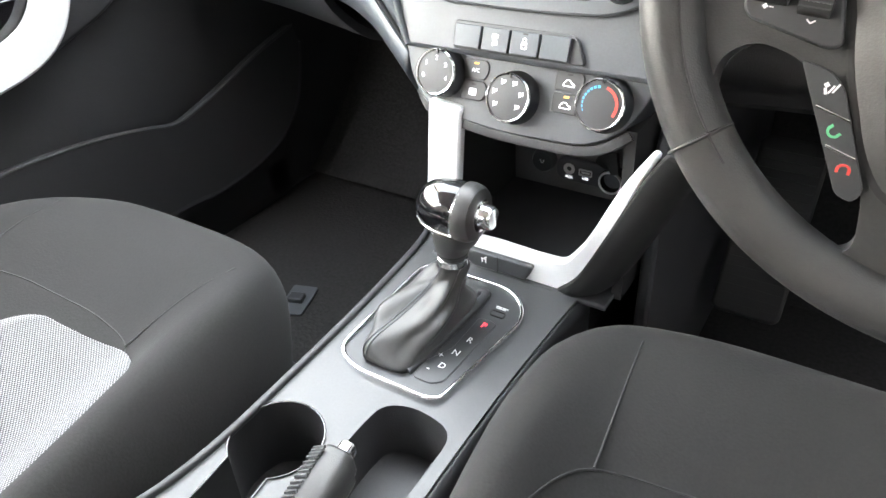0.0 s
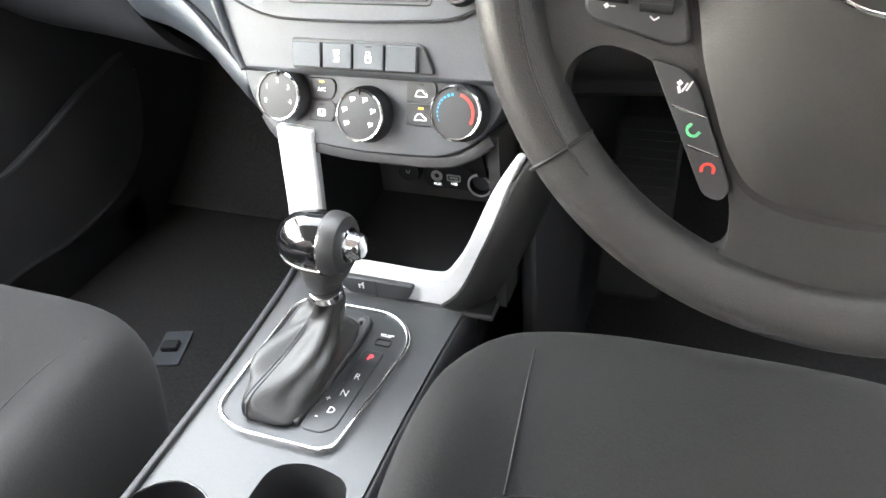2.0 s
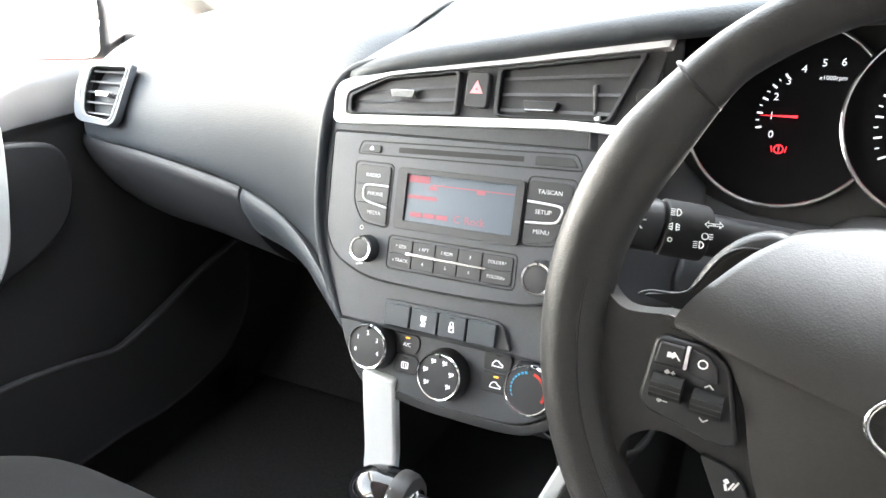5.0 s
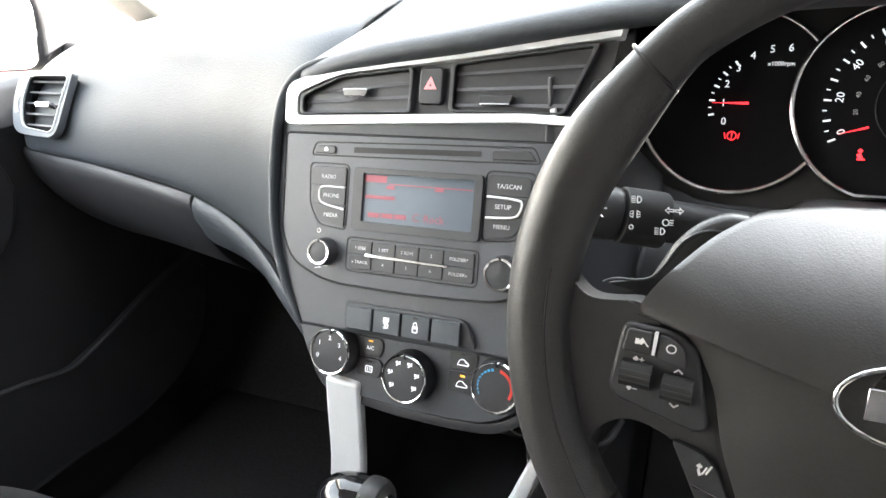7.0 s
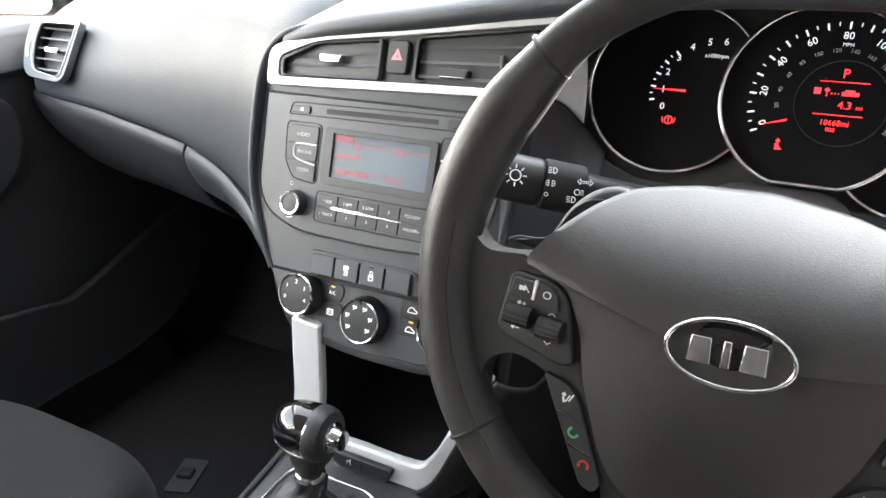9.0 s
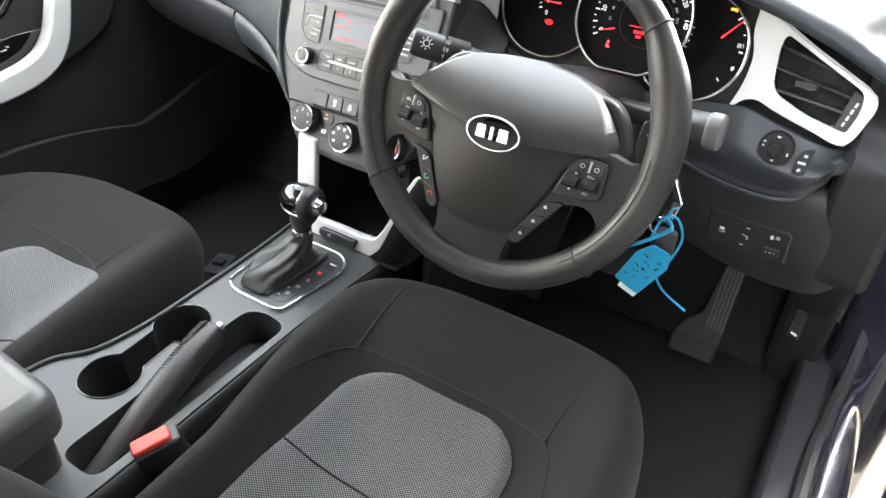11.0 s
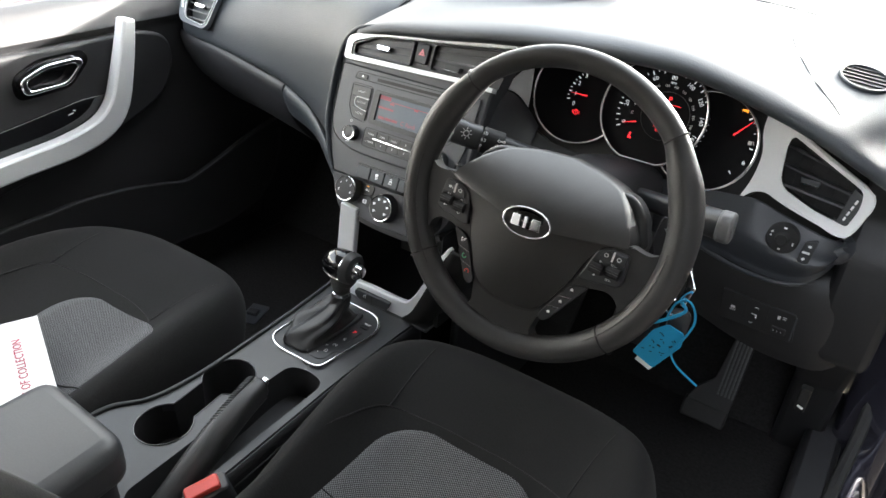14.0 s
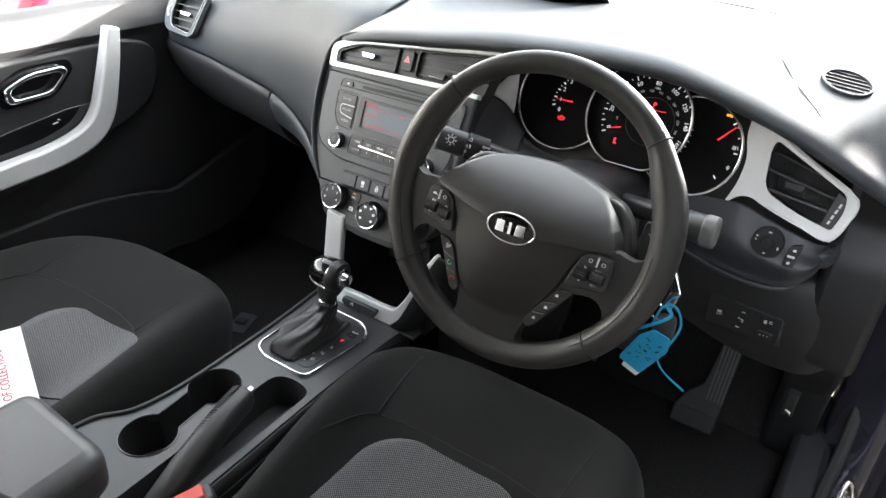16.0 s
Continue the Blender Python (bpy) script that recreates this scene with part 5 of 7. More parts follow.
part("bright_strip", prism(rounded([(-0.046, 0.1024), (0.034, 0.1005), (0.034, 0.0992), (-0.046, 0.1000)], 0.0004), 0.0, 0.0026, SM), CHROME, radio, "thin bright strip between the button rows")


def knob(cx, cy, r, h, m, parent, name="knob", base=0.0, face=BUTTON, ring_w=0.0016):
    k = part(name, lathe([(r * 1.12, base), (r * 1.08, base + h * 0.5), (r * 1.0, base + h * 0.9), (r * 0.96, base + h)], m @ off(cx, cy), 36), BUTTON, parent, smooth=50)
    part("knob_ring", lathe([(r * 1.0, base + h * 0.86), (r * 1.015, base + h), (r * 0.97, base + h + 0.0012), (r - ring_w, base + h + 0.0010), (r - ring_w, base + h - 0.001)], m @ off(cx, cy), 40), CHROME, k, "chrome ring")
    part("knob_face", lathe([(r - ring_w, base + h - 0.0002), (r * 0.3, base + h + 0.0004), (0.0, base + h + 0.0005)], m @ off(cx, cy), 36), face, k)
    part("pointer", box(-0.0007, 0.0007, r * 0.80, r * 1.02, base + h, base + h + 0.0018, m @ off(cx, cy)), MATT, k)
    return k


knob(-0.089, 0.100, 0.0115, 0.012, SM, radio, "volume_knob", ring_w=0.0020)
knob(0.0845, 0.100, 0.0135, 0.012, SM, radio, "tuning_knob", ring_w=0.0020)
for outline, r in (([(-0.1118, 0.1800), (-0.0693, 0.1800), (-0.0693, 0.1208), (-0.0985, 0.1240), (-0.1098, 0.1420)], 0.006), ([(0.0622, 0.1822), (0.1050, 0.1822), (0.1040, 0.1450), (0.0925, 0.1270), (0.0622, 0.1238)], 0.006),
                   ([(-0.1110, 0.1865), (-0.1070, 0.1988), (0.1010, 0.2025), (0.1080, 0.1895)], 0.004), ([(-0.0668, 0.1158), (0.0612, 0.1158), (0.0612, 0.0852), (-0.0668, 0.0852)], 0.005), ([(x, y) for x, y in plate], 0.0002)):
    part("groove", tube([SM @ Vector((x, y, 0.0)) for x, y in (rounded(outline, r, 4) if r > 0.001 else outline)], 0.0006, 5, True, up=(0, -0.93, 0.37)), MATT, radio)
part("power_mark", ring(circle(0.0022, 14, -0.098, 0.1185), circle(0.0016, 14, -0.098, 0.1185), 0, 0.0004, SM), WHITE, radio)
bars([(-0.0965, 0.0845, 0.007, 0.0010, 10), (-0.0945, 0.0853, 0.003, 0.0010, 10)], SM, WHITE, radio, "volume_mark")

# row of four switches
sw = thing("switch_row", "row of four grey push switches in a black surround", "switches", (0.03, 0.17, 0.54))
part("surround", prism(rounded([(-0.0645, 0.0575), (0.049, 0.0575), (0.0565, 0.054), (0.066, 0.0335), (-0.0625, 0.0325)], 0.004), -0.004, 0.0005, SM), BUTTON, sw, bevel=0.0012)
SWITCH = material("switch_grey", (0.050, 0.058, 0.066), 0.4, grain=0.1, grain_size=0.0005)
for i in range(4):
    x0 = -0.0605 + 0.0285 * i
    k = part("switch", prism(quad(x0, 0.0345, x0 + 0.0265, 0.0545, 0.001), -0.002, 0.0045, SM), SWITCH, sw, bevel=0.0012)
    if i == 1:
        bars([(x0 + 0.0132, 0.0475, 0.0055, 0.0035, 0), (x0 + 0.0120, 0.0440, 0.001, 0.004, 35), (x0 + 0.0145, 0.0440, 0.001, 0.004, 35)], SM @ off(0, 0, 0.0046), GLOW_WHITE, k)
        words("OFF", 0.0032, SM @ off(x0 + 0.0132, 0.0405, 0.0047), GLOW_WHITE, k, depth=0.0001)
    if i == 2:
        part("symbol", ring(rrect(0.0052, 0.0058, 0.001, 3, x0 + 0.0132, 0.0430), rrect(0.0036, 0.0042, 0.001, 3, x0 + 0.0132, 0.0430), 0.0044, 0.0049, SM), GLOW_WHITE, k)
        part("symbol", ring(rrect(0.0036, 0.0060, 0.0017, 3, x0 + 0.0132, 0.0465), rrect(0.0024, 0.0046, 0.0011, 3, x0 + 0.0132, 0.0465), 0.0044, 0.0049, SM), GLOW_WHITE, k)
        part("indicator", box(x0 + 0.011, x0 + 0.0155, 0.0520, 0.0533, 0.0044, 0.0050, SM), MATT, k)

# climate panel, set back below the switches
cli = thing("climate_panel", "heater panel with three chrome-ringed dials and push buttons", "heater controls", (0.035, 0.17, 0.49))
LM = SM @ off(0, 0, -0.016)
low_plate = rounded([(-0.126, 0.033), (-0.113, -0.002), (-0.090, -0.026), (-0.04, -0.033), (0.0, -0.0355), (0.075, -0.033), (0.108, -0.012), (0.128, 0.033)], [0.004, 0.03, 0.02, 0.03, 0.03, 0.03, 0.03, 0.004], 5)
part("panel", prism(low_plate, -0.04, 0.0, LM), FASCIA, cli, "charcoal panel", bevel=0.006, seg=3)
part("lower_lip", sweep(curve([LM @ Vector(p) for p in ((-0.105, -0.010, -0.006), (-0.086, -0.0295, -0.006), (-0.04, -0.0365, -0.006), (0.0, -0.039, -0.006), (0.075, -0.0365, -0.006), (0.110, -0.016, -0.006))], 5), rrect(0.010, 0.006, 0.002, 3), up=(0, -1, 0.3)), PLASTIC, cli)
k1 = knob(-0.0780, 0.0085, 0.0210, 0.016, LM, cli, "fan_knob")
k2 = knob(0.0, -0.0025, 0.0215, 0.016, LM, cli, "airflow_knob")
k3 = knob(0.0845, 0.0055, 0.0215, 0.016, LM, cli, "temperature_knob")
for i, c in enumerate("01234"):
    a = radians(200 - 55 * i)
    words(c, 0.0058, LM @ off(-0.0780 + 0.0130 * math.cos(a), 0.0085 + 0.0130 * math.sin(a), 0.0167), GLOW_WHITE, k1, depth=0.0001)
for i in range(6):
    a = radians(215 - 50 * i)
    bars([(0, 0, 0.0045, 0.0008, 35), (0.0015, 0.0014, 0.0010, 0.0028, 0), (-0.0012, 0.0016, 0.0022, 0.0022, 0)], LM @ off(0.0135 * math.cos(a), -0.0025 + 0.0135 * math.sin(a), 0.0166), GLOW_WHITE, k2)
for i in range(9):
    a = radians(205 - 13 * i)
    bars([(0, 0, 0.0007 + 0.0002 * i, 0.0022, 0)], LM @ off(0.0845 + 0.0148 * math.cos(a), 0.0055 + 0.0148 * math.sin(a), 0.0166, math.degrees(a)), BLUE, k3, "blue_mark", 0.0003)
arc_o = [(0.0845 + 0.0162 * math.cos(radians(a)), 0.0055 + 0.0162 * math.sin(radians(a))) for a in range(75, -31, -7)]
arc_i = [(0.0845 + 0.0138 * math.cos(radians(a)), 0.0055 + 0.0138 * math.sin(radians(a))) for a in range(-30, 76, 7)]
part("red_mark", prism(arc_o + arc_i, 0.0163, 0.0167, LM), RED, k3)
for cx, cy, lit, tx in ((-0.0435, 0.0165, True, "A/C"), (-0.0435, -0.0025, False, ""), (0.0490, 0.0195, False, "car"), (0.0490, 0.0005, True, "car")):
    k = part("button", prism(rounded([(cx - 0.013, cy - 0.0088), (cx + 0.010, cy - 0.0088), (cx + 0.0135, cy - 0.002), (cx + 0.0135, cy + 0.005), (cx + 0.010, cy + 0.0088), (cx - 0.013, cy + 0.0088)], 0.002), -0.002, 0.0016, LM), BUTTON, cli, bevel=0.0006)
    part("indicator", box(cx - 0.002, cx + 0.0025, cy + 0.0048, cy + 0.0062, 0.0014, 0.0020, LM), GLOW_AMBER if lit else MATT, k)
    if tx == "A/C":
        words(tx, 0.0050, LM @ off(cx, cy - 0.001, 0.0017), GLOW_WHITE, k, depth=0.0001)
    elif tx == "car":
        part("symbol", ring(rounded([(cx - 0.0055, cy - 0.0045), (cx + 0.0055, cy - 0.0045), (cx + 0.0055, cy - 0.002), (cx + 0.003, cy - 0.001), (cx + 0.001, cy + 0.0012), (cx - 0.0025, cy + 0.0012), (cx - 0.0045, cy - 0.0012)], 0.0008, 2),
                            rounded([(cx - 0.0047, cy - 0.0038), (cx + 0.0047, cy - 0.0038), (cx + 0.0047, cy - 0.0026), (cx + 0.0024, cy - 0.0016), (cx + 0.0006, cy + 0.0005), (cx - 0.0021, cy + 0.0005), (cx - 0.0038, cy - 0.0016)], 0.0005, 2), 0.0015, 0.0020, LM), GLOW_WHITE, k)
    else:
        part("symbol", ring(rrect(0.0075, 0.0062, 0.001, 2, cx, cy - 0.0015), rrect(0.0060, 0.0047, 0.0007, 2, cx, cy - 0.0015), 0.0015, 0.0020, LM), GLOW_WHITE, k)
        bars([(cx - 0.0013, cy - 0.0015, 0.0007, 0.0034, 10), (cx + 0.0013, cy - 0.0015, 0.0007, 0.0034, 10)], LM @ off(0, 0, 0.0016), GLOW_WHITE, k)

# sockets in the storage pocket
soc = thing("socket_panel", "sockets for sound, charging and a chrome-ringed power outlet in the pocket", "sockets", (0.06, 0.32, 0.35))
PM = plane_at((-0.011, 0.334, 0.336), 0)
# plate and rings lightened too: light for the recess sits in their colours
part("plate", prism(rrect(0.086, 0.030, 0.012, 5, 0.066, 0.001), -0.004, 0.003, PM), FASCIA, soc, bevel=0.0015)
bars([(0.0065, 0.0085, 0.0012, 0.0050, 18), (0.0095, 0.0085, 0.0012, 0.0050, -18)], PM @ off(0, 0, 0.0101), WHITE, soc)
part("audio_jack", lathe([(0.0070, 0.003), (0.0070, 0.0042), (0.0055, 0.0042), (0.0052, 0.0036), (0.0030, 0.0036), (0.0030, 0.001), (0, 0.001)], PM @ off(0.040, 0.003), 20), SILVER, soc)
part("charging_port", ring(rrect(0.0165, 0.0085, 0.0015, 3, 0.0605, 0.002), rrect(0.0140, 0.0055, 0.001, 3, 0.0605, 0.002), 0.002, 0.0045, PM), SILVER, soc)
part("charging_slot", box(0.0555, 0.0655, 0.0005, 0.0030, 0.002, 0.0036, PM), SILVER, soc)
words("USB", 0.0045, PM @ off(0.0605, -0.006, 0.0032), GLOW_WHITE, soc, depth=0.0001)
words("AUX", 0.0045, PM @ off(0.040, -0.008, 0.0032), GLOW_WHITE, soc, depth=0.0001)
part("power_outlet", lathe([(0.0150, 0.0), (0.0150, 0.010), (0.0142, 0.0115), (0.0118, 0.0115), (0.0112, 0.010), (0.0110, -0.03), (0.0, -0.03)], PM @ off(0.094, 0.001), 32), MATT, soc)
part("outlet_ring", lathe([(0.0146, 0.0108), (0.0140, 0.0126), (0.0122, 0.0126), (0.0116, 0.0108)], PM @ off(0.094, 0.001), 36), SILVER, soc, "bright ring")
part("dial_switch", lathe([(0.0150, 0.0), (0.0150, 0.006), (0.0125, 0.010), (0.0, 0.010)], PM @ off(0.008, 0.008), 28), BUTTON, soc)
part("flap", sweep(curve([PM @ Vector(p) for p in ((0.085, 0.016, 0.006), (0.090, 0.026, 0.014), (0.105, 0.032, 0.020))], 4), rrect(0.026, 0.004, 0.0018, 3), up=(0, -1, 0.2)), RUBBER, soc, "open rubber outlet flap")

# switches in the silver trim, letters of the gear gate
UM2 = plane_at((0, 0.152 - 0.001, 0.32), 1.5)
part("trim_switch", prism(rounded([(-0.002, 0.008), (0.074, 0.008), (0.066, -0.010), (0.004, -0.012), (-0.006, -0.002)], 0.005, 4), -0.004, 0.003, UM2), BUTTON, con, "black switch panel in the silver trim", bevel=0.0015)
part("trim_gap", box(0.0335, 0.0347, -0.011, 0.008, 0.0028, 0.0034, UM2), MATT, con)
bars([(0.018, 0.001, 0.006, 0.0012, 0), (0.016, -0.0015, 0.0012, 0.004, 0), (0.020, -0.0015, 0.0012, 0.004, 0), (0.020, 0.003, 0.003, 0.0012, 30)], UM2 @ off(0, 0, 0.0031), WHITE, con)
TOPM = Matrix.Translation((0, 0, ZC + 0.0031))
slotp = rounded([(0.053, 0.078), (0.073, 0.078), (0.069, -0.010), (0.060, -0.018), (0.041, -0.018), (0.039, 0.002), (0.048, 0.018), (0.053, 0.030)], 0.005, 4)
part("letter_plate", prism(slotp, ZC, ZC + 0.0042), BUTTON, gear, "gloss black indicator strip", bevel=0.0008)
TL = Matrix.Translation((0, 0, ZC + 0.0043))
for c, x, y, ink in (("P", 0.063, 0.069, GLOW_RED), ("R", 0.062, 0.045, WHITE), ("N", 0.0595, 0.025, WHITE), ("D", 0.0575, 0.005, WHITE), ("+", 0.0490, 0.016, WHITE), ("-", 0.0485, -0.003, WHITE)):
    words(c, 0.0095, TL @ off(x, y), ink, gear, depth=0.0001)
part("lock_release", ring(rrect(0.0150, 0.0080, 0.002, 3, 0.066, 0.090), rrect(0.0136, 0.0066, 0.0015, 3, 0.066, 0.090), ZC + 0.002, ZC + 0.0045), MATT, gear)
bars([(0.062, 0.1005, 0.006, 0.0014, 0), (0.069, 0.1005, 0.006, 0.0014, 0), (0.065, 0.0985, 0.010, 0.0010, 0)], TOPM, WHITE, gear, "small_print")
part("boot_slot", sweep(curve([(0.034, 0.112, ZC + 0.004), (0.043, 0.104, ZC + 0.005), (0.0405, 0.04, ZC + 0.005), (0.034, -0.016, ZC + 0.004)], 5), rrect(0.009, 0.008, 0.003, 3)), BUTTON, gear)


# ---- dials: scales, figures, needles, lit signs ----
def ticks(cx, cy, r, a0, a1, n, long_every, w, mat, parent, m, size=0.006):
    for i in range(n):
        a = radians(a0 + (a1 - a0) * i / (n - 1))
        big = i % long_every == 0
        ln = size if big else size * 0.55
        part("scale_mark", box(r - ln, r, -w / 2 * (1.3 if big else 0.8), w / 2 * (1.3 if big else 0.8), 0, 0.0004, m @ off(cx, cy, 0, math.degrees(a))), mat, parent)


RA = CM @ off(0, 0, -0.0038)
ticks(-0.100, -0.004, 0.046, 190, 128, 9, 2, 0.0012, GLOW_WHITE, dial_a, RA, 0.0045)
for c, x, y in (("0", -0.133, -0.017), ("1", -0.1345, -0.002), ("2", -0.133, 0.0135), ("3", -0.1255, 0.0265), ("4", -0.1155, 0.0365), ("5", -0.1015, 0.0415), ("6", -0.0880, 0.0425)):
    words(c, 0.0085, RA @ off(x, y), GLOW_WHITE, dial_a, depth=0.0001)
words("x1000rpm", 0.0048, RA @ off(-0.094, 0.030), GLOW_WHITE, dial_a, depth=0.0001)
part("needle", prism([(-0.1435, -0.0018), (-0.1150, -0.0028), (-0.1150, -0.0008)], 0.0, 0.0012, RA), GLOW_RED, dial_a, "red needle")
part("warning_light", ring(circle(0.0038, 20, -0.1255, -0.0285), circle(0.0030, 20, -0.1255, -0.0285), 0, 0.0004, RA), GLOW_RED, dial_a)
bars([(-0.1255, -0.0278, 0.0009, 0.0032, 0), (-0.1255, -0.0306, 0.0009, 0.0009, 0), (-0.1308, -0.0285, 0.0007, 0.005, 12), (-0.1202, -0.0285, 0.0007, 0.005, -12)], RA, GLOW_RED, dial_a)

SB = CM @ off(0.0, 0, 0.0062)
scx, scy = 0.004, -0.004
ticks(scx, scy, 0.0655, 205, -25, 33, 2, 0.0011, GLOW_WHITE, dial_b, SB, 0.0055)
for i, c in enumerate(("0", "20", "40", "60", "80", "100", "120", "140", "160")):
    a = radians(201 - 27.8 * i)
    words(c, 0.0082, SB @ off(scx + 0.0545 * math.cos(a), scy + 0.0545 * math.sin(a), 0, math.degrees(a) - 90), GLOW_WHITE, dial_b, depth=0.0001)
for i, c in enumerate(("20", "40", "60", "80", "100", "120", "140", "160", "180", "200", "220", "240", "260")):
    a = radians(186 - 17.5 * i)
    words(c, 0.0046, SB @ off(scx + 0.0430 * math.cos(a), scy + 0.0430 * math.sin(a), 0, math.degrees(a) - 90), WHITE, dial_b, depth=0.0001)
words("MPH", 0.0042, SB @ off(scx + 0.001, scy + 0.0475), GLOW_WHITE, dial_b, depth=0.0001)
part("needle", prism([(-0.0485, -0.0255), (-0.0290, -0.0205), (-0.0292, -0.0190)], 0.0, 0.0014, SB), GLOW_RED, dial_b, "red needle")
part("display_rim", ring(circle(0.0345, 40, scx + 0.004, scy + 0.001), circle(0.0338, 40, scx + 0.004, scy + 0.001), -0.001, 0.0010, SB), BUTTON, dial_b)
words("P", 0.0105, SB @ off(0.008, 0.0205), GLOW_RED, dial_b, depth=0.0001)
words("4.3", 0.0085, SB @ off(0.011, -0.0045), GLOW_RED, dial_b, depth=0.0001)
words("mi", 0.0050, SB @ off(0.0215, -0.0055), GLOW_RED, dial_b, depth=0.0001)
words("10668mi", 0.0062, SB @ off(0.006, -0.0190), GLOW_RED, dial_b, depth=0.0001)
words("000", 0.0048, SB @ off(0.004, -0.0245), GLOW_RED, dial_b, depth=0.0001)
bars([(0.008, 0.0140, 0.036, 0.0006, 0), (0.007, -0.0125, 0.036, 0.0006, 0), (-0.0105, 0.006, 0.0050, 0.0050, 0), (-0.0035, 0.007, 0.0030, 0.0030, 45), (-0.0035, 0.0040, 0.0008, 0.004, 0), (0.0, 0.0045, 0.001, 0.001, 0), (0.0025, 0.0045, 0.001, 0.001, 0), (0.005, 0.0045, 0.001, 0.001, 0), (0.0135, 0.0048, 0.0125, 0.0030, 0), (0.013, 0.0068, 0.007, 0.0022, 0)], SB, GLOW_RED, dial_b, "lit_sign", 0.0002)
bars([(-0.0325, -0.0420, 0.0030, 0.0050, 25), (-0.0325, -0.0375, 0.0028, 0.0028, 45), (-0.0318, -0.0440, 0.0055, 0.0012, 0)], SB, GLOW_RED, dial_b, "warning_light", 0.0002)
FC = CM @ off(0, 0, -0.0036)
ticks(0.075, -0.014, 0.058, 40, -45, 5, 2, 0.0012, GLOW_WHITE, dial_c, FC, 0.005)
words("1", 0.0080, FC @ off(0.1235, 0.0190), GLOW_WHITE, dial_c, depth=0.0001)
words("0", 0.0080, FC @ off(0.1270, -0.0370), GLOW_WHITE, dial_c, depth=0.0001)
part("needle", prism([(0.1020, -0.0035), (0.1035, -0.0050), (0.1230, 0.0205)], 0.0, 0.0012, FC), GLOW_RED, dial_c, "red needle")
bars([(0.107, 0.0310, 0.0075, 0.0030, 0), (0.1105, 0.0310, 0.002, 0.005, 0)], FC, GLOW_AMBER, dial_c, "warning_light", 0.0003)
bars([(0.1265, -0.0090, 0.0050, 0.0050, 0), (0.1310, -0.0085, 0.001, 0.005, 20)], FC, WHITE, dial_c, "fuel_mark", 0.0003)

# ---- driver's side vent, mirror switch, knee switches ----
DV = plane_at((0.65, 0.32, 0.65), 15)
part("vent_backing", prism(rounded([(-0.125, 0.02), (-0.10, 0.115), (0.02, 0.07), (0.085, 0.02), (0.085, -0.06), (-0.10, -0.05)], 0.01), -0.06, -0.028, DV), MATT, dash)
dvo = rounded([(-0.1065, 0.1020), (-0.043, 0.0670), (0.036, 0.0300), (0.0475, 0.0195), (0.0480, 0.0040), (0.0300, -0.0395), (-0.0145, -0.0300), (-0.0536, -0.0190), (-0.0788, -0.0090), (-0.093, -0.0120), (-0.105, -0.024), (-0.122, -0.052), (-0.114, -0.042), (-0.099, 0.005), (-0.0975, 0.041), (-0.107, 0.066)],
              [0.003, 0.03, 0.010, 0.008, 0.02, 0.004, 0.02, 0.02, 0.02, 0.02, 0.02, 0.002, 0.01, 0.03, 0.03, 0.02], 5)
dvi = rounded([(-0.0692, 0.0712), (0.0310, 0.0240), (0.0335, 0.0030), (0.0263, -0.0243), (-0.0189, -0.0146), (-0.0581, 0.0016), (-0.0667, 0.0134), (-0.0717, 0.0549)], [0.008, 0.008, 0.01, 0.005, 0.02, 0.010, 0.01, 0.01], 5)
vent(dvo, dvi, DV, 5, -0.030, 0.068, 0.026, "black slatted driver's air vent in a satin silver frame", (0.65, 0.32, 0.65), SILVER, -0.36, ((-0.031, 0.0185, 0.026, False),))
vent_edge = curve([DV @ Vector((x, y, 0.0042)) for x, y in ((-0.100, 0.0960), (-0.043, 0.0645), (0.034, 0.0280), (0.0440, 0.0190), (0.0450, 0.0040), (0.0285, -0.0365), (-0.0145, -0.0275), (-0.0536, -0.0165))], 6)
part("vent_edge", tube(vent_edge, 0.0013, 6), SILVER, dash, "bright edge of the vent frame")
part("thumb_wheel", top_hole_body(rounded([(0.020, 0.0245), (0.036, 0.0165), (0.025, -0.0265), (0.012, -0.0225)], 0.003), [], -0.012, 0.001, DV), BUTTON, dash)
bars([(0.0270, 0.009, 0.0028, 0.006, -14), (0.0248, 0.001, 0.0028, 0.006, -14), (0.0226, -0.007, 0.0028, 0.006, -14), (0.0206, -0.0145, 0.0028, 0.005, -14)], DV @ off(0, 0, 0.0012), WHITE, dash)
ms = thing("mirror_switch", "round black mirror adjustment switch with white marks", "switch", (0.616, 0.285, 0.595))
MM = plane_at((0.613, 0.274, 0.605), 8)
part("switch_ring", lathe([(0.0200, -0.006), (0.0200, 0.003), (0.0185, 0.005), (0.0, 0.0045)], MM, 32), MATT, ms)
part("stick", lathe([(0.0095, 0.0045), (0.0070, 0.009), (0.0075, 0.013), (0.0060, 0.0145), (0.0, 0.0145)], MM, 24), MATT, ms)
bars([(0, 0.0145, 0.004, 0.0022, 0), (0, -0.0145, 0.003, 0.002, 0), (0.0140, -0.004, 0.002, 0.004, 0), (-0.0140, 0.006, 0.003, 0.002, 30), (-0.0145, 0.001, 0.002, 0.002, 0)], MM @ off(0, 0, 0.0048), WHITE, ms)
part("fold_switch", prism(rounded([(0.027, 0.004), (0.042, 0.010), (0.038, -0.024), (0.024, -0.024)], 0.004), -0.004, 0.004, MM), BUTTON, ms, bevel=0.001)
bars([(0.034, 0.000, 0.004, 0.003, 0), (0.032, -0.009, 0.009, 0.003, 0), (0.031, -0.018, 0.004, 0.003, 45)], MM @ off(0, 0, 0.0042), WHITE, ms)
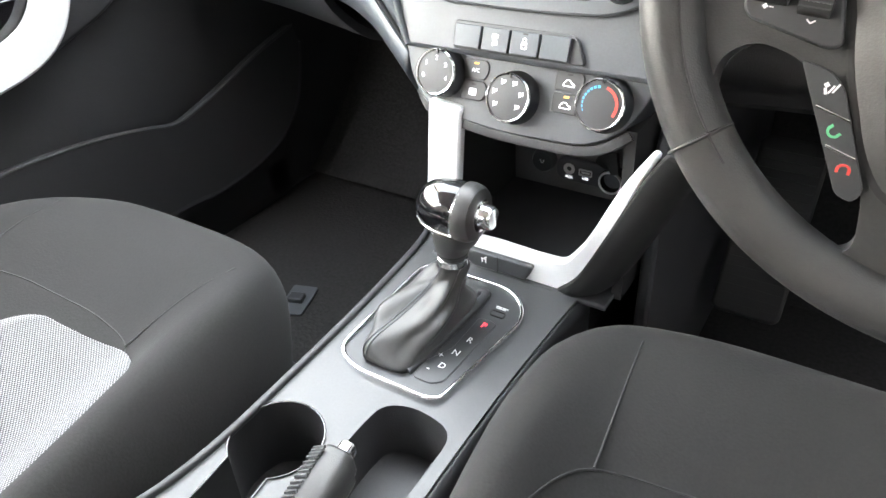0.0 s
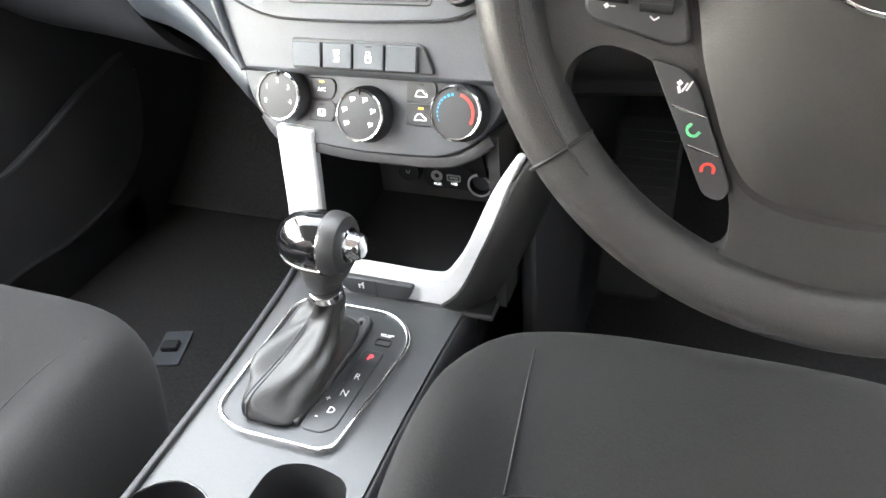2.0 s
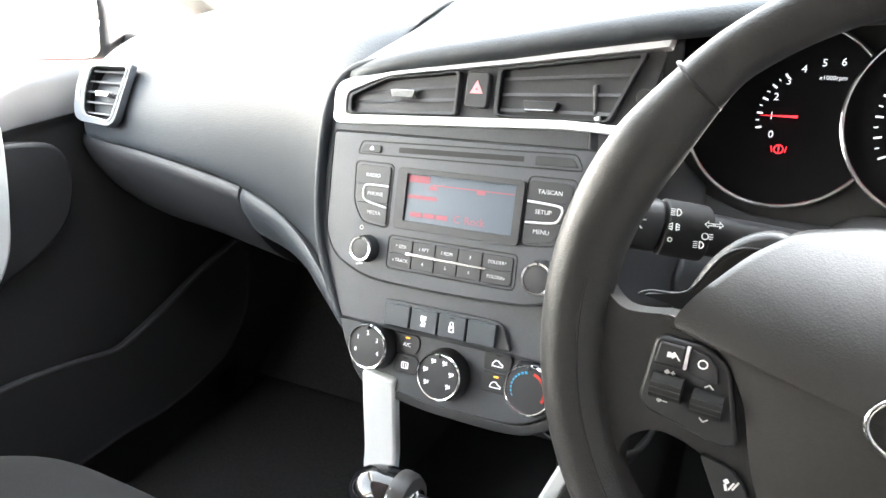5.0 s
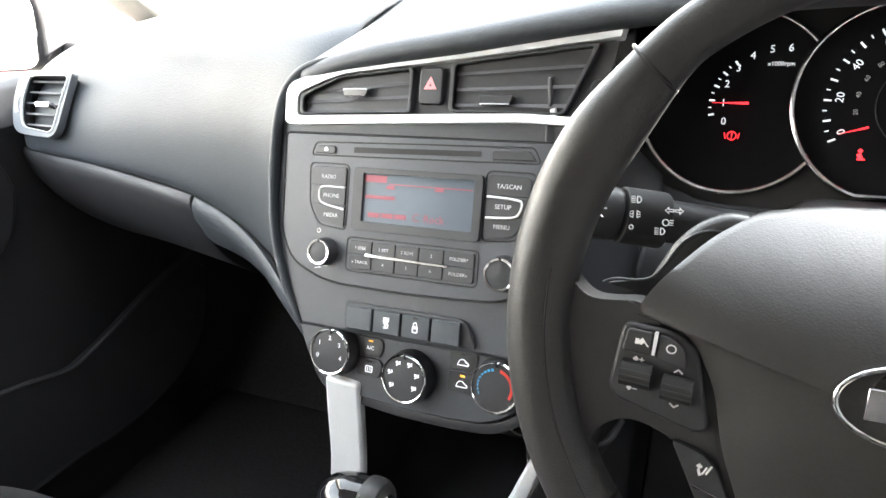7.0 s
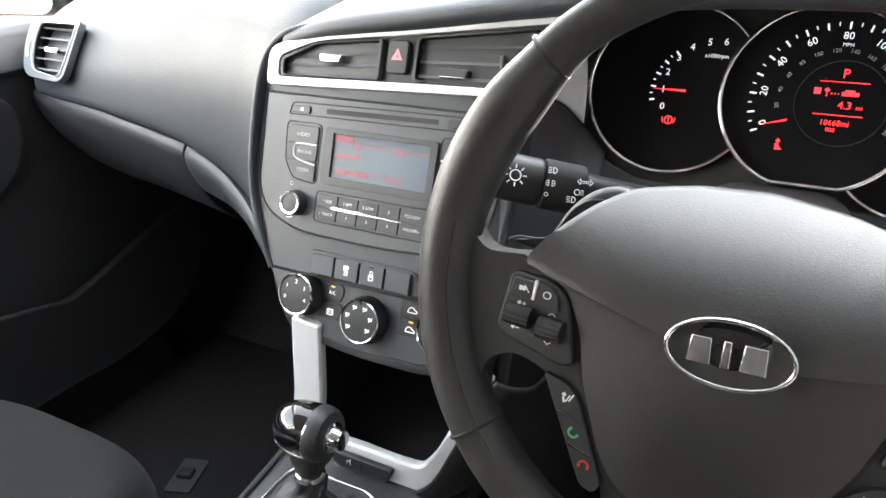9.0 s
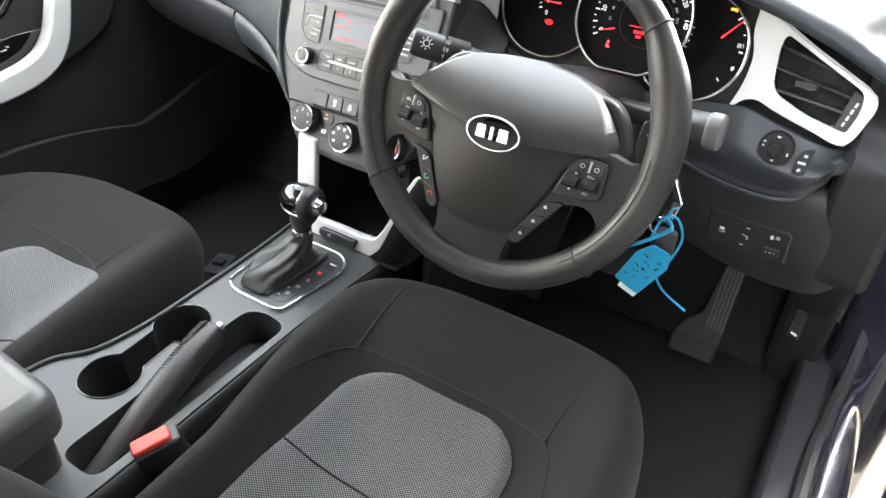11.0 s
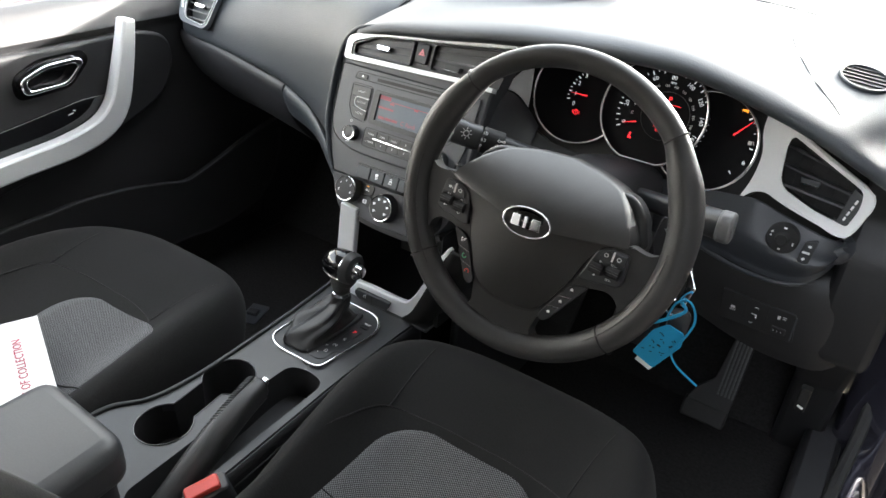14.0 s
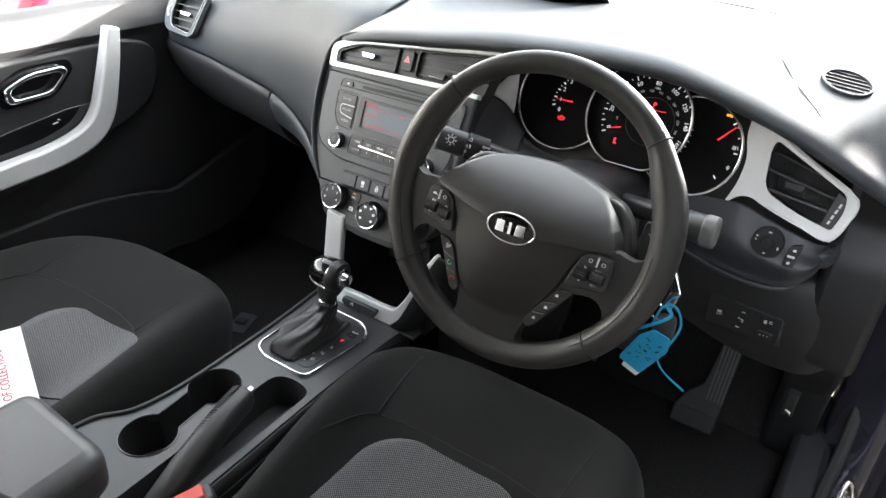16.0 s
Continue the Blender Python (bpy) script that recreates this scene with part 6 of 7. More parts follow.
ks = thing("knee_switches", "black switch panel with white symbols below the dash", "switches", (0.62, 0.318, 0.46))
KS = plane_at((0.62, 0.3075, 0.462), -9)
part("switch_plate", prism(rounded([(-0.062, 0.026), (0.040, 0.022), (0.046, -0.028), (-0.060, -0.026)], 0.004), -0.008, 0.0008, KS), KNEE, ks, bevel=0.0008)
part("plate_edge", box(0.0405, 0.0425, -0.024, 0.020, 0.001, 0.003, KS), FASCIA, ks)
for x in (-0.026, 0.004):
    part("joint", box(x - 0.0006, x + 0.0006, -0.024, 0.024, 0.0018, 0.0025, KS), MATT, ks)
part("roller", box(0.014, 0.034, -0.018, -0.006, 0.001, 0.005, KS), MATT, ks, bevel=0.002)
words("OFF", 0.0050, KS @ off(-0.042, -0.004, 0.0022), WHITE, ks, depth=0.0001)
bars([(-0.042, 0.004, 0.006, 0.004, 0), (-0.012, 0.016, 0.003, 0.0012, 35), (-0.0095, 0.016, 0.003, 0.0012, -35), (-0.012, 0.003, 0.008, 0.0014, -15), (-0.009, -0.001, 0.002, 0.003, 0), (-0.015, -0.013, 0.003, 0.0012, -35), (-0.0125, -0.013, 0.003, 0.0012, 35), (0.020, 0.013, 0.004, 0.006, 0), (0.027, 0.013, 0.005, 0.001, 0), (0.027, 0.016, 0.005, 0.001, 0), (0.018, -0.012, 0.0014, 0.0014, 0), (0.023, -0.012, 0.0014, 0.0014, 0), (0.028, -0.012, 0.0014, 0.0014, 0)], KS @ off(0, 0, 0.0052), WHITE, ks)
part("hood_release", sweep([(0.707, 0.36, 0.34), (0.707, 0.37, 0.29)], rrect(0.016, 0.010, 0.003, 3), up=(0, 1, 0)), MATT, dash)
part("release_mark", sweep([(0.703, 0.3535, 0.307), (0.711, 0.3535, 0.304)], rrect(0.003, 0.003, 0.001, 2)), WHITE, dash)

top_net = [p for row in loft(top, 4, 4) for p in row]


def on_top(x, y):
    """The dash top's height at a place."""
    near = sorted(top_net, key=lambda p: (p.x - x) ** 2 + (p.y - y) ** 2)[:6]
    near = [p for p in near if p.z > near[0].z - 0.02]
    return sum(p.z for p in near) / len(near)


# ---- speaker grille and seam in the dash top, passenger vent ----
spk = thing("defroster_grille", "oval black slatted grille with a pale rim in the dash top", "grille", (0.645, 0.41, 0.772))
gz = on_top(0.631, 0.452)
gx_, gy_ = (on_top(0.69, 0.43) - on_top(0.60, 0.43)) / 0.09, (on_top(0.645, 0.50) - on_top(0.645, 0.36)) / 0.14
g_n = Vector((-gx_, -gy_, 1)).normalized()
g_x = Vector((1, 0, gx_)).normalized()
g_y = g_n.cross(g_x)
GM = Matrix(((g_x.x, g_y.x, g_n.x, 0.631), (g_x.y, g_y.y, g_n.y, 0.452), (g_x.z, g_y.z, g_n.z, gz + 0.002), (0, 0, 0, 1))) @ off(0, 0, 0, 9)
GM = GM @ Matrix.Diagonal((0.92, 0.86, 1, 1))
part("rim", ring(circle(0.037, 40, 0, 0, 0.048), circle(0.0325, 40, 0, 0, 0.042), -0.004, 0.001, GM), DASH, spk, bevel=0.001)
part("well", prism(circle(0.0325, 40, 0, 0, 0.042), -0.006, -0.003, GM), MATT, spk)
for i in range(6):
    y = -0.035 + 0.014 * i
    hx = 0.0325 * math.sqrt(max(0.0, 1 - (y / 0.042) ** 2)) - 0.001
    part("slat", box(-hx, hx, y - 0.0022, y + 0.0022, -0.004, -0.001, GM), MATT, spk)
part("seam", tube([Vector((p.x, p.y, on_top(p.x, p.y) + 0.0008)) for p in curve([(0.515, 0.54, 0), (0.538, 0.472, 0), (0.575, 0.400, 0), (0.615, 0.334, 0), (0.640, 0.285, 0)], 3)], 0.0010, 5), DASH, dash)
part("demist_slot", sweep([Vector((p.x, p.y, on_top(p.x, p.y) + 0.0005)) for p in curve([(-0.30, 0.88, 0), (0.05, 0.90, 0), (0.36, 0.88, 0), (0.52, 0.81, 0)], 8)], rrect(0.022, 0.004, 0.001, 2)), MATT, dash, "dark demister slot")
PV = plane_at((-0.603, 0.357, 0.675), 30, -4) @ Matrix.Diagonal((1.1, 1.0, 1.0, 1.0))
pvo = rounded([(-0.056, 0.048), (0.050, 0.050), (0.040, -0.044), (-0.046, -0.040), (-0.060, 0.0)], [0.02, 0.008, 0.02, 0.02, 0.03], 5)
pvi = rounded([(-0.034, 0.041), (0.043, 0.042), (0.033, -0.036), (-0.028, -0.030), (-0.038, 0.0)], [0.012, 0.006, 0.012, 0.012, 0.02], 5)
vent(pvo, pvi, PV, 5, -0.034, 0.042, 0.026, "black slatted passenger air vent in a silver-grey frame", (-0.585, 0.35, 0.668), FRAME_GREY, 0.0, ((0.004, 0.001, 0.030, True),))
part("vent_rim", ring([(x * 1.03, y * 1.03) for x, y in pvi], pvi, 0.002, 0.006, PV), SILVER, dash, "thin silver rim", bevel=0.001)
part("vent_wheel", sweep(curve([PV @ Vector(p) for p in ((-0.044, 0.016, 0.004), (-0.049, 0.002, 0.005), (-0.045, -0.012, 0.004))], 4), rrect(0.004, 0.004, 0.001, 2)), SILVER, dash)

# ---- steering wheel: switches, stalks, paddles ----
def wheel_pad(s):
    """Switch cluster on one upright spoke; s: -1 for the centre side, +1 for the door side."""
    BM = WM @ off(s * 0.0950, -0.0205, 0.0015) @ Matrix.Diagonal((0.90, 0.83, 1, 1)) @ off(s * -0.098, 0.0165)
    def f(pts):
        return [(s * -x, y) for x, y in pts]
    pod = part("switch_pod", prism(f(rounded([(-0.122, 0.010), (-0.095, 0.010), (-0.084, 0.002), (-0.073, -0.040), (-0.080, -0.043), (-0.121, -0.034), (-0.125, -0.028)], 0.005, 4)), -0.014, -0.0055, BM), BUTTON, wheel, "black switch pod", bevel=0.0015)
    part("top_button", prism(f(rounded([(-0.119, 0.007), (-0.106, 0.007), (-0.106, -0.006), (-0.1205, -0.006)], 0.0015)), -0.008, -0.0035, BM), BUTTON, pod, bevel=0.0008)
    part("top_button", prism(f(rounded([(-0.103, 0.007), (-0.096, 0.006), (-0.090, 0.001), (-0.088, -0.009), (-0.103, -0.0065)], 0.0015)), -0.008, -0.0035, BM), BUTTON, pod, bevel=0.0008)
    part("divider", prism(f([(-0.1055, 0.008), (-0.1038, 0.008), (-0.1040, -0.005), (-0.1055, -0.005)]), -0.006, -0.0028, BM), WHITE, pod)
    for x0, x1, y0 in ((-0.119, -0.1035, -0.0175), (-0.098, -0.083, -0.0205)):
        q = [BM @ Vector((s * -x, y0, -0.0035)) for x in (x0, x1)]
        part("roller", sweep(q, circle(0.0062, 14), up=axis), MATT, pod, smooth=50)
        for dy in (-0.003, 0.0, 0.003):
            part("rib", box(*sorted((s * -x0, s * -x1)), y0 + dy - 0.0004, y0 + dy + 0.0004, 0.0005, 0.0032 - abs(dy) * 0.35, BM), BUTTON, pod)
    part("symbol", ring(f(circle(0.0026, 14, -0.0965, 0.0005)), f(circle(0.0019, 14, -0.0965, 0.0005)), -0.0036, -0.0030, BM), WHITE, pod)
    Z0 = -0.0053
    if s < 0:
        bars([(-0.1135, 0.001, 0.0018, 0.0030, 0), (-0.1115, 0.001, 0.0026, 0.0026, 45), (-0.1095, 0.001, 0.0007, 0.0055, 40)], BM @ off(0, 0, -0.0034), WHITE, pod)
        bars([(-0.113, -0.0095, 0.0022, 0.0022, 45), (-0.1100, -0.0095, 0.0024, 0.0006, 0), (-0.1100, -0.0095, 0.0006, 0.0024, 0), (-0.114, -0.0265, 0.0022, 0.0022, 45), (-0.1110, -0.0265, 0.0024, 0.0006, 0),
              (-0.0925, -0.0112, 0.0030, 0.0008, 40), (-0.0905, -0.0112, 0.0030, 0.0008, -40), (-0.0920, -0.0305, 0.0030, 0.0008, -40), (-0.0900, -0.0305, 0.0030, 0.0008, 40)], BM @ off(0, 0, Z0), WHITE, pod)
    else:
        words("RES+", 0.0040, BM @ off(0.1085, -0.0095, Z0), WHITE, pod, depth=0.0001)
        words("SET-", 0.0040, BM @ off(0.1080, -0.0295, Z0), WHITE, pod, depth=0.0001)
        bars([(0.0925, -0.0105, 0.003, 0.001, 0), (0.0915, -0.0105, 0.001, 0.003, 0), (0.0900, -0.0300, 0.003, 0.001, 20), (0.0900, -0.0300, 0.001, 0.003, 0)], BM @ off(0, 0, Z0), WHITE, pod)
        part("symbol", ring(circle(0.0028, 14, 0.1125, 0.001), circle(0.0020, 14, 0.1125, 0.001), -0.0036, -0.0030, BM), WHITE, pod)
    BM = WM @ off(s * -0.0050, -0.001, 0.0015)
    strip_ = f(rounded([(-0.0925, -0.047), (-0.078, -0.050), (-0.071, -0.056), (-0.049, -0.098), (-0.052, -0.104), (-0.060, -0.102)], 0.003, 3))
    st = part("button_strip", prism(strip_, -0.014, -0.0065, BM), BUTTON, wheel, "strip of three slim buttons", bevel=0.001)
    for (xa, ya), (xb, yb) in (((-0.0800, -0.0655), (-0.0645, -0.0690)), ((-0.0705, -0.0815), (-0.0570, -0.0845))):
        part("bright_line", sweep([BM @ Vector((s * -xa, ya, -0.006)), BM @ Vector((s * -xb, yb, -0.006))], rrect(0.0013, 0.0016, 0.0004, 2), up=axis), CHROME, st)
    marks = (((-0.0765, -0.0570), WHITE), ((-0.0690, -0.0745), GREEN if s < 0 else WHITE), ((-0.0600, -0.0910), RED if s < 0 else WHITE))
    for (x, y), ink in marks:
        if s < 0:
            if ink is WHITE:
                bars([(-0.0020, 0.0012, 0.0020, 0.0020, 45), (-0.0018, -0.0016, 0.0012, 0.0030, 20), (0.0004, -0.0004, 0.0008, 0.0042, -25), (0.0022, 0.0004, 0.0008, 0.0048, -25)], BM @ off(s * -x, y, -0.0064), ink, st)
            else:
                turn = -38 if ink is GREEN else 180
                shape = [(0.0034 * math.cos(radians(a)), 0.0034 * math.sin(radians(a))) for a in range(195, 350, 15)] + [(0.0031, 0.0012), (0.0018, 0.0010)]
                shape += [(0.0021 * math.cos(radians(a)), 0.0021 * math.sin(radians(a)) - 0.0002) for a in range(335, 200, -15)] + [(-0.0018, 0.0010), (-0.0031, 0.0012)]
                part("handset_mark", prism(shape, 0.0, 0.0004, BM @ off(s * -x, y, -0.0064, turn)), ink, st)
        else:
            bars([(0, 0, 0.0036, 0.0020, 0), (0, 0.001, 0.0018, 0.0020, 0)], BM @ off(s * -x, y, -0.0064), ink, st)


wheel_pad(-1)
wheel_pad(1)
# plain silver bars on the badge
for x, w in ((-0.0130, 0.0110), (-0.0010, 0.0042), (0.0115, 0.0120)):
    part("badge_bar", prism([(x - w / 2, -0.0135), (x + w / 2, -0.0135), (x + w * 0.42, -0.0005), (x - w * 0.42, -0.0005)], 0.003, 0.0072, BADGE), CHROME, wheel, "plain bright bar", bevel=0.0004)
words("AIRBAG", 0.0062, WM @ off(0.0, -0.060, 0.0032), SKIN, wheel, depth=0.0004)


def stalk(tip, root, name, label, flip):
    s = thing(name, label, "stalk", root)
    tip, root = Vector(tip), Vector(root)
    d = root - tip
    body = part("lever", sweep([tip + d * 0.30, tip + d * 0.55, root], rrect(0.022, 0.028, 0.009, 4), scale=lambda t: 1.0 - 0.1 * t), BUTTON, s, smooth=50)
    part("end_cap", sweep([tip, tip + d * 0.03, tip + d * 0.26], rrect(0.026, 0.034, 0.012, 4), scale=lambda t: 0.86 + 0.14 * min(1, t * 2)), BUTTON, s, smooth=50, bevel=0.002)
    part("collar", sweep([tip + d * 0.27, tip + d * 0.46], rrect(0.0285, 0.036, 0.013, 4)), MATT, s, "ribbed turning ring", smooth=50, bevel=0.001)
    return s, tip, d


ls, lt, ld = stalk((0.196, 0.117, 0.687), (0.325, 0.190, 0.648), "light_stalk", "black light and indicator stalk with white symbols", 1)
LSM = plane_at(lt + Vector((0.006, -0.014, 0.006)), 30, 30) @ off(0, 0, 0, -10)
part("symbol", ring(circle(0.0042, 16, 0.021, 0.0), circle(0.0033, 16, 0.021, 0.0), 0, 0.0006, LSM), WHITE, ls)
bars([(0.021 + 0.0065 * math.cos(a), 0.0065 * math.sin(a), 0.0028, 0.0009, math.degrees(a)) for a in (math.tau * i / 8 for i in range(8))], LSM, WHITE, ls)
LSN = LSM @ off(0, 0, 0.003)
for x, y in ((0.0465, 0.006), (0.0610, -0.0125)):
    # lamp sign: a half-round lens with its rays
    part("symbol", ring(rounded([(x - 0.0005, y - 0.0024), (x + 0.0016, y - 0.0022), (x + 0.0030, y), (x + 0.0016, y + 0.0022), (x - 0.0005, y + 0.0024)], 0.0008, 2),
                        rounded([(x + 0.0002, y - 0.0017), (x + 0.0013, y - 0.0015), (x + 0.0022, y), (x + 0.0013, y + 0.0015), (x + 0.0002, y + 0.0017)], 0.0005, 2), 0, 0.0005, LSN), WHITE, ls)
    bars([(x - 0.0025, y + d, 0.0026, 0.0005, 0) for d in (-0.0018, -0.0006, 0.0006, 0.0018)], LSN, WHITE, ls)
bars([(0.0452 + 0.0022 * a, -0.0030 + b, 0.0024, 0.0005, 28 * a * c) for a in (-1, 1) for b, c in ((-0.0016, 1), (0.0, 0), (0.0016, -1))] + [(0.0440, -0.0030, 0.0005, 0.0036, 0), (0.0464, -0.0030, 0.0005, 0.0036, 0)], LSN, WHITE, ls)
part("symbol", ring(circle(0.0015, 14, 0.0430, -0.0110), circle(0.0010, 14, 0.0430, -0.0110), 0, 0.0005, LSN), WHITE, ls)
part("symbol", ring(circle(0.0022, 16, 0.0640, -0.0070), circle(0.0016, 16, 0.0640, -0.0070), 0, 0.0005, LSN), WHITE, ls)
bars([(0.0675, -0.0070 + d, 0.0024, 0.0005, 0) for d in (-0.0014, 0.0, 0.0014)], LSN, WHITE, ls)
for e, x in ((-1, 0.0668), (1, 0.0712)):
    # indicator arrow
    part("symbol", ring([(x + e * 0.0036, 0.0005), (x + e * 0.0010, 0.0028), (x + e * 0.0010, 0.0014), (x - e * 0.0020, 0.0014), (x - e * 0.0020, -0.0004), (x + e * 0.0010, -0.0004), (x + e * 0.0010, -0.0018)][::e],
                        [(x + e * 0.0028, 0.0005), (x + e * 0.0015, 0.0017), (x + e * 0.0015, 0.0009), (x - e * 0.0015, 0.0009), (x - e * 0.0015, 0.0001), (x + e * 0.0015, 0.0001), (x + e * 0.0015, -0.0007)][::e], 0, 0.0005, LSN), WHITE, ls)
rs, rt, rd = stalk((0.570, 0.112, 0.673), (0.43, 0.205, 0.632), "wiper_stalk", "black wiper stalk with a grey end", 1)
part("end_face", sweep([rt + Vector((0.006, 0, 0)), rt - Vector((0.012, 0, 0))], rrect(0.027, 0.037, 0.012, 4)), STALK_END, rs, "pale grey stalk end", bevel=0.004)
RSM = plane_at(rt + Vector((-0.030, -0.016, 0.004)), 20, -12)
part("symbol", ring(rrect(0.0090, 0.0075, 0.001, 2), rrect(0.0074, 0.0059, 0.001, 2), 0, 0.0006, RSM), WHITE, rs)
for s, pts, edge_pts in ((-1, [(-0.137, 0.010), (-0.113, 0.016), (-0.101, 0.036), (-0.092, 0.044), (-0.080, 0.045), (-0.070, 0.034), (-0.09, 0.004)], [(-0.138, 0.010), (-0.132, 0.013), (-0.114, 0.017), (-0.102, 0.037), (-0.092, 0.0445), (-0.080, 0.0455)]),
                         (1, [(0.122, 0.046), (0.121, 0.021), (0.134, -0.004), (0.147, -0.013), (0.150, 0.000), (0.140, 0.050)], [(0.124, 0.047), (0.1225, 0.021), (0.135, -0.003), (0.148, -0.013)])):
    pd = part("gear_paddle", prism(rounded(pts, 0.004, 4), -0.056, -0.050, WM), BUTTON, wheel, "black shift paddle with a bright edge", bevel=0.0015)
    part("paddle_edge", tube(curve([wv(x, y, -0.050) for x, y in edge_pts], 5), 0.0008, 6), SLAT, pd)
    words("-" if s < 0 else "+", 0.009, WM @ off(-0.090 if s < 0 else 0.131, 0.037 if s < 0 else 0.034, -0.0497), WHITE, pd, depth=0.0001)

# ---- key with blue tag ----
key_ob = thing("car_key", "car key in the lock with blue tag and cable tie", "key", (0.541, 0.13, 0.58))
part("key_blade", sweep([(0.526, 0.15, 0.605), (0.542, 0.125, 0.592), (0.551, 0.1, 0.590), (0.544, 0.098, 0.565)], rrect(0.012, 0.004, 0.001, 2), up=(0, 1, 0.2)), CHROME, key_ob)
part("key_ring", tube([Vector((0.540 + 0.011 * math.cos(a), 0.100 + 0.004 * math.cos(a), 0.558 + 0.011 * math.sin(a))) for a in (math.tau * i / 20 for i in range(20))], 0.0012, 6, True), CHROME, key_ob)
part("key_fob", prism(rrect(0.026, 0.042, 0.008, 4), -0.006, 0.006, plane_at((0.546, 0.108, 0.530), 5, 20)), BUTTON, key_ob, bevel=0.003)
TGM = plane_at((0.527, 0.092, 0.502), -6, 8) @ off(0.008, 0, 0, -26) @ Matrix.Diagonal((0.78, 1, 1, 1))
tag = part("tag", prism(rounded([(-0.023, -0.034), (0.020, -0.036), (0.024, 0.018), (0.012, 0.036), (-0.016, 0.034), (-0.026, 0.014)], 0.004), -0.0008, 0.0008, TGM), TAG, key_ob, "translucent blue plastic tag with smudged handwriting")
part("tag_insert", prism(rounded([(-0.010, -0.042), (0.019, -0.043), (0.020, -0.034), (-0.012, -0.033)], 0.001), -0.0005, 0.0005, TGM), PAPER, key_ob)
rnd = random.Random(4)
bars([(rnd.uniform(-0.016, 0.016), 0.018 - 0.009 * (i // 5) + rnd.uniform(-0.002, 0.002), rnd.uniform(0.002, 0.005), 0.0013, rnd.uniform(-40, 40)) for i in range(22)], TGM @ off(0, 0, 0.0009), MATT, tag, "handwriting", 0.0002)
tie = curve([(0.534, 0.092, 0.540), (0.542, 0.088, 0.572), (0.558, 0.086, 0.580), (0.568, 0.086, 0.556), (0.558, 0.085, 0.520), (0.551, 0.085, 0.506), (0.562, 0.085, 0.488), (0.591, 0.085, 0.472)], 7)
part("cable_tie", sweep(tie, rrect(0.0028, 0.0014, 0.0006, 2), up=(0, 1, 0)), TAG, key_ob, "blue plastic cable tie")
part("cable_tie", sweep(curve([(0.511, 0.09, 0.525), (0.531, 0.087, 0.542), (0.554, 0.087, 0.565), (0.546, 0.092, 0.573)], 6), rrect(0.0042, 0.0018, 0.0007, 2), up=(0, 1, 0)), TAG, key_ob)

# ---- pedals ----
acc = thing("accelerator_pedal", "long ribbed black accelerator pedal", "pedal", (0.59, 0.45, 0.05))
AM = Matrix.Translation((0.562, 0.520, 0.102)) @ Matrix.Rotation(radians(65), 4, "X")
part("pedal_pad", prism(rounded([(0.008, 0.152), (0.044, 0.152), (0.043, 0.06), (0.042, 0.0), (-0.040, 0.0), (-0.028, 0.030), (-0.002, 0.056)], 0.008), -0.014, 0.0, AM), RUBBER, acc, bevel=0.003)
for i in range(5):
    x = 0.012 + 0.0068 * i
    part("rib", box(x - 0.0016, x + 0.0016, 0.030, 0.146, 0.0, 0.004, AM), CONSOLE, acc)
part("pedal_foot", prism(rounded([(-0.043, 0.004), (0.041, 0.004), (0.041, -0.036), (-0.043, -0.036)], 0.006), -0.03, -0.004, AM), MATT, acc, bevel=0.004)
brk = thing("brake_pedal", "wide ribbed black brake pedal", "pedal", (0.40, 0.48, 0.2))
BP = Matrix.Translation((0.405, 0.46, 0.255)) @ Matrix.Rotation(radians(55), 4, "X")
part("pedal_pad", prism(rrect(0.085, 0.060, 0.010), -0.010, 0.0, BP), RUBBER, brk, bevel=0.003)
for i in range(9):
    y = -0.024 + 0.006 * i
    part("rib", box(-0.036, 0.036, y - 0.0012, y + 0.0012, 0.0, 0.0018, BP), RUBBER, brk)
part("pedal_arm", sweep(curve([(0.405, 0.475, 0.25), (0.405, 0.53, 0.32), (0.405, 0.55, 0.45)], 5), rrect(0.02, 0.012, 0.003, 2), up=(0, 1, 0)), MATT, brk)
rest = thing("foot_rest", "ribbed dark foot rest against the tunnel", "foot rest", (0.24, 0.5, 0.15))
FR = Matrix.Translation((0.238, 0.50, 0.22)) @ Matrix.Rotation(radians(50), 4, "X")
part("rest_pad", prism(rrect(0.085, 0.24, 0.012), -0.02, 0.0, FR), RUBBER, rest, bevel=0.004)
for i in range(18):
    y = -0.105 + 0.0122 * i
    part("rib", box(-0.036, 0.036, y - 0.002, y + 0.002, 0.0, 0.003, FR), RUBBER, rest)

# ---- seat buckle, sheet of paper, floor clip ----
buc = thing("seat_belt_buckle", "black seat belt buckle with a red press button", "buckle", (0.125, -0.30, 0.26))
BU = Matrix.Translation((0.124, -0.290, 0.310)) @ Matrix.Rotation(radians(-28), 4, "Z") @ Matrix.Rotation(radians(14), 4, "X")
part("buckle_body", prism(rrect(0.030, 0.056, 0.006), -0.05, 0.0, BU), BUTTON, buc, bevel=0.003)
part("press_button", prism(rrect(0.022, 0.044, 0.004, 4, 0, -0.003), -0.004, 0.006, BU), RED, buc, "red press button", bevel=0.002)
pap = thing("paper_sheet", "white printed sheet lying on the passenger seat", "paper", (-0.30, -0.33, 0.33))
PA, PB = Vector((-0.338, -0.232, 0.331)), Vector((-0.105, -0.330, 0.340))
ex = (PB - PA).normalized()
ey = Vector((0.39, 0.92, 0.0)).normalized()
ez = ex.cross(ey).normalized()
ey = ez.cross(ex)
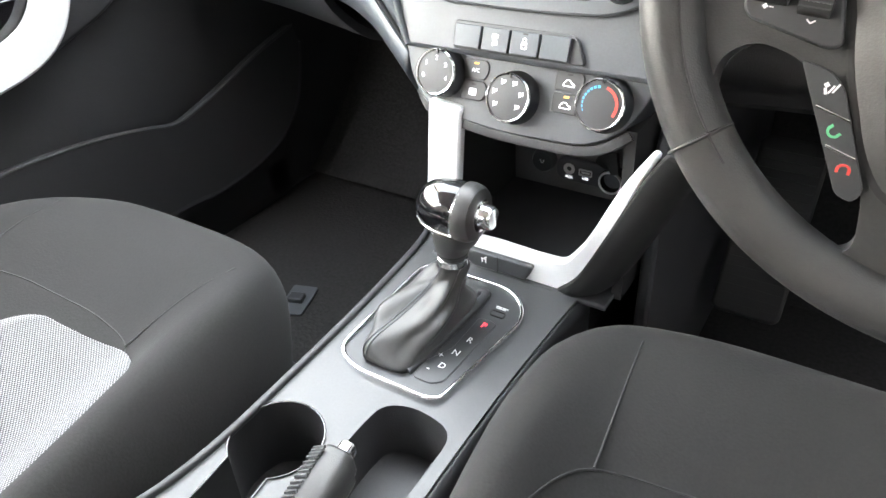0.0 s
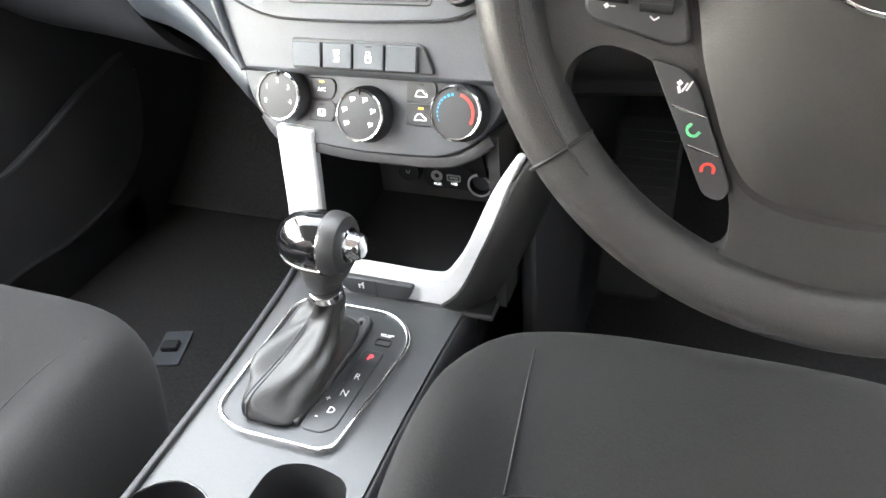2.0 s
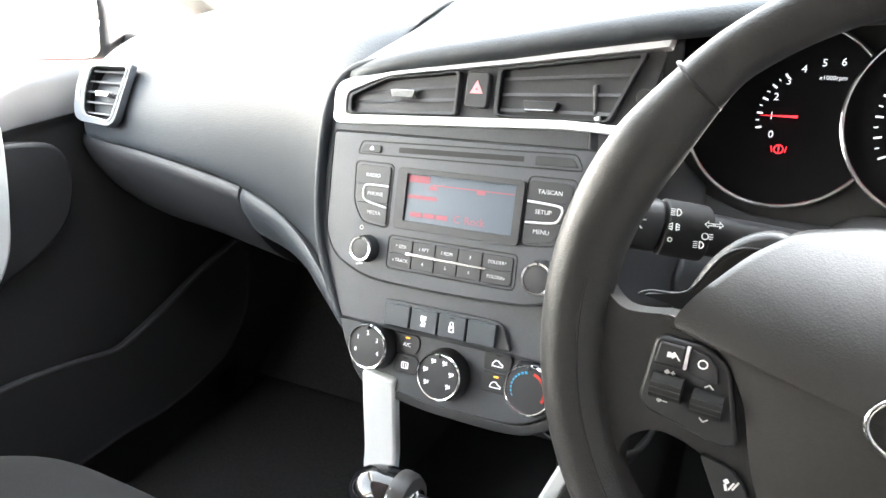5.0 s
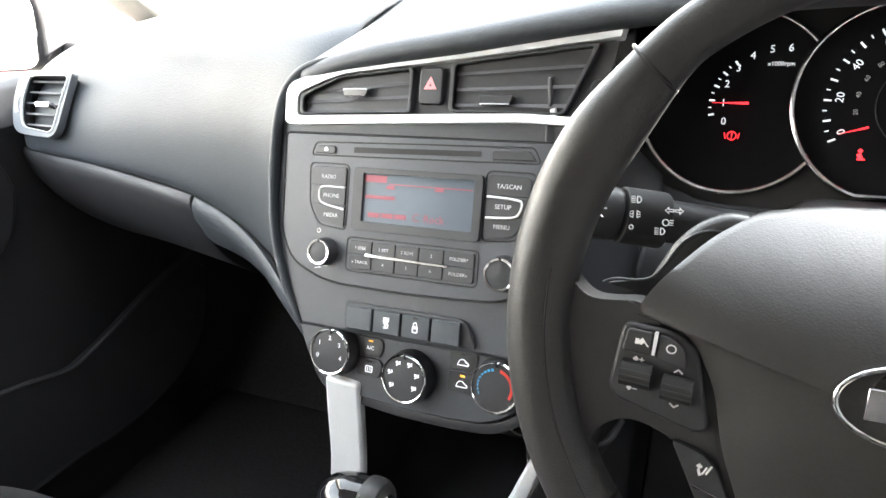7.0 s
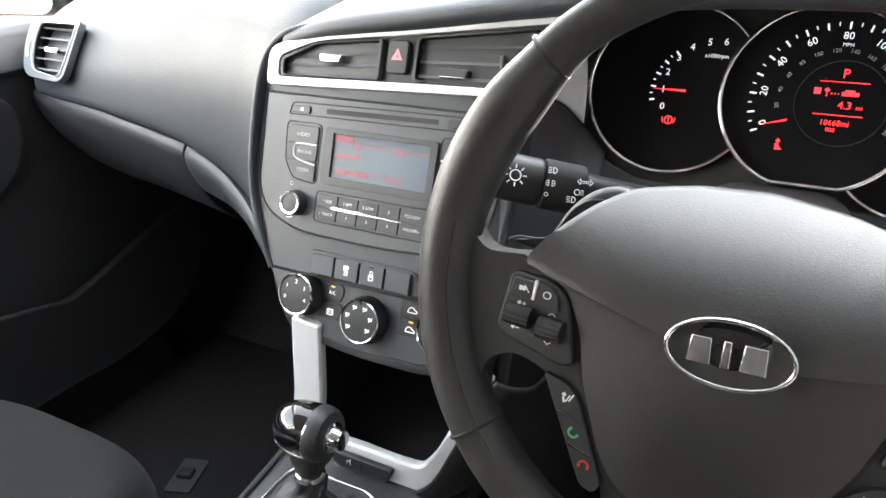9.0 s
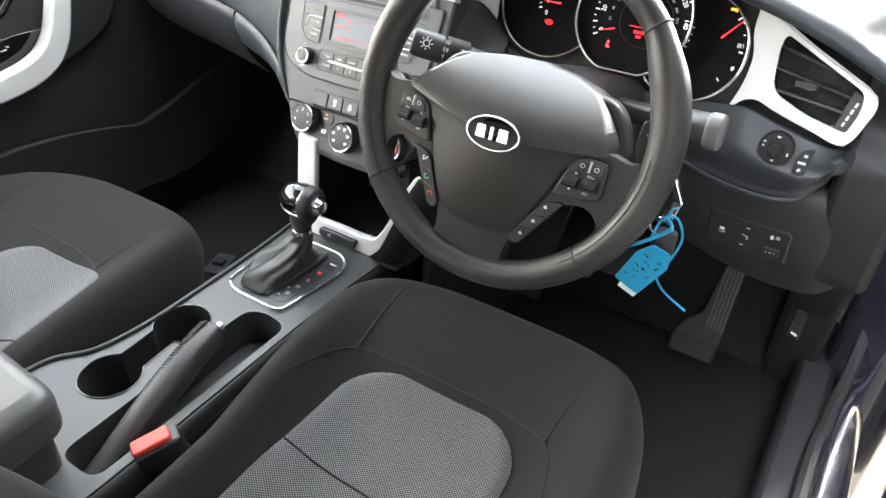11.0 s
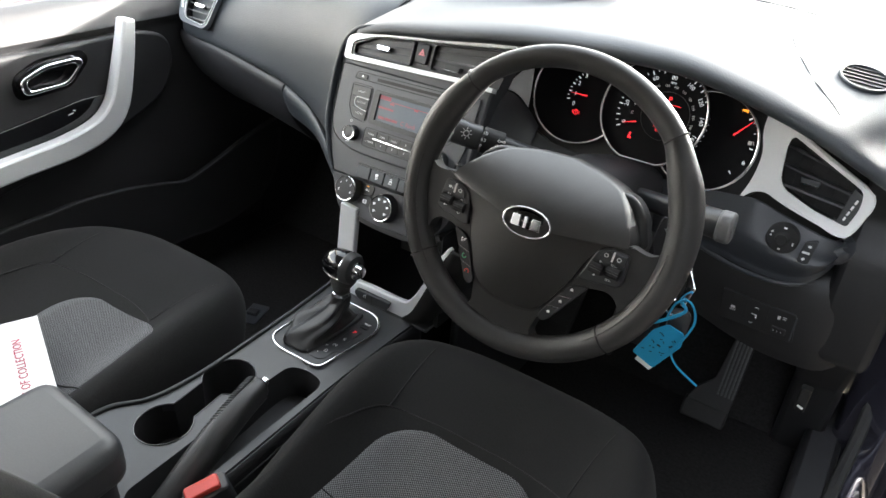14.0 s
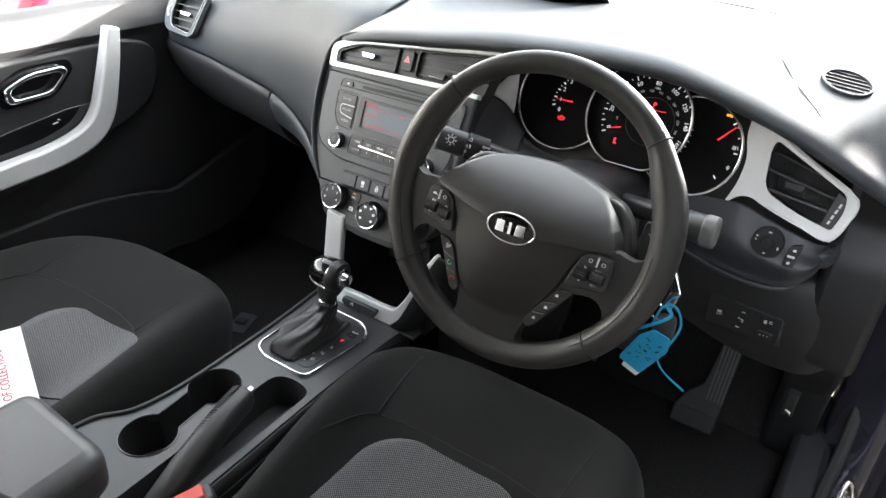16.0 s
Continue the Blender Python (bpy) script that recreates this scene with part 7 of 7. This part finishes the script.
PPM = Matrix(((ex.x, ey.x, ez.x, PA.x), (ex.y, ey.y, ez.y, PA.y), (ex.z, ey.z, ez.z, PA.z), (0, 0, 0, 1)))
rows = [[PPM @ Vector((0.297 * i / 8, -0.21 * j / 6, 0.003 * math.sin(i * 0.8) * math.sin(j * 0.9))) for i in range(9)] for j in range(7)]
part("sheet", sheet(rows), PAPER, pap, thick=0.0006)
for txt, yy in (("DATE OF COLLECTION", -0.035), ("WARRANTY", -0.075)):
    words(txt, 0.017, PPM @ off(0.150 if yy > -0.05 else 0.19, yy, 0.0042, 180), INK, pap, depth=0.0002)
clip = thing("carpet_clip", "small grey plastic clip on the footwell carpet", "clip", (-0.43, 0.278, 0.0))
CMM = Matrix.Translation((-0.430, 0.278, 0.001)) @ Matrix.Rotation(radians(18), 4, "Z")
part("plate", prism(rrect(0.045, 0.075, 0.004), 0.0, 0.003, CMM), FASCIA, clip)
part("hook", box(-0.014, 0.012, -0.010, 0.010, 0.002, 0.012, CMM), BUTTON, clip, bevel=0.002)

# ---- stitches, cup holder rim, seams ----
lever_line = curve(bp[:4], 30)
for i in range(26):
    t = 0.03 + 0.90 * i / 25
    p = lever_line[round(t * (len(lever_line) - 1))]
    part("stitch", tube([p + Vector((-0.0135, -0.0020, 0.0175)), p + Vector((-0.0050, 0.0015, 0.0205))], 0.0014, 5), CONSOLE, brake)
part("cup_rim", sweep([Vector((x, y, ZC + 0.0008)) for x, y in union_cups(0.0395, 33)][:50], rrect(0.0016, 0.0016, 0.0006, 2), True), GLOSS, con)

# ---- the open driver's door ----
od = thing("door_2", "driver's door standing wide open with dark inner panel", "door", (0.93, 0.66, -0.2), kind="structure")
OM = Matrix.Translation((0.955, 0.64, 0)) @ Matrix.Rotation(radians(-18), 4, "Z")
# local: x outwards along the door, y towards the front, z up
part("outer_skin", box(0.0, 1.05, 0.02, 0.10, -0.22, 0.68, OM), PAINT, od, bevel=0.02)
part("inner_panel", box(0.01, 1.03, -0.03, 0.02, -0.18, 0.68, OM), PLASTIC, od, bevel=0.012)
part("speaker_ring", lathe([(0.085, 0.0), (0.085, 0.006), (0.078, 0.009), (0.074, 0.006), (0.0, 0.004)], OM @ Matrix.Translation((0.13, -0.03, -0.02)) @ Matrix.Rotation(radians(90), 4, "X"), 32), MATT, od)
part("window_frame", sweep([OM @ Vector(p) for p in ((0.02, 0.03, 0.68), (0.30, 0.0, 1.0), (0.50, 0.0, 1.04), (1.03, 0.03, 1.02), (1.04, 0.03, 0.68))], rrect(0.04, 0.03, 0.008, 2), up=(0, 0, 1)), MATT, od)

# ---- door mirror and the red car beyond the passenger window ----
mir = thing("door_mirror", "black door mirror outside the passenger window", "mirror", (-0.92, 0.60, 0.70))
MIR = Matrix.Translation((-0.955, 0.555, 0.765)) @ Matrix.Rotation(radians(10), 4, "Z") @ Matrix.Rotation(radians(88), 4, "X")
mo = rounded([(-0.13, 0.085), (0.085, 0.080), (0.105, 0.02), (0.085, -0.085), (-0.11, -0.085)], 0.03, 5)
part("mirror_case", prism(mo, -0.10, 0.0, MIR, shrink=1.0), PLASTIC, mir, "dark painted case", bevel=0.015, seg=3)
MIRROR = material("mirror_glass", (0.9, 0.9, 0.9), 0.02, metal=1.0, vary=0, stain=0.0)
part("mirror_glass", prism([(x * 0.93, y * 0.92) for x, y in mo], 0.0, 0.003, MIR), MIRROR, mir, "bright mirror glass")
part("mirror_arm", sweep([(-0.76, 0.62, 0.70), (-0.90, 0.65, 0.70)], rrect(0.05, 0.04, 0.01, 3)), PLASTIC, mir)


def parked_car(at, turn, paint, label):
    c = thing("parked_car", label, "car", at)
    M = Matrix.Translation(at) @ Matrix.Rotation(radians(turn), 4, "Z")
    side = rounded([(-2.05, 0.28), (-2.1, 0.62), (-1.85, 0.92), (-0.9, 0.98), (0.9, 0.95), (1.75, 0.80), (2.05, 0.60), (2.05, 0.28)], 0.12, 5)
    upright = M @ Matrix(((0, 0, 1, 0), (1, 0, 0, 0), (0, 1, 0, 0), (0, 0, 0, 1)))
    part("body", prism(side, -0.86, 0.86, upright), paint, c, bevel=0.06, seg=3)
    cab = rounded([(-1.75, 0.92), (-1.25, 1.42), (0.15, 1.44), (0.95, 0.95)], 0.10, 5)
    part("cabin", prism(cab, -0.70, 0.70, upright), GLOSS, c, "dark glazed cabin", bevel=0.06, seg=3)
    part("roof", prism(rounded([(-1.30, 1.40), (0.15, 1.42), (0.15, 1.47), (-1.25, 1.46)], 0.02), -0.62, 0.62, upright), paint, c, bevel=0.02)
    for y in (-1.3, 1.3):
        for x in (-0.80, 0.80):
            w = part("wheel", lathe([(0.0, -0.10), (0.31, -0.10), (0.32, -0.06), (0.32, 0.06), (0.31, 0.10), (0.0, 0.10)], M @ Matrix.Translation((x, y, 0.32)) @ Matrix.Rotation(radians(90), 4, "Y"), 24), RUBBER, c)
            part("rim", lathe([(0.0, 0.02), (0.20, 0.03), (0.21, 0.06), (0.0, 0.05)], M @ Matrix.Translation((x + 0.06 * (1 if x > 0 else -1), y, 0.32)) @ Matrix.Rotation(radians(90 if x > 0 else -90), 4, "Y"), 20), SILVER, w)
    return c


parked_car((-3.3, 2.6, GZ), 12, DARKRED, "dark red parked car across the gravel yard")

# ---- clock display in the dash top ----
pod = thing("clock_display", "dark hooded clock display with red digits in the dash top", "clock", (0.03, 0.56, 0.80))
PO = plane_at((0.03, 0.53, 0.80), 40)
pod_face = rounded([(-0.157, 0.034), (-0.144, -0.008), (-0.095, -0.018), (-0.029, -0.015), (0.113, 0.001), (0.151, 0.016), (0.186, 0.046)], [0.004, 0.015, 0.02, 0.03, 0.03, 0.02, 0.004], 4)
part("display", prism(pod_face, -0.02, 0.0, PO), GLOSS, pod, "smoked display pane", bevel=0.002)
part("hood", prism(rounded([(-0.166, 0.034), (0.195, 0.046), (0.16, 0.060), (-0.13, 0.052)], 0.006), -0.10, 0.004, PO), DASH, pod, "soft grained hood", bevel=0.003)
for txt, x, y in (("0:44", 0.000, 0.011), ("08", 0.031, 0.018), ("12c", 0.060, 0.020)):
    words(txt, 0.015, PO @ off(x, y, 0.0004, 7), GLOW_RED, pod, depth=0.0001)
for x in (0.018, 0.044):
    part("divider", box(x - 0.0005, x + 0.0005, 0.008, 0.026, 0.0, 0.0006, PO), GLOW_RED, pod)

# ---- loose gravel by the open door ----
rnd = random.Random(11)
bm = bmesh.new()
for i in range(420):
    x, y, r = rnd.uniform(0.90, 1.9), rnd.uniform(-0.3, 1.5), rnd.uniform(0.008, 0.022)
    m = Matrix.Translation((x, y, GZ + r * 0.4)) @ Matrix.Rotation(rnd.uniform(0, 6.3), 4, "Z") @ Matrix.Diagonal((r, r * rnd.uniform(0.6, 0.9), r * rnd.uniform(0.45, 0.7), 1))
    bmesh.ops.create_icosphere(bm, subdivisions=1, radius=1, matrix=m)
tagged(part("gravel", bm, STONE), "loose pale gravel stones beside the open door", "gravel", kind="stuff")
